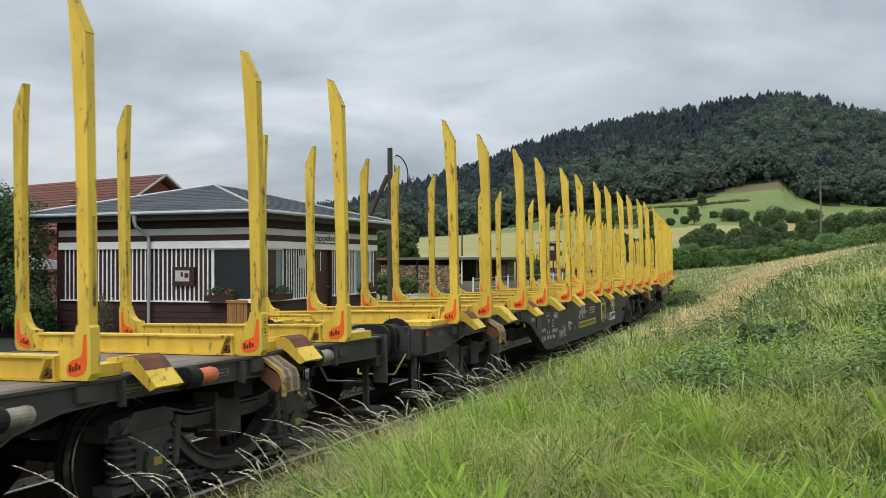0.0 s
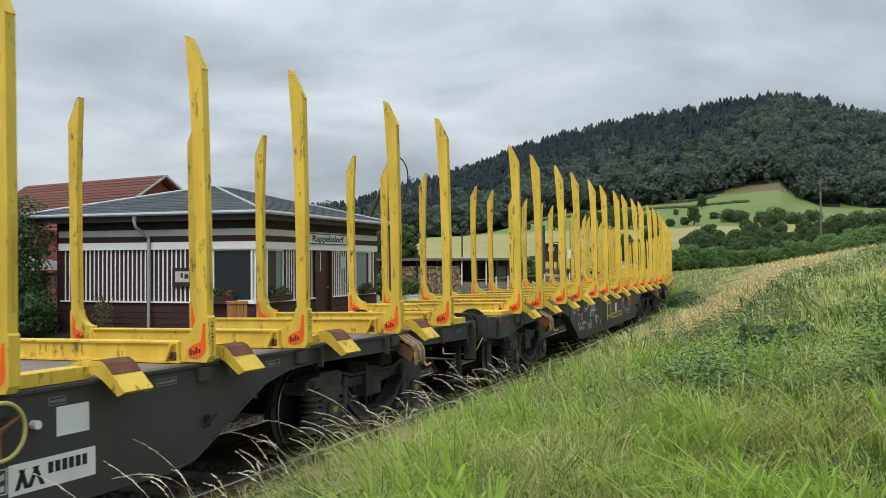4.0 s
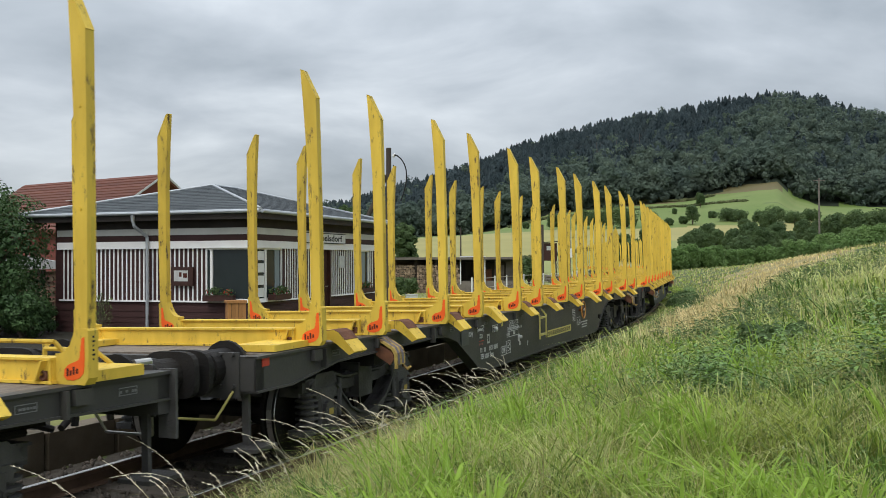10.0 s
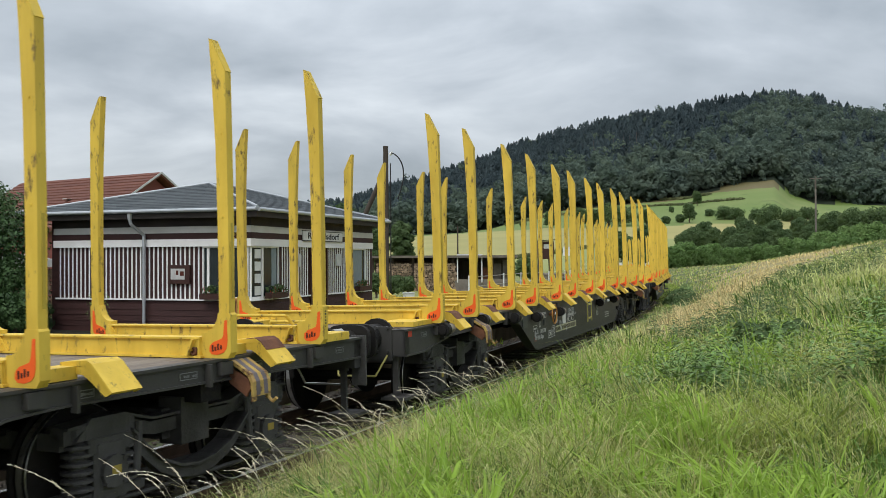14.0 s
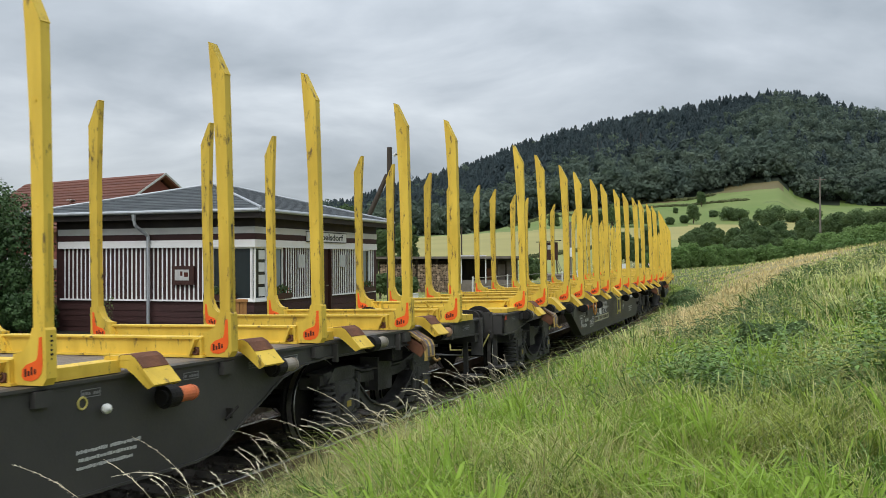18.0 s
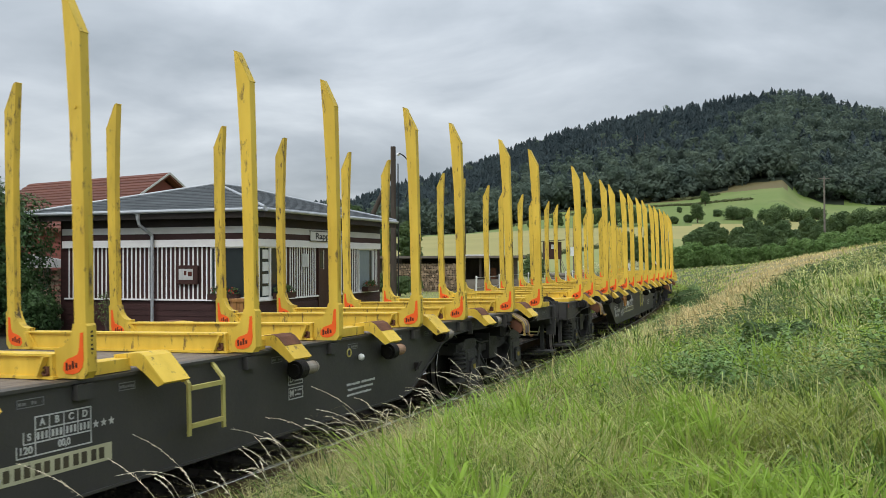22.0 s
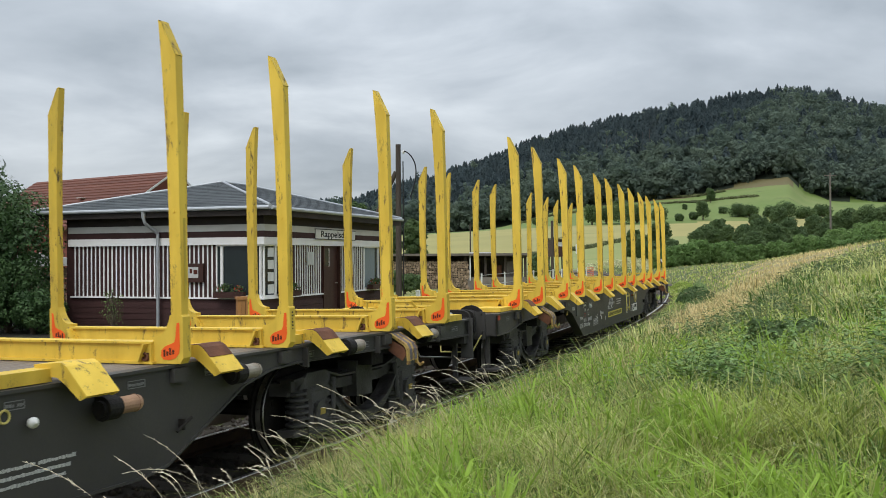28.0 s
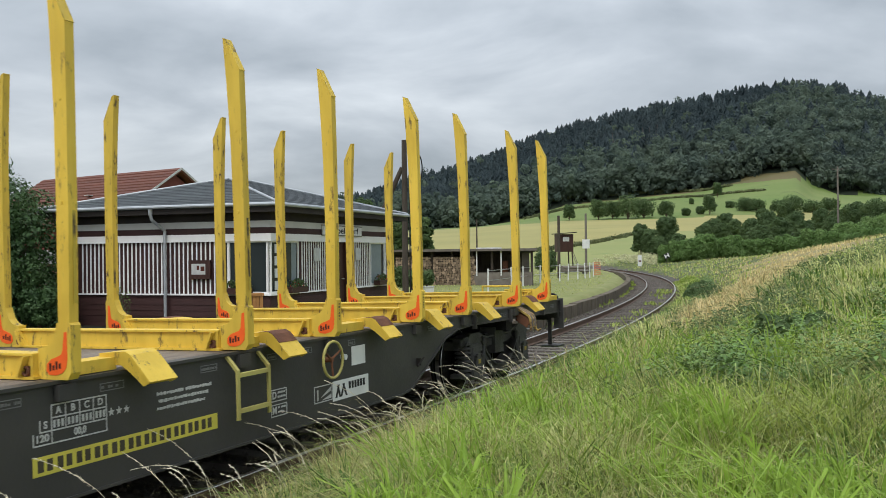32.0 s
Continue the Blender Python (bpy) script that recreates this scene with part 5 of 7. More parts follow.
# bands round the head of the walls
for za, zc, mat, out in ((Z_SLAT - 0.02, Z_B1, WHITEWOOD, 0.05), (Z_B1, Z_B2, BROWN, 0.035), (Z_B2, Z_B3, GREYBAND, 0.045), (Z_B3, Z_EAVE - 0.06, FASCIA, 0.03)):
    part("wall_band", Shape().box(-out, -out, za, 0.02, ST_WIDE + 0.06, zc), mat, station)
    part("wall_band", Shape().box(0.02, -out, za, ST_LONG + 0.06, 0.02, zc), mat, station)
part("sill_strip", Shape().box(-0.03, -0.03, Z_SILL - 0.035, 0.02, ST_WIDE + 0.02, Z_SILL), WHITEWOOD, station)
part("sill_strip", Shape().box(0.02, -0.03, Z_SILL - 0.035, DOOR_A, 0.02, Z_SILL), WHITEWOOD, station)
part("sill_strip", Shape().box(DOOR_B, -0.03, Z_SILL - 0.035, ST_LONG, 0.02, Z_SILL), WHITEWOOD, station)


def window(cells, axis, z0, z1, curtain=False):
    """A window in wall axis ('e' end wall, 's' track side) with a pane in each cell (from, to)."""
    a, b = cells[0][0], cells[-1][1]
    # dark sheet behind the panes stands in for shade inside the room
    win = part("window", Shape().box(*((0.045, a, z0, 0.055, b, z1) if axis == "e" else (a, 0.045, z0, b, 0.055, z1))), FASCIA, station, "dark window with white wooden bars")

    def bx(p, q, za, zc, d0, d1):
        part("frame_bar", Shape().box(d0, p, za, d1, q, zc) if axis == "e" else Shape().box(p, d0, za, q, d1, zc), WHITEWOOD, win)
    bx(a, b, z0, z0 + 0.05, 0.0, 0.044)
    bx(a, b, z1 - 0.05, z1, 0.0, 0.044)
    for p in sorted({c for cell in cells for c in cell}):
        bx(max(p - 0.03, a), min(p + 0.03, b), z0 + 0.05, z1 - 0.05, -0.002, 0.042)
    for p, q in cells:
        g = Shape()
        if axis == "e":
            g.box(0.034, p + 0.03, z0 + 0.05, 0.040, q - 0.03, z1 - 0.05)
        else:
            g.box(p + 0.03, 0.034, z0 + 0.05, q - 0.03, 0.040, z1 - 0.05)
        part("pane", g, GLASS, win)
    return win


window([(0.04, on_left(473)), (on_left(473), on_left(404)), (on_left(404), WIN_L)][0:3], "e", Z_SILL, Z_SLAT)
wr = window([(0.04, on_right(500)), (on_right(500), WIN_R - 0.12)], "s", Z_SILL, Z_SLAT)
w2 = window([(WIN2_A, WIN2_B)], "s", Z_SILL, Z_SLAT)
part("curtain", Shape().box(WIN_R - 0.42, 0.026, Z_SILL + 0.05, WIN_R - 0.20, 0.033, Z_SLAT - 0.05), CURTAIN, station, "pale curtain behind the window")
part("curtain", Shape().box(WIN2_A + 0.03, 0.026, Z_SILL + 0.05, WIN2_B - 0.2, 0.033, Z_SLAT - 0.05), CURTAIN, station)
part("wall", Shape().box(WIN_R - 0.12, 0.02, Z_SILL - 0.03, WIN_R, T, Z_SLAT), BROWN, station)
for k in range(4):
    part("lattice_bar", Shape().box(on_right(489) - 0.03, 0.02, Z_SILL + 0.08 + k * 0.27, on_right(498), 0.032, Z_SILL + 0.28 + k * 0.27), PANELWHITE, wr)
# door
door = part("door", Shape().box(DOOR_A + 0.06, 0.05, 0.0, DOOR_B - 0.06, 0.10, 2.02), DOORWOOD, station, "dark brown door with a small pane")
part("door_frame", Shape().box(DOOR_A, -0.03, 0, DOOR_A + 0.06, 0.12, Z_SLAT).box(DOOR_B - 0.06, -0.03, 0, DOOR_B, 0.12, Z_SLAT).box(DOOR_A + 0.06, -0.03, 2.02, DOOR_B - 0.06, 0.12, Z_SLAT), DOORWOOD, door)
part("pane", Shape().box(DOOR_A + 0.15, 0.044, 1.45, DOOR_A + 0.42, 0.052, 1.86), GLASS, door)
part("pane_frame", Shape().box(DOOR_A + 0.12, 0.045, 1.42, DOOR_A + 0.15, 0.05, 1.89).box(DOOR_A + 0.42, 0.045, 1.42, DOOR_A + 0.45, 0.05, 1.89), WHITEWOOD, door)
part("handle", Shape().tube((DOOR_B - 0.16, 0.0, 1.02), (DOOR_B - 0.16, 0.05, 1.02), 0.012, n=6).tube((DOOR_B - 0.28, 0.0, 1.02), (DOOR_B - 0.15, 0.0, 1.02), 0.012, n=6), STEEL, door)
# house-style notices
for col, z in ((560, 1.75), (633, 1.75)):
    x = on_right(col)
    part("notice", Shape().box(x - 0.16, -0.022, z - 0.17 - ST_Z + 0.3 - 0.1, x + 0.16, -0.006, z + 0.14 - ST_Z + 0.3 - 0.1), LETTER, station)
# name board
SA, SB = on_right(566), on_right(635)
board = part("name_board", Shape().box(SA, -0.085, Z_B1 + 0.005, SB, -0.055, Z_B2 + 0.09), PANELWHITE, station, "white station name board with black letters")
part("board_edge", Shape().box(SA - 0.02, -0.09, Z_B1 - 0.012, SB + 0.02, -0.05, Z_B1 + 0.005).box(SA - 0.02, -0.09, Z_B2 + 0.09, SB + 0.02, -0.05, Z_B2 + 0.107), FASCIA, board)
tme = letters("Rappelsdorf", 0.215, CABLE, (SB - SA) * 0.80, 0.004)
part("lettering", tme, None, board, "Rappelsdorf", m=pose((SA + SB) / 2, -0.0875, (Z_B1 + Z_B2) / 2 + 0.045, 90, 0, 0))
# framed picture case on the end wall
ya, yb = on_left(336), on_left(374)
case = part("display_case", Shape().box(-0.06, yb, 1.42 - ST_Z, -0.005, ya, 1.84 - ST_Z), DOORWOOD, station, "brown wooden display case with a notice")
part("notice", Shape().box(-0.064, yb + 0.12, 1.52 - ST_Z, -0.06, ya - 0.08, 1.76 - ST_Z), LETTER, case)
part("notice_marks", Shape().box(-0.067, yb + 0.14, 1.60 - ST_Z, -0.064, yb + 0.24, 1.70 - ST_Z).box(-0.067, yb + 0.28, 1.62 - ST_Z, -0.064, yb + 0.34, 1.72 - ST_Z), INK, case)
# roof: hipped, eaves 0.4 out
OV = 0.4
EX0, EX1, EY0, EY1 = -OV, 7.07, -OV, 5.92
hw = (EY1 - EY0) / 2
RX0, RX1, RY = EX0 + hw, EX1 - hw, EY0 + hw
corner = [(EX0, EY0, Z_EAVE), (EX1, EY0, Z_EAVE), (EX1, EY1, Z_EAVE), (EX0, EY1, Z_EAVE)]
rid = [(RX0, RY, Z_RIDGE), (RX1, RY, Z_RIDGE)]
roof = part("roof", Shape().add([(a, b, c - 0.03) for a, b, c in corner + rid] + [(a, b, c - 0.09) for a, b, c in corner],
            [(0, 1, 5, 4), (1, 2, 5), (2, 3, 4, 5), (3, 0, 4), (0, 6, 7, 1), (1, 7, 8, 2), (2, 8, 9, 3), (3, 9, 6, 0), (6, 9, 8, 7)]), SHINGLE, station, "grey felt hipped roof")
# felt courses, each a thin lapped strip with its own shade
slope_n = 16
for tri, far in (("e", False), ("s", True)):
    for i in range(slope_n):
        k0, k1 = i / slope_n, (i + 1) / slope_n
        pcs = 9 if i % 2 else 8
        for j in range(pcs):
            if tri == "e":
                a0, a1 = EY0 + hw * k0, EY1 - hw * k0
                b0, b1 = EY0 + hw * k1, EY1 - hw * k1
                f0, f1 = j / pcs, (j + 1) / pcs
                ya_, yb_, yc_, yd_ = a0 + (a1 - a0) * f0, a0 + (a1 - a0) * f1, b0 + (b1 - b0) * f1, b0 + (b1 - b0) * f0
                x0_, x1_ = EX0 + hw * k0, EX0 + hw * k1
                z0_, z1_ = Z_EAVE + (Z_RIDGE - Z_EAVE) * k0, Z_EAVE + (Z_RIDGE - Z_EAVE) * k1
                sh = Shape().add([(x0_, ya_ + 0.004, z0_ + 0.012), (x0_, yb_ - 0.004, z0_ + 0.012), (x1_, yc_ - 0.004, z1_ + 0.002), (x1_, yd_ + 0.004, z1_ + 0.002), (x0_, ya_ + 0.004, z0_ - 0.02), (x0_, yb_ - 0.004, z0_ - 0.02)], [(0, 1, 2, 3), (4, 5, 1, 0), (4, 0, 3), (5, 2, 1)])
            else:
                a0, a1 = EX0 + hw * k0, EX1 - hw * k0
                b0, b1 = EX0 + hw * k1, EX1 - hw * k1
                f0, f1 = j / pcs, (j + 1) / pcs
                xa_, xb_, xc_, xd_ = a0 + (a1 - a0) * f0, a0 + (a1 - a0) * f1, b0 + (b1 - b0) * f1, b0 + (b1 - b0) * f0
                y0_, y1_ = EY0 + hw * k0, EY0 + hw * k1
                z0_, z1_ = Z_EAVE + (Z_RIDGE - Z_EAVE) * k0, Z_EAVE + (Z_RIDGE - Z_EAVE) * k1
                sh = Shape().add([(xa_ + 0.004, y0_, z0_ + 0.012), (xb_ - 0.004, y0_, z0_ + 0.012), (xc_ - 0.004, y1_, z1_ + 0.002), (xd_ + 0.004, y1_, z1_ + 0.002), (xa_ + 0.004, y0_, z0_ - 0.02), (xb_ - 0.004, y0_, z0_ - 0.02)], [(0, 1, 2, 3), (4, 5, 1, 0), (4, 0, 3), (5, 2, 1)])
            part("shingle", sh, SHINGLE, roof)
# hip and verge caps, gutters
for a, b in ((corner[0], rid[0]), (corner[3], rid[0]), (corner[1], rid[1]), (rid[0], rid[1])):
    part("hip_cap", Shape().tube((a[0], a[1], a[2] + 0.015), (b[0], b[1], b[2] + 0.02), 0.032, n=8), ZINC, roof, "pale sheet-metal hip cap")
for a, b in ((corner[3], corner[0]), (corner[0], corner[1])):
    part("gutter", Shape().tube((a[0] - (0.04 if a[0] == b[0] else 0), a[1] - (0.04 if a[1] == b[1] else 0), a[2] - 0.04), (b[0] - (0.04 if a[0] == b[0] else 0), b[1] - (0.04 if a[1] == b[1] else 0), b[2] - 0.035), 0.042, n=10), ZINC, roof)
part("fascia", Shape().box(EX0 + 0.02, EY0 + 0.02, Z_EAVE - 0.2, EX0 + 0.06, EY1 - 0.02, Z_EAVE - 0.06).box(EX0 + 0.06, EY0 + 0.02, Z_EAVE - 0.2, EX1 - 0.02, EY0 + 0.06, Z_EAVE - 0.06), FASCIA, roof)
yd = on_left(297)
part("downpipe", Shape().tube((EX0 + 0.0, yd + 0.16, Z_EAVE - 0.06), (EX0 + 0.0, yd + 0.16, Z_EAVE - 0.22), 0.06, 0.04).pipe([(EX0, yd + 0.16, Z_EAVE - 0.2), (EX0 + 0.02, yd + 0.14, Z_EAVE - 0.32), (-0.11, yd, Z_EAVE - 0.55), (-0.11, yd, 0.12), (-0.25, yd + 0.06, 0.03)], 0.036, 10), ZINC, station, "grey zinc downpipe", smooth=False)


# ---------------------------------------------------------------- woods
def needle_crowns(pts, heights, per, seed):
    """Ragged pointed crowns of many drooping sprays: vertices and triangles."""
    rng = np.random.default_rng(seed)
    n = len(pts)
    z = ground_z(pts[:, 0], pts[:, 1])
    i = np.repeat(np.arange(n), per)
    q = rng.random(len(i)) ** 0.8
    full = rng.uniform(0.75, 1.3, n)[i]
    blunt = rng.uniform(0.36, 0.80, n)[i]
    env = heights[i] * 0.175 * full * (1 - q) ** blunt * (0.45 + 0.55 * smooth(0, 0.25, q)) + 0.25
    a = rng.uniform(0, 6.283, len(i))
    r = env * rng.uniform(0.55, 1.15, len(i))
    c = np.stack([pts[i, 0] + r * np.cos(a), pts[i, 1] + r * np.sin(a), z[i] + heights[i] * (0.30 + 0.70 * q)], -1)
    out = np.stack([np.cos(a), np.sin(a), rng.uniform(-1.6, -0.5, len(i))], -1)
    cross = np.stack([-np.sin(a), np.cos(a), rng.normal(0, 0.3, len(i))], -1)
    s = (rng.uniform(1.0, 2.1, len(i)) * (1.45 - 0.9 * q))[:, None]
    v = np.stack([c - out * s * 0.7 + cross * s * 0.55, c + out * s, c - out * s * 0.7 - cross * s * 0.55], 1).reshape(-1, 3)
    return v, np.arange(len(v))


def leaf_cloud(centres, radii, count, size, seed, flat=0.8, loose=0.42):
    """Random leaf cards in shells round the centres: vertices and quads."""
    rng = np.random.default_rng(seed)
    which = rng.integers(0, len(centres), count) if radii is not None else np.arange(count)
    d = rng.normal(size=(count, 3))
    d /= np.linalg.norm(d, axis=1)[:, None]
    r = rng.uniform(0.45, 1.05, count) ** 0.6
    c = centres[which] + d * (radii[which] * r)[:, None] * np.array([1, 1, flat])
    face = d + np.array([0, 0, 0.35]) + rng.normal(size=(count, 3)) * loose
    a = np.cross(face, rng.normal(size=(count, 3)))
    a /= np.linalg.norm(a, axis=1)[:, None]
    b = np.cross(a, face)
    b /= np.linalg.norm(b, axis=1)[:, None]
    s = size * rng.uniform(0.6, 1.4, count)[:, None]
    v = np.stack([c - a * s, c + b * s * 0.45, c + a * s, c - b * s * 0.45], 1).reshape(-1, 3)
    return v, np.arange(count * 4)


def wood():
    rng = np.random.default_rng(5)
    # where broadleaved trees stand: a belt along the foot and the whole shoulder
    def broad_share(x, y, col):
        belt = np.interp(col, [560, 900, 1000, 1270, 1330, 1400, 1700], [45, 60, 95, 130, 190, 330, 400])
        n = value_field(x, y, 45.0, 3)
        return np.clip(1 - smooth(0.75, 1.15, (y - Y_FOOT) / belt + 0.5 * (n - 0.5)), 0.03, 0.93)
    n = 4300
    y = rng.uniform(Y_FOOT + 12, Y_RIDGE + 45, n)
    col = rng.uniform(560, 1700, n)
    x = (col - 784) / FOC * y
    m = rng.random(n) > broad_share(x, y, col)
    pts = np.stack([x, y], -1)[m]
    h = rng.uniform(13, 22, len(pts)) * (0.85 + 0.3 * value_field(pts[:, 0], pts[:, 1], 60.0, 4))
    v, f = needle_crowns(pts, h, 125, 1)
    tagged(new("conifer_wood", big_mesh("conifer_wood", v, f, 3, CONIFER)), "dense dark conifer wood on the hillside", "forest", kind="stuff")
    n = 2700
    y = Y_FOOT + 4 + 400 * rng.random(n)
    col = rng.uniform(560, 1700, n)
    x = (col - 784) / FOC * y
    m = rng.random(n) < broad_share(x, y, col) * np.where(y < Y_FOOT + 40, 1.0, 0.8)
    # a closed row along the very edge
    ce = rng.uniform(700, 1690, 300)
    ye = Y_FOOT + rng.uniform(-1, 9, 300)
    x, y = np.concatenate([x[m], (ce - 784) / FOC * ye]), np.concatenate([y[m], ye])
    hh = rng.uniform(11, 21, len(x))
    r = hh * rng.uniform(0.30, 0.46, len(x))
    c = np.stack([x, y, ground_z(x, y) + hh - r], -1)
    sub = np.repeat(c, 5, 0) + rng.normal(size=(len(c) * 5, 3)) * np.repeat(r, 5)[:, None] * np.array([0.45, 0.45, 0.6])
    v, f = leaf_cloud(sub, np.repeat(r, 5) * 0.56, 210000, 1.45, 3, 0.8, 0.26)
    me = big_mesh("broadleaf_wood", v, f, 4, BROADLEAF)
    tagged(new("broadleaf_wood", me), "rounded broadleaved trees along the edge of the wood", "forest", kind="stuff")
    # pale bare trunks at an opening between the conifers
    sh = Shape()
    for k in range(16):
        yy = 770 + rng.uniform(-6, 10)
        xx = (rng.uniform(1085, 1165) - 784) / FOC * yy
        zz = gz(xx, yy)
        sh.tube((xx, yy, zz), (xx + rng.normal(0, 0.4), yy, zz + rng.uniform(15, 22)), 0.30, 0.14, 6)
    tagged(new("bare_trunks", sh.mesh("bare_trunks", TRUNKPALE)), "pale bare trunks at an opening of the wood", "tree trunks", kind="stuff")


wood()


# ---------------------------------------------------------------- platform and its things
def spot(col, y):
    """World x of a column of the last view at the distance y."""
    return (col - 784) / FOC * y


def height_at(col, row, y):
    return EYE_Z + float(rise(col, row)) * y


kerb_mesh = Shape().box(-0.49, -0.14, -0.30, 0.49, 0.14, 0.21, 0.03).mesh("kerb_stone", CONCRETE)
platform = thing("platform_edge", pose(0, 0, 0), "low platform edge of weathered concrete blocks", "platform edge", kind="structure")
for i in range(88):
    x, y, h = track(-14 + i)
    part("kerb_stone", kerb_mesh, None, platform, m=pose(*at_track(-14 + i, -1.86, random.uniform(-0.02, 0.015)), 0, 0, 90 - math.degrees(h)))


def fence():
    f = thing("platform_fence", pose(0, 0, 0), "low fence of pale posts with thin rails", "fence")
    pts = [(863, 39.0), (905, 43.5), (925, 46.0), (955, 49.5), (990, 53.5), (1005, 55.5), (1022, 57.5), (1035, 59.5), (1043, 61.0), (1050, 62.5)]
    post = Shape().box(-0.03, -0.03, -0.1, 0.03, 0.03, 1.0, 0.008).mesh("post", PANELWHITE)
    prev = None
    for col, y in pts:
        x = spot(col, y)
        z = gz(x, y)
        part("post", post, None, f, m=pose(x, y, z, random.uniform(-2, 2), random.uniform(-2, 2), 20))
        if prev:
            for hgt in (0.5, 0.92):
                part("rail", Shape().tube((prev[0], prev[1], prev[2] + hgt), (x, y, z + hgt), 0.014, n=6), STEEL, f)
        prev = (x, y, z)


fence()


def slatted_bin():
    x, y = -3.86, 18.72
    b = thing("slatted_planter", pose(x, y, gz(x, y), 0, 0, 20), "orange-brown slatted wooden tub beside the wall", "planter")
    part("tub", Shape().box(-0.15, -0.15, 0.0, 0.15, 0.15, 0.88, 0.03), DOORWOOD, b)
    part("rim", Shape().box(-0.20, -0.20, 0.88, 0.20, 0.20, 0.93, 0.02), PLANTER, b)
    for k in range(5):
        a = -0.14 + 0.07 * k
        for sx in (-1, 1):
            part("slat", Shape().box(a - 0.031, sx * 0.165 - 0.012, 0.03, a + 0.031, sx * 0.165 + 0.012, 0.88), PLANTER, b)
            part("slat", Shape().box(sx * 0.165 - 0.012, a - 0.031, 0.03, sx * 0.165 + 0.012, a + 0.031, 0.88), PLANTER, b)


slatted_bin()


def leaf_object(name, centres, radii, count, size, seed, mat, parent=None, flat=0.8):
    v, f = leaf_cloud(np.array(centres, float), np.array(radii, float), count, size, seed, flat)
    me = big_mesh(name, v, f, 4, mat)
    ob = new(name, me)
    if parent:
        ob.parent = parent
    return ob


def flower_box(local, along, seed):
    """A trough with plants on a sill; along: 'x' or 'y' in the station's space."""
    m = ST @ pose(local[0], local[1], local[2], 0, 0, 0 if along == "x" else 90)
    b = thing("flower_box", m, "dark window box with red and green plants on a sill", "flower box", "window boxes")
    part("trough", Shape().box(-0.36, -0.09, 0, 0.36, 0.09, 0.13), DOORWOOD, b)
    leaf_object("foliage", [(-0.25, 0, 0.18), (0, 0, 0.2), (0.25, 0, 0.17), (0.1, 0, 0.24)], [0.14, 0.13, 0.14, 0.1], 300, 0.030, seed, BUSHLEAF, b)
    leaf_object("blossoms", [(-0.2, 0, 0.2), (0.2, 0, 0.2)], [0.12, 0.12], 40, 0.025, seed + 1, REDPLATE, b)


flower_box((-0.13, on_left(385) - 0.55, Z_SILL), "y", 11)
flower_box((on_right(515), -0.13, Z_SILL), "x", 13)
flower_box((on_right(668), -0.13, Z_SILL), "x", 15)


def tall_pole():
    y = 32.0
    x = spot(717, y)
    z = gz(x, y)
    top = height_at(717, 248, y)
    p = thing("utility_pole", pose(x, y, z), "old dark timber pole with a slanting prop", "utility pole")
    part("pole", Shape().tube((0, 0, -0.2), (0, 0.05, top - z), 0.115, 0.09, 12), POLEWOOD, p)
    part("prop", Shape().tube((-2.3, 0.5, -0.2), (-0.08, 0.03, top - z - 0.95), 0.10, 0.08, 10), POLEWOOD, p)
    part("insulator", Shape().tube((0.14, 0, top - z - 0.30), (0.24, 0, top - z - 0.22), 0.05, n=8), PANELWHITE, p)
    pts = [(0.2 + 0.42 * math.sin(k / 14 * 2.6), -0.1, top - z - 0.25 - 1.6 * (k / 14) ** 1.6) for k in range(15)]
    part("loose_cable", Shape().pipe(pts, 0.022, 6), CABLE, p)
    part("conduit", Shape().pipe([(0.17, -0.05, 0.2), (0.17, -0.05, top - z - 0.6)], 0.02, 6), CABLE, p)


tall_pole()


def far_pole(col, y, top_row, foot_row, r, mat, label, box_rows=None):
    x = spot(col, y)
    foot = min(gz(x, y), height_at(col, foot_row, y))
    p = thing("pole", pose(x, y, foot), label, "pole")
    top = height_at(col, top_row, y) - foot
    part("shaft", Shape().tube((0, 0, -0.2), (0, 0, top), r, r * 0.75, 8), mat, p)
    if box_rows:
        a, b = (height_at(col, q, y) - foot for q in box_rows)
        part("box", Shape().box(-0.28, -0.14, b, 0.28, 0.14, a, 0.02), PANELWHITE, p)
    return p


far_pole(989, 60, 382, 492, 0.11, POLEWOOD, "dark wooden pole beside the platform fence")
far_pole(1037, 75, 378, 478, 0.11, GREYWOOD, "grey pole with a pale switch box", (424, 440))
far_pole(844, 62, 388, 470, 0.06, POLEWOOD, "thin dark pole behind the shed")
wire_pole = far_pole(1484, 140, 295, 410, 0.17, GREYWOOD, "grey wooden power-line pole above the bank")
part("crossarm", Shape().box(-0.9, -0.05, height_at(1484, 300, 140) - wire_pole.location.z, 0.9, 0.05, height_at(1484, 300, 140) - wire_pole.location.z + 0.1), GREYWOOD, wire_pole)
for k in (-0.8, 0.8):
    hz = height_at(1484, 300, 140) - wire_pole.location.z + 0.15
    part("wire", Shape().pipe([(k, 0, hz), (k + 14, -22, hz - 0.9), (k + 30, -45, hz)], 0.014, 4), CABLE, wire_pole)


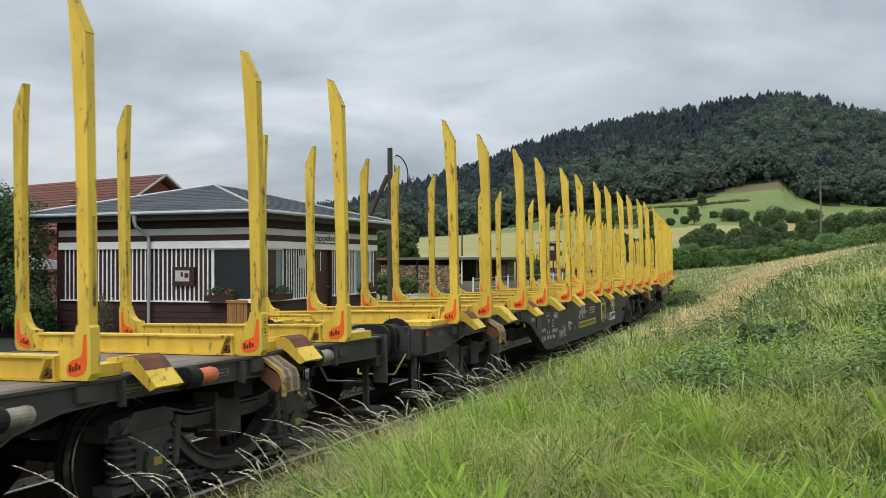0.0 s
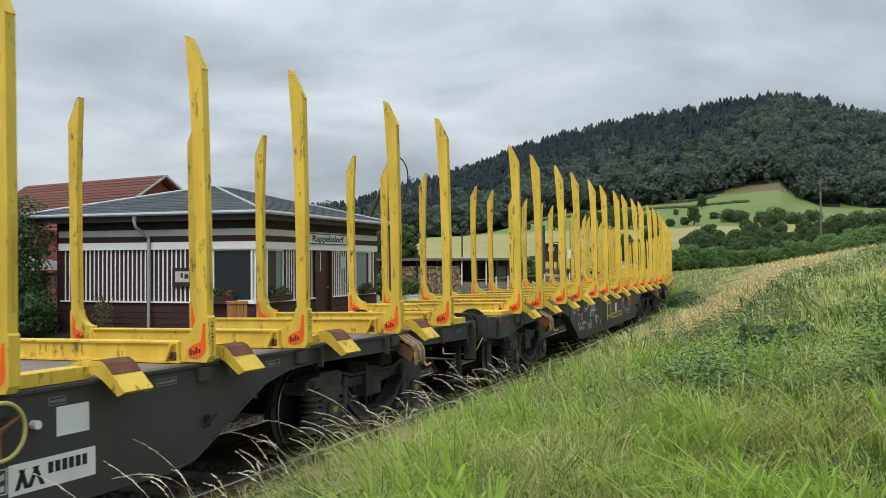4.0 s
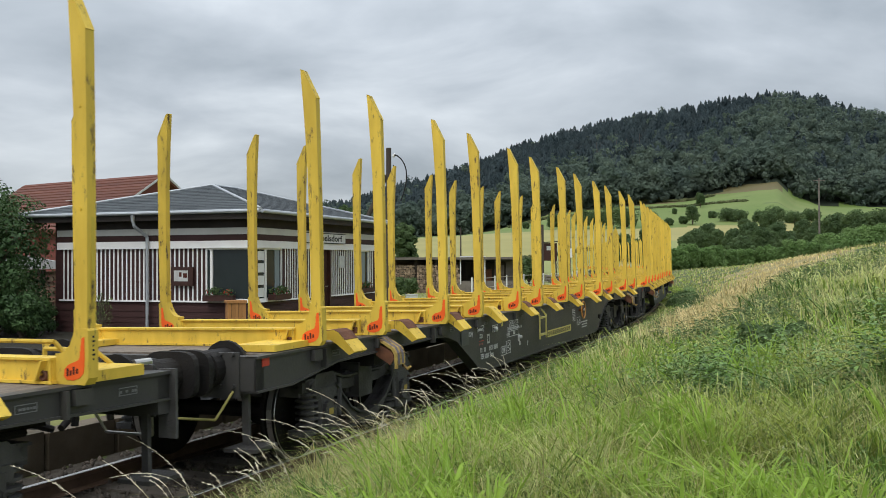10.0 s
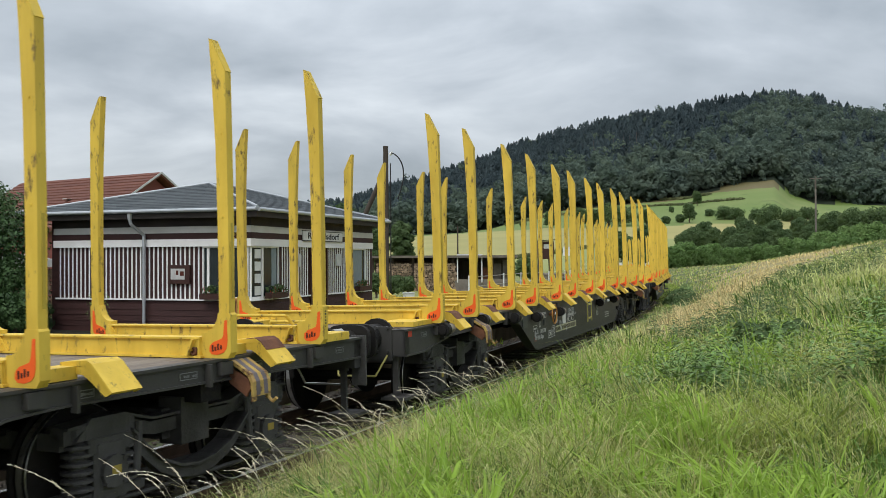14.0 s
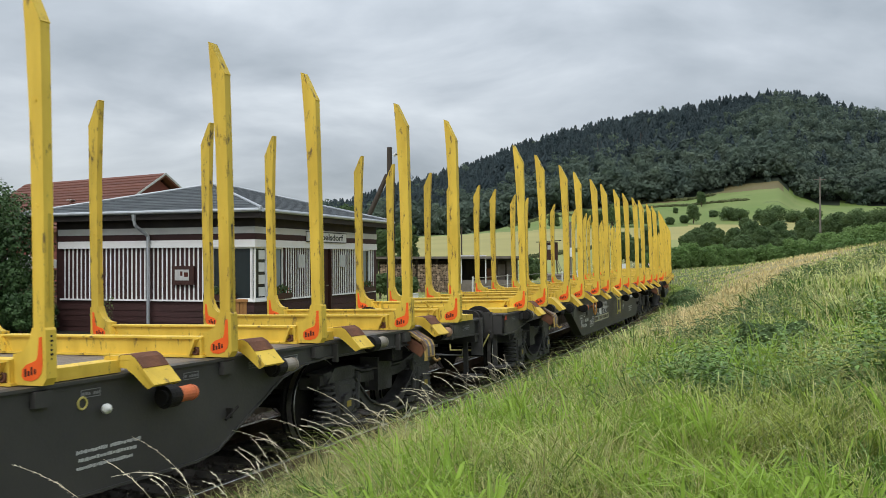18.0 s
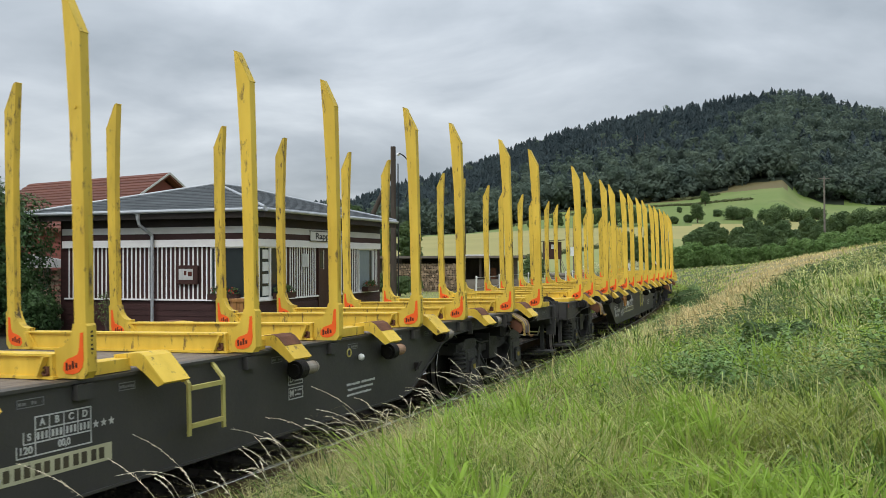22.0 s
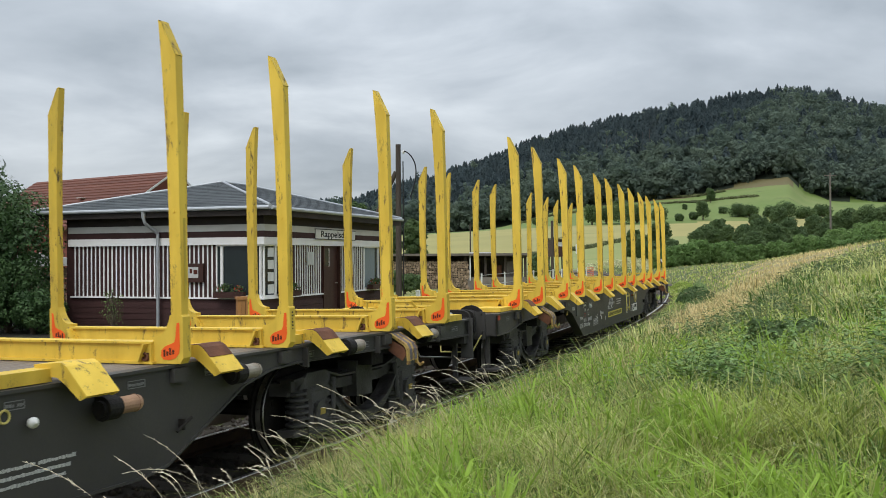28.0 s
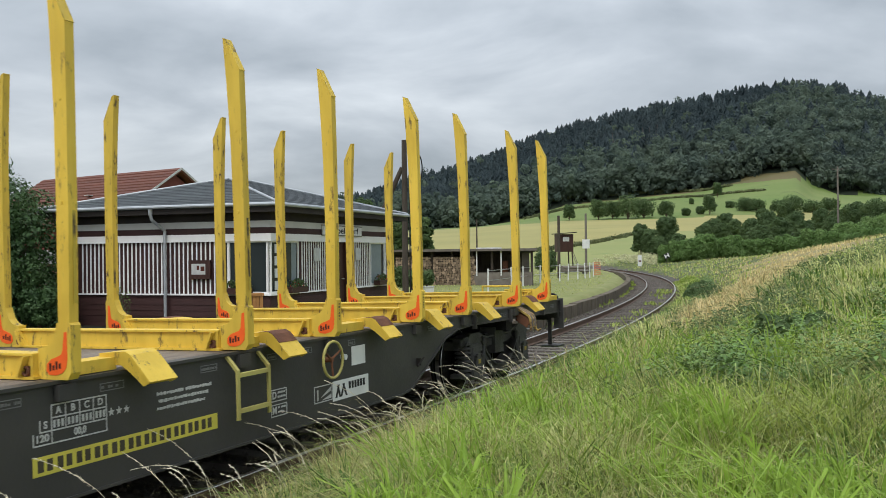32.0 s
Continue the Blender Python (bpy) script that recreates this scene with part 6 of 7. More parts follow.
def wood_shed():
    y = 47.0
    x0, x1 = spot(694, y), spot(941, y)
    z = gz((x0 + x1) / 2, y)
    top = height_at(820, 441, y) - z
    s = thing("firewood_shed", pose(x0, y, z), "long low open shed stacked with firewood", "shed")
    L = x1 - x0
    part("roof", Shape().prism([(-0.45, top - 0.02), (2.4, top - 0.18), (2.4, top - 0.26), (-0.45, top - 0.10)], -0.25, L + 0.2, "x"), FASCIA, s, "dark felt roof")
    part("roof_edge", Shape().box(-0.25, -0.47, top - 0.12, L + 0.2, -0.44, top + 0.0), GREYWOOD, s)
    part("back_wall", Shape().box(0, 2.2, -0.1, L, 2.26, top - 0.2), POLEWOOD, s)
    for i in range(8):
        x = L * i / 7
        part("post", Shape().box(x - 0.06, -0.06, -0.1, x + 0.06, 0.06, top - 0.08), POLEWOOD, s)
    # white door frame in the middle bay
    a, b = spot(842, y) - x0, spot(887, y) - x0
    part("white_frame", Shape().box(a, -0.30, 0.45, a + 0.06, -0.22, top).box(b - 0.06, -0.30, 0.45, b, -0.22, top).box(a, -0.30, top - 0.0, b, -0.22, top + 0.06), PANELWHITE, s)
    part("low_board", Shape().box(a - 0.1, -0.2, -0.1, L, -0.12, 0.62), GREYWOOD, s)
    for k, (c0, c1, r0) in enumerate(((890, 900, 455), (905, 922, 460), (925, 938, 452))):
        part("leaning_board", Shape().box(spot(c0, y) - x0, 0.4, 0, spot(c1, y) - x0, 0.5, 1.2 + 0.2 * k), GREYWOOD if k else RUST, s)
    rng = random.Random(4)
    log_m = [Shape().tube((0, -0.22, 0), (0, 0.5, 0), r, n=8).mesh("log", LOGEND) for r in (0.05, 0.06, 0.07, 0.08)]
    for lo, hi in ((700, 760), (766, 838)):
        xa, xb = spot(lo, y) - x0, spot(hi, y) - x0
        zz = 0.05
        while zz < top - 0.35:
            xx = xa
            while xx < xb:
                k = rng.randrange(4)
                r = (0.05, 0.06, 0.07, 0.08)[k]
                part("log", log_m[k], None, s, m=pose(xx + r, rng.uniform(-0.06, 0.06), zz + rng.uniform(-0.02, 0.02), rng.uniform(-2, 2), rng.uniform(0, 360), 0))
                xx += r * 2.05
            zz += 0.12


wood_shed()


def log_pile():
    y = 26.5
    x = spot(84, y)
    z = gz(x, y)
    s = thing("log_pile", pose(x, y, z, 0, 0, 18), "stack of cut logs under a pale sheet", "log pile")
    rng = random.Random(6)
    log_m = [Shape().tube((0, -0.25, 0), (0, 0.4, 0), r, n=8).mesh("log", LOGEND) for r in (0.06, 0.075, 0.09, 0.1)]
    zz = 0.08
    while zz < 1.35:
        xx = -1.0
        while xx < 0.75:
            k = rng.randrange(4)
            r = (0.06, 0.075, 0.09, 0.1)[k]
            part("log", log_m[k], None, s, m=pose(xx + r, rng.uniform(-0.05, 0.05), zz, 0, rng.uniform(0, 360), 0))
            xx += r * 2.05
        zz += 0.15
    part("cover", Shape().prism([(-1.15, 1.40), (0.9, 1.42), (0.85, 1.62), (0.0, 1.80), (-1.1, 1.66)], -0.45, 0.5, "y"), LETTER, s, "pale cover sheet")
    part("post", Shape().box(0.8, -0.3, 0, 0.88, -0.2, 1.5), GREYWOOD, s)


log_pile()


def red_house():
    # ridge from the gable end that faces the station, running away to the left
    gx, gy, ridge_z = -10.72, 38.0, 5.56
    yaw = math.degrees(math.atan2(4.7, -7.1))
    base = 0.3
    h = thing("red_house", pose(gx, gy, base, 0, 0, yaw), "house with a red tiled roof and red boarded walls", "house")
    # local x along the ridge, +y towards the front
    L, W, rise_, zr = 9.5, 3.6, 2.35, ridge_z - base
    ze = zr - rise_
    body = Shape().prism([(-W + 0.35, 0), (W - 0.35, 0), (W - 0.35, ze - 0.02), (0, zr - 0.28), (-W + 0.35, ze - 0.02)], 0.35, L - 0.2, "x")
    part("walls", body, REDWALL, h)
    for sgn in (-1, 1):
        slab = part("roof_slope", Shape().add([(0, 0, zr), (L, 0, zr), (L, sgn * W, ze), (0, sgn * W, ze), (0, 0, zr - 0.14), (L, 0, zr - 0.14), (L, sgn * W, ze - 0.14), (0, sgn * W, ze - 0.14)],
                    [(0, 1, 2, 3), (4, 5, 6, 7), (0, 1, 5, 4), (1, 2, 6, 5), (2, 3, 7, 6), (3, 0, 4, 7)]), REDTILE, h, "red tiled roof slope")
        n = 17
        for i in range(n):
            k0, k1 = i / n, (i + 1) / n
            part("tile_course", Shape().add([(0, sgn * W * k0, zr - rise_ * k0 + 0.012), (L, sgn * W * k0, zr - rise_ * k0 + 0.012), (L, sgn * W * k1, zr - rise_ * k1 + 0.05), (0, sgn * W * k1, zr - rise_ * k1 + 0.05), (0, sgn * W * k1, zr - rise_ * k1), (L, sgn * W * k1, zr - rise_ * k1)], [(0, 1, 2, 3), (3, 2, 5, 4), (0, 3, 4), (1, 5, 2)]), REDTILE, slab)
        part("verge_board", Shape().add([(-0.03, 0, zr + 0.03), (-0.03, sgn * W, ze + 0.03), (-0.03, sgn * W, ze - 0.06), (-0.03, 0, zr - 0.06), (0.0, 0, zr + 0.03), (0.0, sgn * W, ze + 0.03), (0.0, sgn * W, ze - 0.06), (0.0, 0, zr - 0.06)],
             [(0, 1, 2, 3), (4, 5, 6, 7), (0, 1, 5, 4), (1, 2, 6, 5), (2, 3, 7, 6), (3, 0, 4, 7)]), LETTER, h)
    zb = 0.2
    while zb < ze - 0.1:
        for sgn in (-1, 1):
            part("board", Shape().box(0.35, sgn * (W - 0.35) - 0.015, zb, L - 0.2, sgn * (W - 0.35) + 0.015, zb + 0.15), REDWALL, h)
        zb += 0.17
    part("vent", Shape().box(3.5, W * 0.45, zr - rise_ * 0.45 + 0.02, 3.8, W * 0.45 + 0.3, zr - rise_ * 0.45 + 0.0), PANELWHITE, h)


red_house()


# ---------------------------------------------------------------- trees and bushes
def tree(name, x, y, h, r, mat, seed, label, category="tree", group="", leaf=0.3, count=900, trunk=0.25, lobes=9, foot=None):
    rng = np.random.default_rng(seed)
    z = gz(x, y) if foot is None else foot
    t = thing(name, pose(x, y, z), label, category, group)
    clear = h * trunk
    sh = Shape().tube((0, 0, -0.3), (0, 0, clear), r * 0.09 + 0.03, r * 0.06 + 0.02, 8).tube((0, 0, clear), (r * 0.1, 0, h * 0.75), r * 0.06 + 0.02, 0.02, 6)
    cs, rs = [], []
    for k in range(lobes):
        a = k * 2.399 + rng.uniform(0, 0.6)
        zz = clear + (h - clear) * (0.18 + 0.68 * (k + 0.5) / lobes)
        spread = math.sqrt(max(1 - ((zz - clear) / (h - clear) - 0.42) ** 2 * 2.2, 0.08))
        d = r * 0.58 * spread * rng.uniform(0.6, 1.15)
        c = (d * math.cos(a), d * math.sin(a), zz)
        cs.append(c)
        rs.append(r * rng.uniform(0.34, 0.55) * (0.6 + 0.4 * spread))
        sh.tube((0, 0, max(clear * 0.7, zz - r * 0.7)), c, r * 0.025 + 0.012, 0.01, 5)
    part("trunk", sh, BARK, t)
    ob = leaf_object("crown", cs, rs, count, leaf, seed, mat, t, 0.85)
    return t


tree("shrub", -10.35, 21.3, 3.55, 1.75, SHRUBLEAF, 1, "large dark green shrub beside the station", "shrub", leaf=0.05, count=24000, trunk=0.03, lobes=26)
for col_, yb_, h_, r_, sd_ in ((28, 20.4, 1.55, 0.85, 201), (72, 20.1, 1.0, 0.55, 202), (-30, 19.9, 1.7, 0.9, 203), (98, 21.2, 0.8, 0.45, 204)):
    tree("bush", (col_ - 784) / FOC * yb_, yb_, h_, r_, SHRUBLEAF, sd_, "dense low dark green bush beside the station", "bush", "bushes beside the station", 0.042, 5200, 0.03, 14)
tree("shrub", -12.0, 22.6, 4.6, 1.9, SHRUBLEAF, 2, "tall dark green shrub behind another", "shrub", leaf=0.07, count=11000, trunk=0.06, lobes=20)
tree("sapling", *[(ST @ Vector((-0.55, on_left(240), 0)))[i] for i in (0, 1)], 1.05, 0.28, HERB, 3, "slender wispy green weed growing by the wall", "weed", leaf=0.02, count=420, trunk=0.05, lobes=16)
TREES = [  # column, distance, top row, radius in columns, leaf size, leaves, kind
    (745, 58, 372, 26, 0.16, 3200), (700, 64, 385, 22, 0.16, 2200), (640, 70, 335, 22, 0.2, 1800), (610, 75, 345, 14, 0.2, 1000), (660, 72, 352, 16, 0.2, 1200),
    (965, 66, 442, 22, 0.13, 2600), (790, 50.5, 470, 20, 0.1, 1800), (755, 44, 486, 16, 0.08, 1500), (728, 41, 478, 18, 0.08, 1800), (700, 39, 470, 16, 0.08, 1500),
    (1134, 118, 391, 16, 0.22, 3600), (1150, 116, 402, 15, 0.22, 2600), (1180, 120, 379, 22, 0.22, 5200), (1165, 112, 418, 16, 0.2, 2400), (1202, 113, 412, 16, 0.2, 2600)]
for n, (col, y, row, rc, leaf, cnt) in enumerate(TREES):
    x = spot(col, y)
    z = gz(x, y)
    h = height_at(col, row, y) - z
    tree("tree" if h > 3 else "bush", x, y, max(h, 0.8), rc / FOC * y, BUSHLEAF, 20 + n, "leafy green tree by the field" if h > 3 else "rounded green bush beside the shed", "tree" if h > 3 else "bush", "trees by the line", leaf, cnt, 0.12, 20)
# hedge and scrub above the bank
HEDGE = [  # column, distance, top row, radius in columns
    (1284, 205, 376, 17), (1300, 200, 388, 12), (1262, 185, 388, 20), (1247, 180, 396, 16), (1278, 182, 394, 18), (1328, 165, 386, 20), (1358, 170, 372, 22), (1382, 160, 384, 24), (1393, 230, 353, 20),
    (1410, 165, 372, 20), (1424, 150, 388, 22), (1345, 150, 398, 24), (1452, 190, 366, 16), (1470, 160, 378, 16), (1512, 185, 354, 26), (1548, 180, 350, 30), (1590, 180, 346, 34), (1480, 200, 368, 14)]
for n, (col, y, row, rc) in enumerate(HEDGE):
    x = spot(col, y)
    z = gz(x, y) - 0.5
    h = max(height_at(col, row, y) - z, 1.5)
    tree("hedge_bush", x, y, h, rc / FOC * y, BUSHLEAF, 60 + n, "dense dark green hedge bush above the bank", "bush", "hedge above the bank", 0.26, 6500, 0.05, 22, z)
BRAMBLES = [(1180, 104, 432, 16), (1202, 103, 425, 20), (1228, 104, 421, 22), (1250, 106, 414, 20), (1276, 108, 420, 22), (1300, 112, 414, 18), (1322, 114, 424, 16), (1350, 118, 422, 18), (1384, 118, 416, 20), (1412, 114, 418, 20),
            (1440, 112, 404, 22), (1468, 108, 408, 24), (1492, 112, 390, 24), (1520, 104, 394, 26), (1548, 106, 378, 26), (1585, 100, 374, 34), (1505, 96, 412, 22), (1545, 92, 404, 24)]
for n, (col, y, row, rc) in enumerate(BRAMBLES):
    x = spot(col, y)
    z = gz(x, y) - 0.4
    h = max(height_at(col, row, y) - z, 1.2)
    tree("bramble_bush", x, y, h, rc / FOC * y * 1.1, BRAMBLE, 160 + n, "bright green bramble thicket along the top of the bank", "bush", "brambles above the bank", 0.17, 6000, 0.03, 24, z)


def field_margin(name, pts, wide, tall, count, size, seed, label):
    """A strip of rough weeds along a line between two fields."""
    rng = np.random.default_rng(seed)
    p = np.array(pts, float)
    k = np.linspace(0, len(p) - 1, 90)
    x, y = np.interp(k, np.arange(len(p)), p[:, 0]), np.interp(k, np.arange(len(p)), p[:, 1])
    x, y = x + rng.normal(0, wide * 0.3, 90), y + rng.normal(0, wide * 0.3, 90)
    c = np.stack([x, y, ground_z(x, y) + tall * 0.2], -1)
    v, f = leaf_cloud(c, rng.uniform(0.6, 1.2, 90) * wide, count, size, seed, tall / wide * 0.6)
    tagged(new(name, big_mesh(name, v, f, 4, MARGIN)), label, "weeds", kind="stuff")


field_margin("field_margin", [(14, 150), (21.7, 164), (30.8, 183), (44.8, 218), (58, 236)], 1.3, 0.8, 5000, 0.28, 301, "dark weedy margin between two grain fields")
field_margin("field_margin", [(60, 640), (84, 634), (125, 626), (160, 625), (182, 588)], 4.0, 2.2, 5000, 0.9, 302, "rough dark margin across the far meadow")
field_margin("field_margin", [(50, 530), (74, 533), (140, 551), (172, 500)], 3.2, 1.6, 5000, 0.8, 303, "rough dark margin across the far meadow")
# single trees on the far meadow
MEADOW = [(1271, 505, 321, 9), (1008, 388, 360, 11), (1060, 386, 352, 17), (1085, 392, 356, 18), (1112, 386, 346, 26), (1140, 390, 352, 22), (1180, 388, 356, 16), (1215, 392, 370, 9), (1240, 396, 366, 9), (1257, 392, 344, 13),
          (1293, 420, 358, 8), (1320, 400, 352, 18), (1340, 396, 354, 16), (1380, 392, 356, 18), (1405, 390, 348, 20), (1440, 385, 358, 22), (1350, 340, 372, 12), (1225, 470, 357, 5), (960, 420, 384, 7), (1470, 400, 352, 18)]
for n, (col, y, row, rc) in enumerate(MEADOW):
    x = spot(col, y)
    z = gz(x, y)
    h = max(height_at(col, row, y) - z, 3.0)
    tree("meadow_tree", x, y, h, rc / FOC * y, BUSHLEAF, 90 + n, "rounded tree standing on the far meadow", "tree", "meadow trees", 0.36, 2600, 0.08, 18)


x_, y_ = 3.75, 10.3
tree("dock_plant", x_, y_, 0.55, 0.34, BUSHLEAF, 7, "dark green leafy weed clump on the bank", "weed", leaf=0.05, count=900, trunk=0.1, lobes=10)
x_, y_ = 4.35, 10.9
tree("dock_plant", x_, y_, 0.42, 0.40, BUSHLEAF, 8, "low dark leafy weed on the bank", "weed", leaf=0.05, count=800, trunk=0.1, lobes=9)
for n_, (u_, s_) in enumerate(((2.0, 24), (2.1, 26.5), (2.0, 29), (2.3, 22))):
    q_ = at_track(s_, u_)
    tree("weed_clump", q_[0], q_[1], 0.36, 0.60, BUSHLEAF, 130 + n_, "green weed clump beside the rails", "weed", "weeds by the rails", 0.06, 1100, 0.1, 12)
for col_, yb_ in ((757, 33.0),):
    xb_ = spot(col_, yb_)
    bin_ = thing("white_bin", pose(xb_, yb_, gz(xb_, yb_), 0, 0, 20), "small white box standing on the grass", "bin", "white boxes")
    part("body", Shape().box(-0.17, -0.15, 0.05, 0.17, 0.15, 0.46, 0.02), PANELWHITE, bin_)
    part("lid", Shape().box(-0.19, -0.17, 0.46, 0.19, 0.17, 0.50, 0.02), LETTER, bin_)
    part("foot", Shape().box(-0.1, -0.1, -0.05, 0.1, 0.1, 0.05), GREYWOOD, bin_)


def lookout():
    y = 85.0
    x = spot(998, y)
    z = gz(x, y)
    b, t = height_at(998, 446, y) - z, height_at(998, 415, y) - z
    s = thing("lookout_hut", pose(x, y, z, 0, 0, 12), "small brown wooden lookout hut on legs", "hut")
    part("cabin", Shape().box(-0.7, -0.6, b, 0.7, 0.6, t), DOORWOOD, s)
    part("opening", Shape().box(-0.3, -0.615, b + 0.95, 0.3, -0.6, b + 1.35), LETTER, s)
    part("roof", Shape().prism([(-0.9, t), (0.95, t + 0.12), (0.95, t + 0.2), (-0.9, t + 0.08)], -0.85, 0.85, "y"), FASCIA, s)
    for a in (-0.6, 0.6):
        for c in (-0.5, 0.5):
            part("leg", Shape().tube((a * 1.15, c * 1.15, -0.2), (a, c, b), 0.06, n=6), POLEWOOD, s)
    part("ladder", Shape().tube((0.7, -0.5, b), (1.3, -0.9, -0.1), 0.03, n=5).tube((0.7, -0.1, b), (1.3, -0.5, -0.1), 0.03, n=5), GREYWOOD, s)


lookout()


def sign_boards():
    y = 95.0
    x = spot(1132, y)
    s = thing("line_marker", pose(x, y, gz(x, y)), "white line-side marker with a dark bar", "marker")
    part("plate", Shape().box(-0.2, -0.03, 0.3, 0.2, 0.03, height_at(1132, 452, y) - gz(x, y)), PANELWHITE, s)
    part("bar", Shape().box(-0.12, -0.036, 0.75, 0.12, -0.03, 0.9), INK, s)
    y = 98.0
    x = spot(1180, y)
    s = thing("track_sign", pose(x, y, gz(x, y)), "leaning black and white track sign", "sign")
    zt = height_at(1180, 453, y) - gz(x, y)
    part("post", Shape().tube((0, 0.04, -0.1), (0, 0.04, zt), 0.035, n=6), POLEWOOD, s)
    plate = part("plate", Shape().box(-0.33, -0.02, -0.25, 0.33, 0.02, 0.25), CABLE, s, m=pose(0, 0, zt, 0, -25, 0))
    part("white_bars", Shape().box(-0.24, -0.026, -0.2, -0.12, -0.02, 0.2).box(0.12, -0.026, -0.2, 0.24, -0.02, 0.2).box(-0.12, -0.026, -0.05, 0.12, -0.02, 0.05), PANELWHITE, plate)
    y = 64.0
    x = spot(1056, y)
    s = thing("safety_net", pose(x, y, gz(x, y), 0, 0, 10), "short length of orange plastic safety net", "net")
    n = Shape()
    for k in range(7):
        n.box(-0.25 + k * 0.08, -0.006, 0.1, -0.235 + k * 0.08, 0.006, 1.0)
        n.box(-0.26, -0.005, 0.12 + k * 0.14, 0.25, 0.005, 0.14 + k * 0.14)
    part("mesh", n, NETRED, s)
    y = 72.0
    x = spot(1020, y)
    s = thing("timber_stack", pose(x, y, gz(x, y), 0, 0, 8), "low stack of long timber by the platform", "timber stack")
    for k in range(6):
        part("timber", Shape().tube((-1.1, 0.22 * (k % 3), 0.25 + 0.24 * (k // 3)), (1.1, 0.22 * (k % 3), 0.25 + 0.24 * (k // 3)), 0.13, n=9), GREYWOOD, s)
    part("bearer", Shape().box(-0.8, -0.2, 0, -0.65, 0.7, 0.13).box(0.65, -0.2, 0, 0.8, 0.7, 0.13), GREYWOOD, s)


sign_boards()


# ---------------------------------------------------------------- grass and herbs
def blades(name, x, y, h, w, seed, mat, label, lean=0.35, wind=(-0.1, 0.0), curl=0.5, dirs=None):
    """Bent grass blades of three joints, all in one mesh."""
    rng = np.random.default_rng(seed)
    n = len(x)
    z = ground_z(x, y) - 0.02
    a = rng.uniform(0, 2 * np.pi, n)
    side = np.stack([np.cos(a), np.sin(a), np.zeros(n)], -1) * (w / 2)[:, None]
    l = np.stack([rng.normal(0, lean, n) + wind[0], rng.normal(0, lean, n) + wind[1], np.zeros(n)], -1)
    if dirs is not None:
        l[:, :2] += dirs
    b = np.stack([x, y, z], -1)
    up = np.array([0, 0, 1.0])
    droop = curl * rng.uniform(0.3, 1.5, n) * np.minimum(np.hypot(l[:, 0], l[:, 1]) * 1.6, 1.2)
    m1 = b + (l * 0.22 + up * 0.5) * h[:, None]
    m2 = b + l * (0.6 * h)[:, None] + up * ((0.85 - 0.10 * droop) * h)[:, None]
    tip = b + l * ((1.0 + 0.3 * droop) * h)[:, None] + up * ((1.0 - 0.42 * droop) * h)[:, None]
    if h.mean() < 0.13 or y.mean() > 9:
        v = np.stack([b - side, b + side, m2 - side * 0.8, m2 + side * 0.8, tip], 1).reshape(-1, 3)
        k = np.arange(n)[:, None] * 5
        f = np.concatenate([k + np.array([[0, 1, 3]]), k + np.array([[0, 3, 2]]), k + np.array([[2, 3, 4]])], 1)
        return tagged(new(name, big_mesh(name, v, f.ravel(), 3, mat)), label, "grass", kind="stuff")
    v = np.stack([b - side, b + side, m1 - side * 0.9, m1 + side * 0.9, m2 - side * 0.6, m2 + side * 0.6, tip], 1).reshape(-1, 3)
    k = np.arange(n)[:, None] * 7
    f = np.concatenate([k + np.array([[0, 1, 3]]), k + np.array([[0, 3, 2]]), k + np.array([[2, 3, 5]]), k + np.array([[2, 5, 4]]), k + np.array([[4, 5, 6]])], 1)
    return tagged(new(name, big_mesh(name, v, f.ravel(), 3, mat)), label, "grass", kind="stuff")


def tussocks(name, cx, cy, ch, per, spread, w, seed, mat, label, splay=0.45, curl=0.7):
    """Grass in clumps: the blades of a clump lean out from its middle."""
    rng = np.random.default_rng(seed)
    k = len(cx)
    i = np.repeat(np.arange(k), per)
    o = rng.normal(0, 1, (len(i), 2))
    bias = rng.normal(0, 0.36, (k, 2)) + np.array([-0.14, -0.05])
    sp = (spread * rng.uniform(0.6, 1.5, k))[i, None]
    d = o * splay * 0.6 + bias[i]
    blades(name, cx[i] + o[:, 0] * sp[:, 0], cy[i] + o[:, 1] * sp[:, 0], ch[i] * rng.uniform(0.45, 1.12, len(i)), w[i] * rng.uniform(0.6, 1.4, len(i)), seed + 1, mat, label, 0.16, (0, 0), curl, d)


def scatter(n, lo, hi, seed, col0=250, col1=1680):
    rng = np.random.default_rng(seed)
    y = np.exp(rng.uniform(math.log(lo), math.log(hi), n))
    x = (rng.uniform(col0, col1, n) - 784) / FOC * y
    s, u = track_coords(x, y)
    return x, y, s, u, rng


def patchy(x, y, k, off):
    return 0.5 + 0.5 * np.sin(x * k + 1.7 * np.sin(y * k * 0.7 + off)) * np.cos(y * k * 0.8 + 1.3 * np.sin(x * k * 0.6 + off))


def leafy(x, y, s, u):
    """Share of nettles and broad herbs on the bank."""
    n = value_field(x, y, 1.1, 61)
    core = smooth(-4.2, -2.6, s) * (1 - smooth(3.0, 8.0, s)) * smooth(3.6, 4.7, u + 0.8 * (n - 0.5))
    return np.clip(core * (0.35 + 1.3 * n), 0, 1)


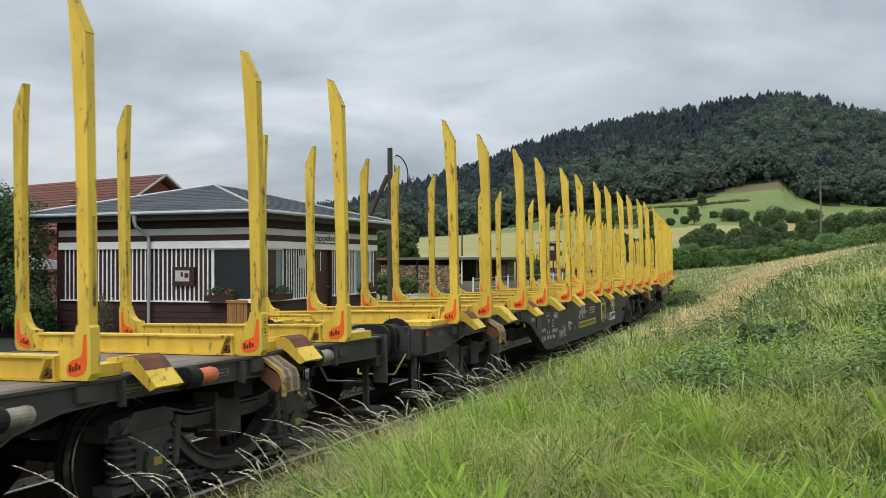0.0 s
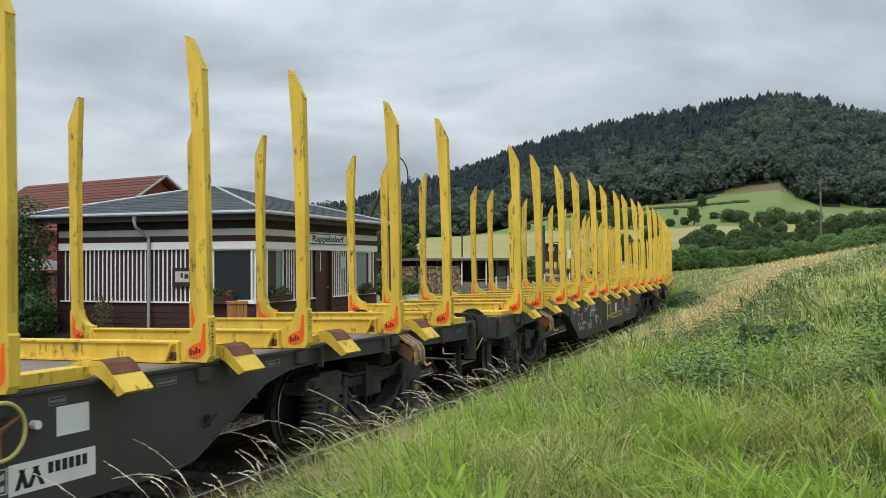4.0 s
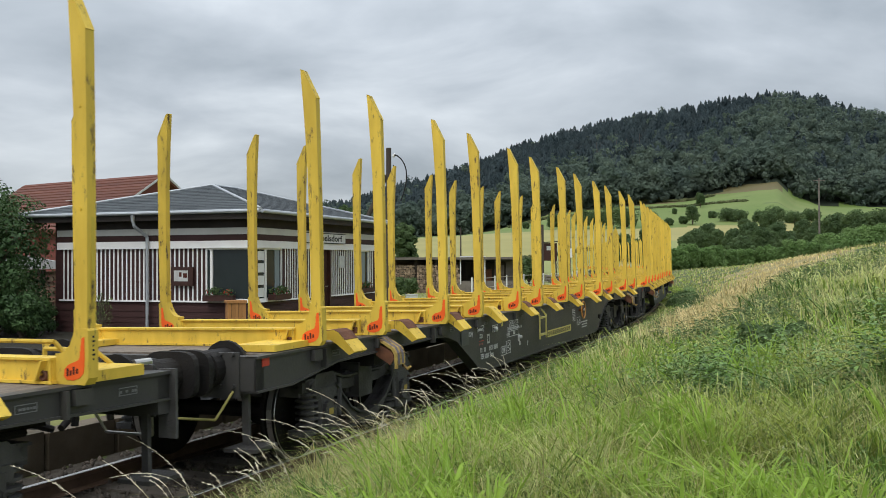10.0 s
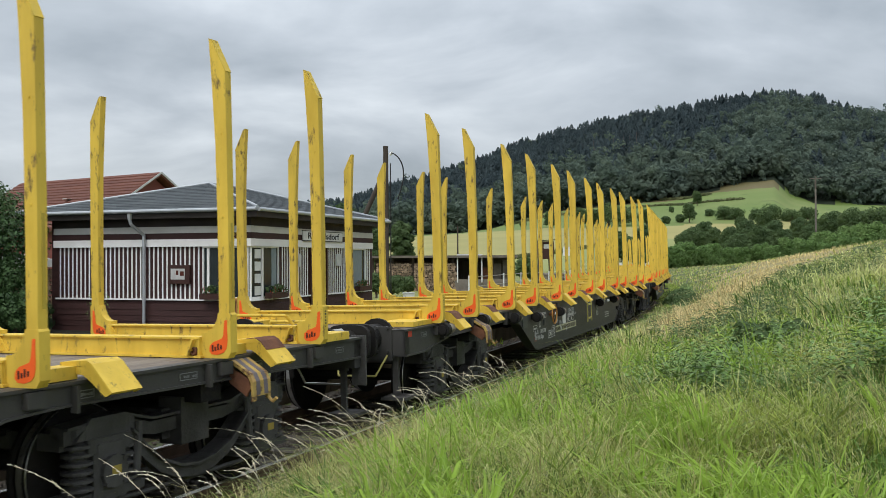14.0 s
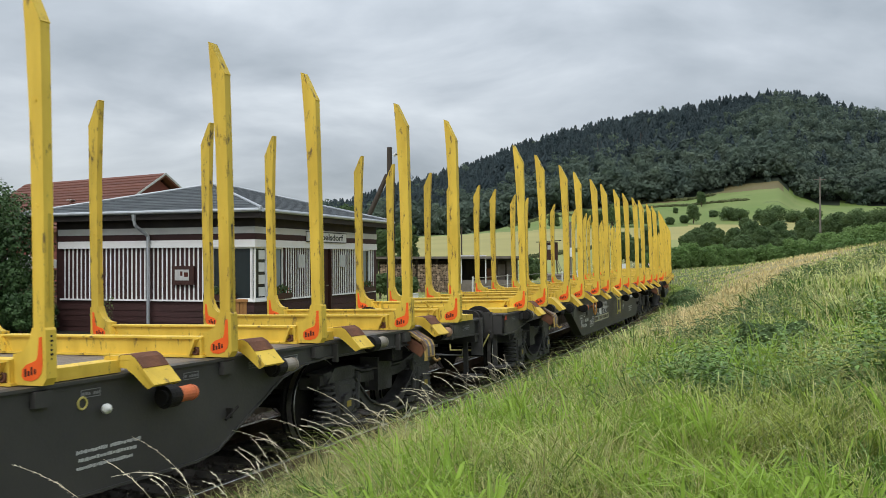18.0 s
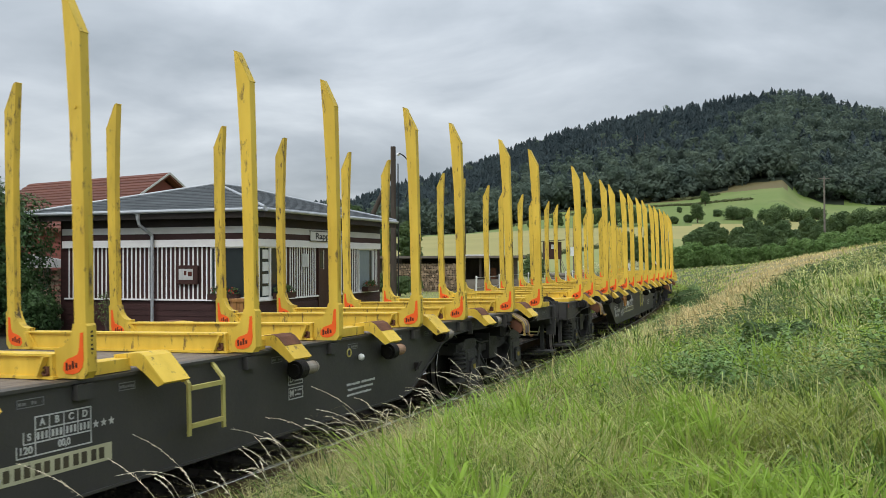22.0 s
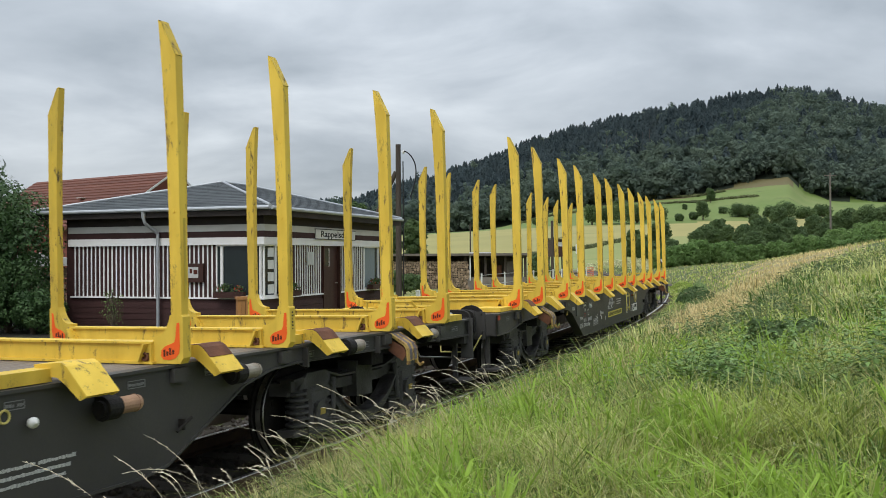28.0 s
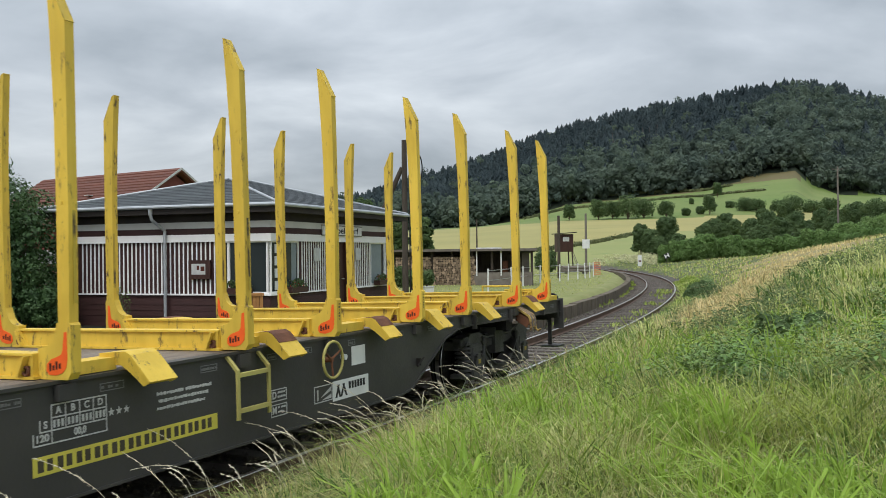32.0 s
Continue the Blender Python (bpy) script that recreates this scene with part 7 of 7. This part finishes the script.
def bank_grass():
    kinds = (("green", BLADE), ("pale", BLADE_PALE), ("deep", BLADE_DEEP), ("dry", BLADE_DRY), ("tan", BLADE_TAN))
    words = {"green": "long fresh green grass tussocks on the bank", "pale": "fine pale green grass tussocks on the bank", "deep": "deep green grass tussocks on the bank", "dry": "pale dry stalks among the bank grass", "tan": "tan dead stems on the bank"}
    for lo, hi, n, per, spread, seed in ((2.9, 9.0, 10500, 11, 0.05, 1), (9.0, 34.0, 10500, 11, 0.11, 2)):
        x, y, s, u, rng = scatter(n, lo, hi, seed)
        fine = value_field(x, y, 0.33, 5)
        broad = value_field(x, y, 1.5, 6)
        lf = leafy(x, y, s, u)
        keep = (u > 1.6) & (fine > 0.26 + 0.30 * rng.random(n) * (y < 12)) & (rng.random(n) > 0.25 * lf)
        x, y, s, u, fine, broad = x[keep], y[keep], s[keep], u[keep], fine[keep], broad[keep]
        h = (0.08 + 0.30 * fine + 0.18 * broad) * rng.uniform(0.65, 1.35, len(x)) * (0.75 + 0.3 * smooth(1.7, 2.6, u)) * (1 - 0.45 * smooth(18, 32, y))
        w = np.maximum(0.0062, y * 0.0010) * np.where(rng.random(len(x)) < 0.15, 1.8, 1.0)
        r = rng.random(len(x))
        tone = value_field(x, y, 0.8, 9)
        tan = tan_band(s, u)
        verge = np.clip(1 - (u - 1.9) / 2.4, 0, 1) * (1 - smooth(-1.5, 3, s))
        kind = np.where(r < 0.27 + 1.3 * (tone - 0.5), 2, np.where(r > 0.64 + 0.55 * (tone - 0.5) - 0.3 * smooth(10, 20, y) - 0.45 * verge, 1, 0))
        kind = np.where(rng.random(len(x)) < 0.05 + 0.40 * verge + 0.12 * smooth(24, 34, y), 3, kind)
        kind = np.where(rng.random(len(x)) < 1.6 * tan, np.where(rng.random(len(x)) < 0.75, 4, 3), kind)
        for q, (tag, mat) in enumerate(kinds):
            m = kind == q
            if m.any():
                thin = (1.45, 0.8, 1.45, 0.65, 0.85)[q]
                tussocks(tag + "_grass", x[m], y[m], h[m] * (1.2 if q == 3 else 1.0), per, spread, w[m] * thin, 100 * seed + q, mat, words[tag], 0.62, 1.05)
    # grass that hangs over the edge of the ballast
    rng = np.random.default_rng(17)
    n = 4200
    sv = -9 + 60 * rng.random(n) ** 1.7
    uv = 1.2 + 0.8 * rng.random(n) + 0.25 * smooth(0, 8, -sv)
    pos = np.array([at_track(a, b) for a, b in zip(sv, uv)])
    x, y = pos[:, 0], pos[:, 1]
    hv = (0.13 + 0.22 * value_field(x, y, 0.5, 18)) * rng.uniform(0.7, 1.2, n)
    wv = np.maximum(0.004, y * 0.0007)
    pale = rng.random(n) < np.where(sv < 0, 0.6, 0.12)
    tussocks("verge_grass", x[pale], y[pale], hv[pale], 13, 0.07, wv[pale], 19, BLADE_PALE, "fine pale grass hanging over the ballast edge", 0.8, 1.5)
    tussocks("verge_green_grass", x[~pale], y[~pale], hv[~pale], 13, 0.07, wv[~pale], 20, BLADE, "green grass along the ballast edge", 0.7, 1.3)
    # low undergrowth between the clumps
    x, y, s, u, rng = scatter(44000, 2.9, 26, 15)
    m = u > 1.62
    blades("undergrowth", x[m], y[m], rng.uniform(0.05, 0.17, m.sum()), np.maximum(0.005, y[m] * 0.001), 16, BLADE_DEEP, "short dark undergrowth between the tussocks", 0.5, (0, 0))
    # far part of the bank
    x, y, s, u, rng = scatter(46000, 34, 118, 3)
    m = u > 1.62
    x, y, s, u = x[m], y[m], s[m], u[m]
    tan = rng.random(len(x)) < 0.95 * tan_band(s, u) + 0.10
    h = 0.07 + 0.16 * value_field(x, y, 1.6, 7) * rng.uniform(0.5, 1.2, len(x))
    w = y * 0.0009
    light = ~tan & (rng.random(len(x)) < 0.5)
    blades("far_pale_grass", x[light], y[light], h[light], w[light] * 0.8, 6, BLADE_PALE, "pale grass on the far part of the bank")
    tan = tan | light
    blades("far_grass", x[~tan], y[~tan], h[~tan], w[~tan], 4, BLADE, "grass on the far part of the bank")
    tan = tan & ~light
    blades("far_dry_grass", x[tan], y[tan], h[tan] * 1.1, w[tan] * 0.8, 5, BLADE_TAN, "tan dry grass on the far part of the bank")
    # broad bright tussocks in a few groups
    x, y, s, u, rng = scatter(3400, 3.2, 12, 31, 600, 1640)
    ok = (u > 2.6) & (value_field(x, y, 0.6, 33) > 0.56) & (rng.random(len(x)) > 0.75 * leafy(x, y, s, u))
    tussocks("broad_grass", x[ok], y[ok], rng.uniform(0.34, 0.66, ok.sum()), 9, 0.035, rng.uniform(0.013, 0.022, ok.sum()), 32, BLADE_BRIGHT, "broad bright grass tussocks", 0.35, 0.8)
    # thin upright stems over the bank
    x, y, s, u, rng = scatter(2600, 3.2, 22, 35, 560, 1640)
    ok = u > 2.0
    blades("thin_stems", x[ok], y[ok], rng.uniform(0.35, 0.62, ok.sum()), np.maximum(0.0022, y[ok] * 0.00045), 36, BLADE_DRY, "thin pale stems standing over the grass", 0.22, (-0.12, 0), 0.6)
    # the same bank behind and beside the place where the camera stands
    rng = np.random.default_rng(51)
    n = 24000
    sa, ua = rng.uniform(-34, 14, n), 1.7 + 16 * rng.random(n) ** 1.2
    pos = np.array([at_track(a, b) for a, b in zip(sa, ua)])
    x, y = pos[:, 0], pos[:, 1]
    clear = (np.hypot(x, y) > 0.7) & ((y < 3.0) | (np.abs(x / np.maximum(y, 0.1)) > 0.53))
    blades("side_grass", x[clear], y[clear], rng.uniform(0.15, 0.42, clear.sum()), rng.uniform(0.018, 0.034, clear.sum()), 52, BLADE, "long grass on the rest of the bank")
    # tufts between the rails and along the foot of the platform
    rng = np.random.default_rng(45)
    n = 900
    sv = np.concatenate([rng.uniform(13, 40, n), rng.uniform(8, 60, n)])
    uv = np.concatenate([rng.normal(0.15, 0.22, n), -1.62 + rng.normal(0, 0.07, n)])
    pos = np.array([at_track(a, b) for a, b in zip(sv, uv)])
    x, y = pos[:, 0], pos[:, 1]
    m = value_field(x, y, 1.1, 46) > 0.55
    blades("track_weeds", x[m], y[m], rng.uniform(0.06, 0.20, m.sum()), np.maximum(0.01, y[m] * 0.0011), 47, BLADE, "small grass tufts in the ballast of the track", 0.4, (0, 0))
    # turf on the platform side
    rng = np.random.default_rng(41)
    n = 36000
    y = np.exp(rng.uniform(math.log(14), math.log(110), n))
    x = (rng.uniform(20, 1180, n) - 784) / FOC * y
    s, u = track_coords(x, y)
    keep = (u < -2.9) & (u > -26) & ~((y < 26) & (x < -4.2))
    blades("platform_grass", x[keep], y[keep], rng.uniform(0.03, 0.08, keep.sum()), np.maximum(0.012, y[keep] * 0.0011), 42, BLADE_LAWN, "short mown grass behind the platform edge", 0.4, (0, 0))


bank_grass()


# pale stones thrown out beside the outer rail
def stone_mesh(seed):
    rng = random.Random(seed)
    bm = bmesh.new()
    bmesh.ops.create_icosphere(bm, subdivisions=2, radius=1.0)
    for v in bm.verts:
        v.co *= rng.uniform(0.82, 1.08)
        v.co.z = v.co.z * 0.55 if v.co.z > -0.2 else -0.11
    me = bpy.data.meshes.new("stone")
    bm.to_mesh(me)
    bm.free()
    me.materials.append(PALE_STONE)
    return me


PALE_STONE = material("pale_limestone", (0.50, 0.48, 0.43), 0.85, 0, (0.36, 0.34, 0.30), 3, 0.9, 25, 0.5, (0.25, 0.24, 0.2), 5, 0.6)
loose_stones = [stone_mesh(k) for k in range(4)]
stone_rng = random.Random(8)
for k in range(16):
    sx, sy, _ = at_track(27 + stone_rng.gauss(0, 1.6) if k < 11 else stone_rng.uniform(31, 38), 1.75 + stone_rng.uniform(-0.25, 0.35))
    ob = new("stone", loose_stones[k % 4])
    r = stone_rng.uniform(0.08, 0.20)
    ob.matrix_world = pose(sx, sy, gz(sx, sy) + r * 0.05, 0, 0, stone_rng.uniform(0, 360)) @ Matrix.Diagonal((r, r * 0.75, r, 1))
    tagged(ob, "pale broken stone lying beside the outer rail", "stone", "stones beside the rail")


def seed_grass():
    """Tall stalks with drooping, branched seed heads beside the track."""
    rng = np.random.default_rng(8)
    sh = Shape()
    for k in range(125):
        y = math.exp(rng.uniform(math.log(3.6), math.log(13)))
        u = 1.75 + abs(rng.normal(0, 0.42))
        s_lo = (y - Y0) / math.cos(HEAD)
        x, yy, _ = at_track(s_lo, u)
        z = gz(x, yy)
        h = rng.uniform(0.45, 0.86)
        lx, ly = rng.normal(-0.42, 0.26), rng.normal(0.02, 0.18)
        dr = rng.uniform(0.08, 0.34)
        qs = (0, 0.25, 0.5, 0.68, 0.8, 0.9, 1.0)
        pts = [Vector((x + lx * h * q ** 2.2, yy + ly * h * q ** 2.2, z + h * (q - dr * q ** 4))) for q in qs]
        for a, b in zip(pts, pts[1:]):
            sh.tube(a, b, 0.0015, 0.0011, 3)
        for j in range(46):
            i = 3 + int(rng.integers(0, 3))
            base = pts[i].lerp(pts[i + 1], rng.random())
            along = (pts[i + 1] - pts[i]).normalized()
            d = (along + Vector((rng.normal(0, 0.24), rng.normal(0, 0.24), rng.normal(-0.08, 0.2)))).normalized()
            o = d.orthogonal().normalized() * 0.0014
            ln = rng.uniform(0.012, 0.030) * (1.25 - 0.2 * (i - 3))
            sh.add([base - o * 0.4, base + d * ln * 0.6 - o * 1.3, base + d * ln, base + d * ln * 0.6 + o * 1.3], [(0, 1, 2, 3)])
    me = sh.mesh("seed_head_grass", SEED)
    tagged(new("seed_head_grass", me), "tall grass with pale drooping seed heads", "grass", kind="stuff")


seed_grass()


def leafy_stems(name, x, y, h, leaf, seed, mat, label, tiers=8):
    """Upright stems with crossed pairs of drooping, folded leaves."""
    rng = np.random.default_rng(seed)
    n = len(x)
    z = ground_z(x, y)
    bend = rng.normal(0, 0.16, (n, 2))
    vs = []
    turn = rng.uniform(0, 6.28, n)
    for k in range(tiers):
        q = 0.25 + 0.75 * k / (tiers - 1)
        base = np.stack([x + bend[:, 0] * h * q * q, y + bend[:, 1] * h * q * q, z + h * q], -1)
        for side in (0, 1):
            a = turn + k * 1.57 + side * 3.14 + rng.normal(0, 0.25, n)
            size = leaf * rng.uniform(0.7, 1.25, n) * (1.0 - 0.55 * q ** 3)
            out = np.stack([np.cos(a), np.sin(a), rng.uniform(-0.55, 0.25, n) + 0.35 * (q > 0.9)], -1)
            cross = np.stack([-np.sin(a), np.cos(a), np.full(n, 0.25)], -1)
            s = size[:, None]
            mid = base + out * s * 0.45 + np.array([0, 0, 0.10]) * s
            vs.append(np.stack([base, mid - cross * s * 0.24, base + out * s, mid + cross * s * 0.24], 1))
    v = np.concatenate(vs, 0).reshape(-1, 3)
    return tagged(new(name, big_mesh(name, v, np.arange(len(v)), 4, mat)), label, "weeds", kind="stuff")


def herbs():
    x, y, s, u, rng = scatter(9000, 4.5, 26, 71, 950, 1660)
    lf = leafy(x, y, s, u)
    m = rng.random(len(x)) < lf * smooth(0.36, 0.62, value_field(x, y, 0.85, 67))
    x, y = x[m], y[m]
    h = (0.14 + 0.72 * value_field(x, y, 0.7, 62) ** 1.4) * rng.uniform(0.7, 1.15, len(x))
    leafy_stems("nettles", x, y, h, np.where(rng.random(len(x)) < 0.3, 0.095, 0.065), 72, HERB, "dense nettles and leafy herbs on the bank")
    x, y, s, u, rng = scatter(3600, 3.6, 30, 73, 480, 1660)
    m = (u > 2.1) & (value_field(x, y, 0.8, 63) > 0.52)
    leafy_stems("small_herbs", x[m], y[m], rng.uniform(0.12, 0.34, m.sum()), np.full(m.sum(), 0.042), 74, HERB, "small leafy herbs scattered in the grass", 5)
    # low leafy fringe beside the ballast
    rng = np.random.default_rng(81)
    n = 5600
    sv, uv = 45 * rng.random(n) ** 1.5 - 2.5, rng.uniform(1.25, 2.5, n)
    pos = np.array([at_track(a, b) for a, b in zip(sv, uv)])
    m = value_field(pos[:, 0], pos[:, 1], 0.7, 82) > 0.34
    leafy_stems("verge_herbs", pos[m, 0], pos[m, 1], rng.uniform(0.16, 0.44, m.sum()), np.full(m.sum(), 0.06), 83, HERB, "dark leafy herbs fringing the ballast", 5)
    # dark leafy clumps higher on the bank and by the rails
    x, y, s, u, rng = scatter(5200, 13, 48, 75, 1180, 1660)
    m = (u > 2.0) & (value_field(x, y, 1.6, 64) > 0.60) & (tan_band(s, u) < 0.4)
    leafy_stems("leafy_weeds", x[m], y[m], rng.uniform(0.22, 0.5, m.sum()), np.full(m.sum(), 0.11), 76, BUSHLEAF, "dark green leafy weeds on the upper bank", 5)
    x, y, s, u, r2 = scatter(520, 4.5, 18, 78, 950, 1600)
    sel = u > 2.4
    c = np.stack([x[sel], y[sel], ground_z(x[sel], y[sel]) + r2.uniform(0.22, 0.42, sel.sum())], -1)
    v, f = leaf_cloud(c, np.full(len(c), 0.012), 1500, 0.007, 19, 0.6)
    tagged(new("white_blossom", big_mesh("white_blossom", v, f, 4, FLOWER)), "tiny pale blossoms scattered in the grass", "flowers", kind="stuff")
    x, y, s, u, r2 = scatter(900, 80, 118, 77, 1050, 1160)
    z = ground_z(x, y)
    c = np.stack([x, y, z + r2.uniform(0.5, 1.0, len(x))], -1)[(u < -2.5) | (u > 2.5)]
    v, f = leaf_cloud(c, np.full(len(c), 0.18), 5000, 0.09, 15, 0.5)
    tagged(new("umbel_flowers", big_mesh("umbel_flowers", v, f, 4, FLOWER)), "pale flowering umbels beyond the bend", "flowers", kind="stuff")


herbs()


def ballast_stones():
    rng = np.random.default_rng(21)
    n = 17000
    s = -10 + 100 * rng.random(n) ** 1.15
    u = rng.uniform(-1.65, 0.86, n)
    pts = np.array([at_track(a, b) for a, b in zip(s, u)])
    r = rng.uniform(0.022, 0.048, n)
    base = np.array([[1, 0, 0], [-1, 0, 0], [0, 1, 0], [0, -1, 0], [0, 0, 1], [0, 0, -1]], float)
    tri = np.array([[0, 2, 4], [2, 1, 4], [1, 3, 4], [3, 0, 4], [2, 0, 5], [1, 2, 5], [3, 1, 5], [0, 3, 5]])
    v = base[None] * rng.uniform(0.6, 1.3, (n, 6, 1)) * r[:, None, None]
    a = rng.uniform(0, 6.28, n)
    c, t = np.cos(a)[:, None], np.sin(a)[:, None]
    v = np.stack([v[..., 0] * c - v[..., 1] * t, v[..., 0] * t + v[..., 1] * c, v[..., 2] + v[..., 0] * 0.4], -1)
    v = v + np.stack([pts[:, 0], pts[:, 1], np.full(n, -0.185)], -1)[:, None]
    f = (np.arange(n)[:, None, None] * 6 + tri[None]).reshape(-1)
    tagged(new("ballast_stones", big_mesh("ballast_stones", v.reshape(-1, 3), f, 3, STONE)), "loose grey-brown ballast stones between the rails", "ballast", kind="stuff")


ballast_stones()


# ---------------------------------------------------------------- what moves
# small unevenness of the train's run, in metres
NUDGE_T = [0, 1, 2, 3, 6, 7, 8, 9, 10, 11, 12, 13, 14, 17, 18, 19, 20, 21, 22, 23, 24, 25, 28, 29, 30, 31, 32]
NUDGE = [-0.025, 0.035, 0.01, -0.02, 0.03, 0.045, 0.05, 0.07, 0.085, 0.02, 0.025, 0.02, 0.025, 0.065, 0.045, 0.03, 0.025, 0.03, 0.03, 0.025, 0.005, 0.04, 0.06, 0.05, 0.09, 0.045, 0.0]


def middle_at(t):
    """Place along the track of the last wagon's middle."""
    q = t - 16
    return 58.994 - 4.14646 * q + 0.0084906 * q ** 2 + 0.0000348867 * q ** 3 - 0.00000493812 * q ** 4 + 0.08 * math.exp(-((t - 28) / 0.9) ** 2) + float(np.interp(t, NUDGE_T, NUDGE))


CANT = math.degrees(0.020)


def wagon_pose(number, t):
    mid = middle_at(t) - number * WAGON
    a, b = track(mid + 7.1), track(mid - 7.1)
    yaw = math.degrees(math.atan2(b[1] - a[1], b[0] - a[0]))
    return pose((a[0] + b[0]) / 2, (a[1] + b[1]) / 2, 0, CANT, 0, yaw)


def motions():
    for number, (ob, wheelsets) in enumerate(WAGONS):
        walk(ob, [(0.5 * i, wagon_pose(number, 0.5 * i)) for i in range(65)])
        for ws, ax in wheelsets:
            rows = []
            for i in range(213):
                t = min(0.15 * i + (0.05 if i == 212 else 0), 32.0)
                roll = (middle_at(0) - middle_at(t)) / 0.46
                rows.append((t, pose(ax, 0, 0.46) @ Matrix.Rotation(roll, 4, "Y")))
            walk(ws, rows)


motions()
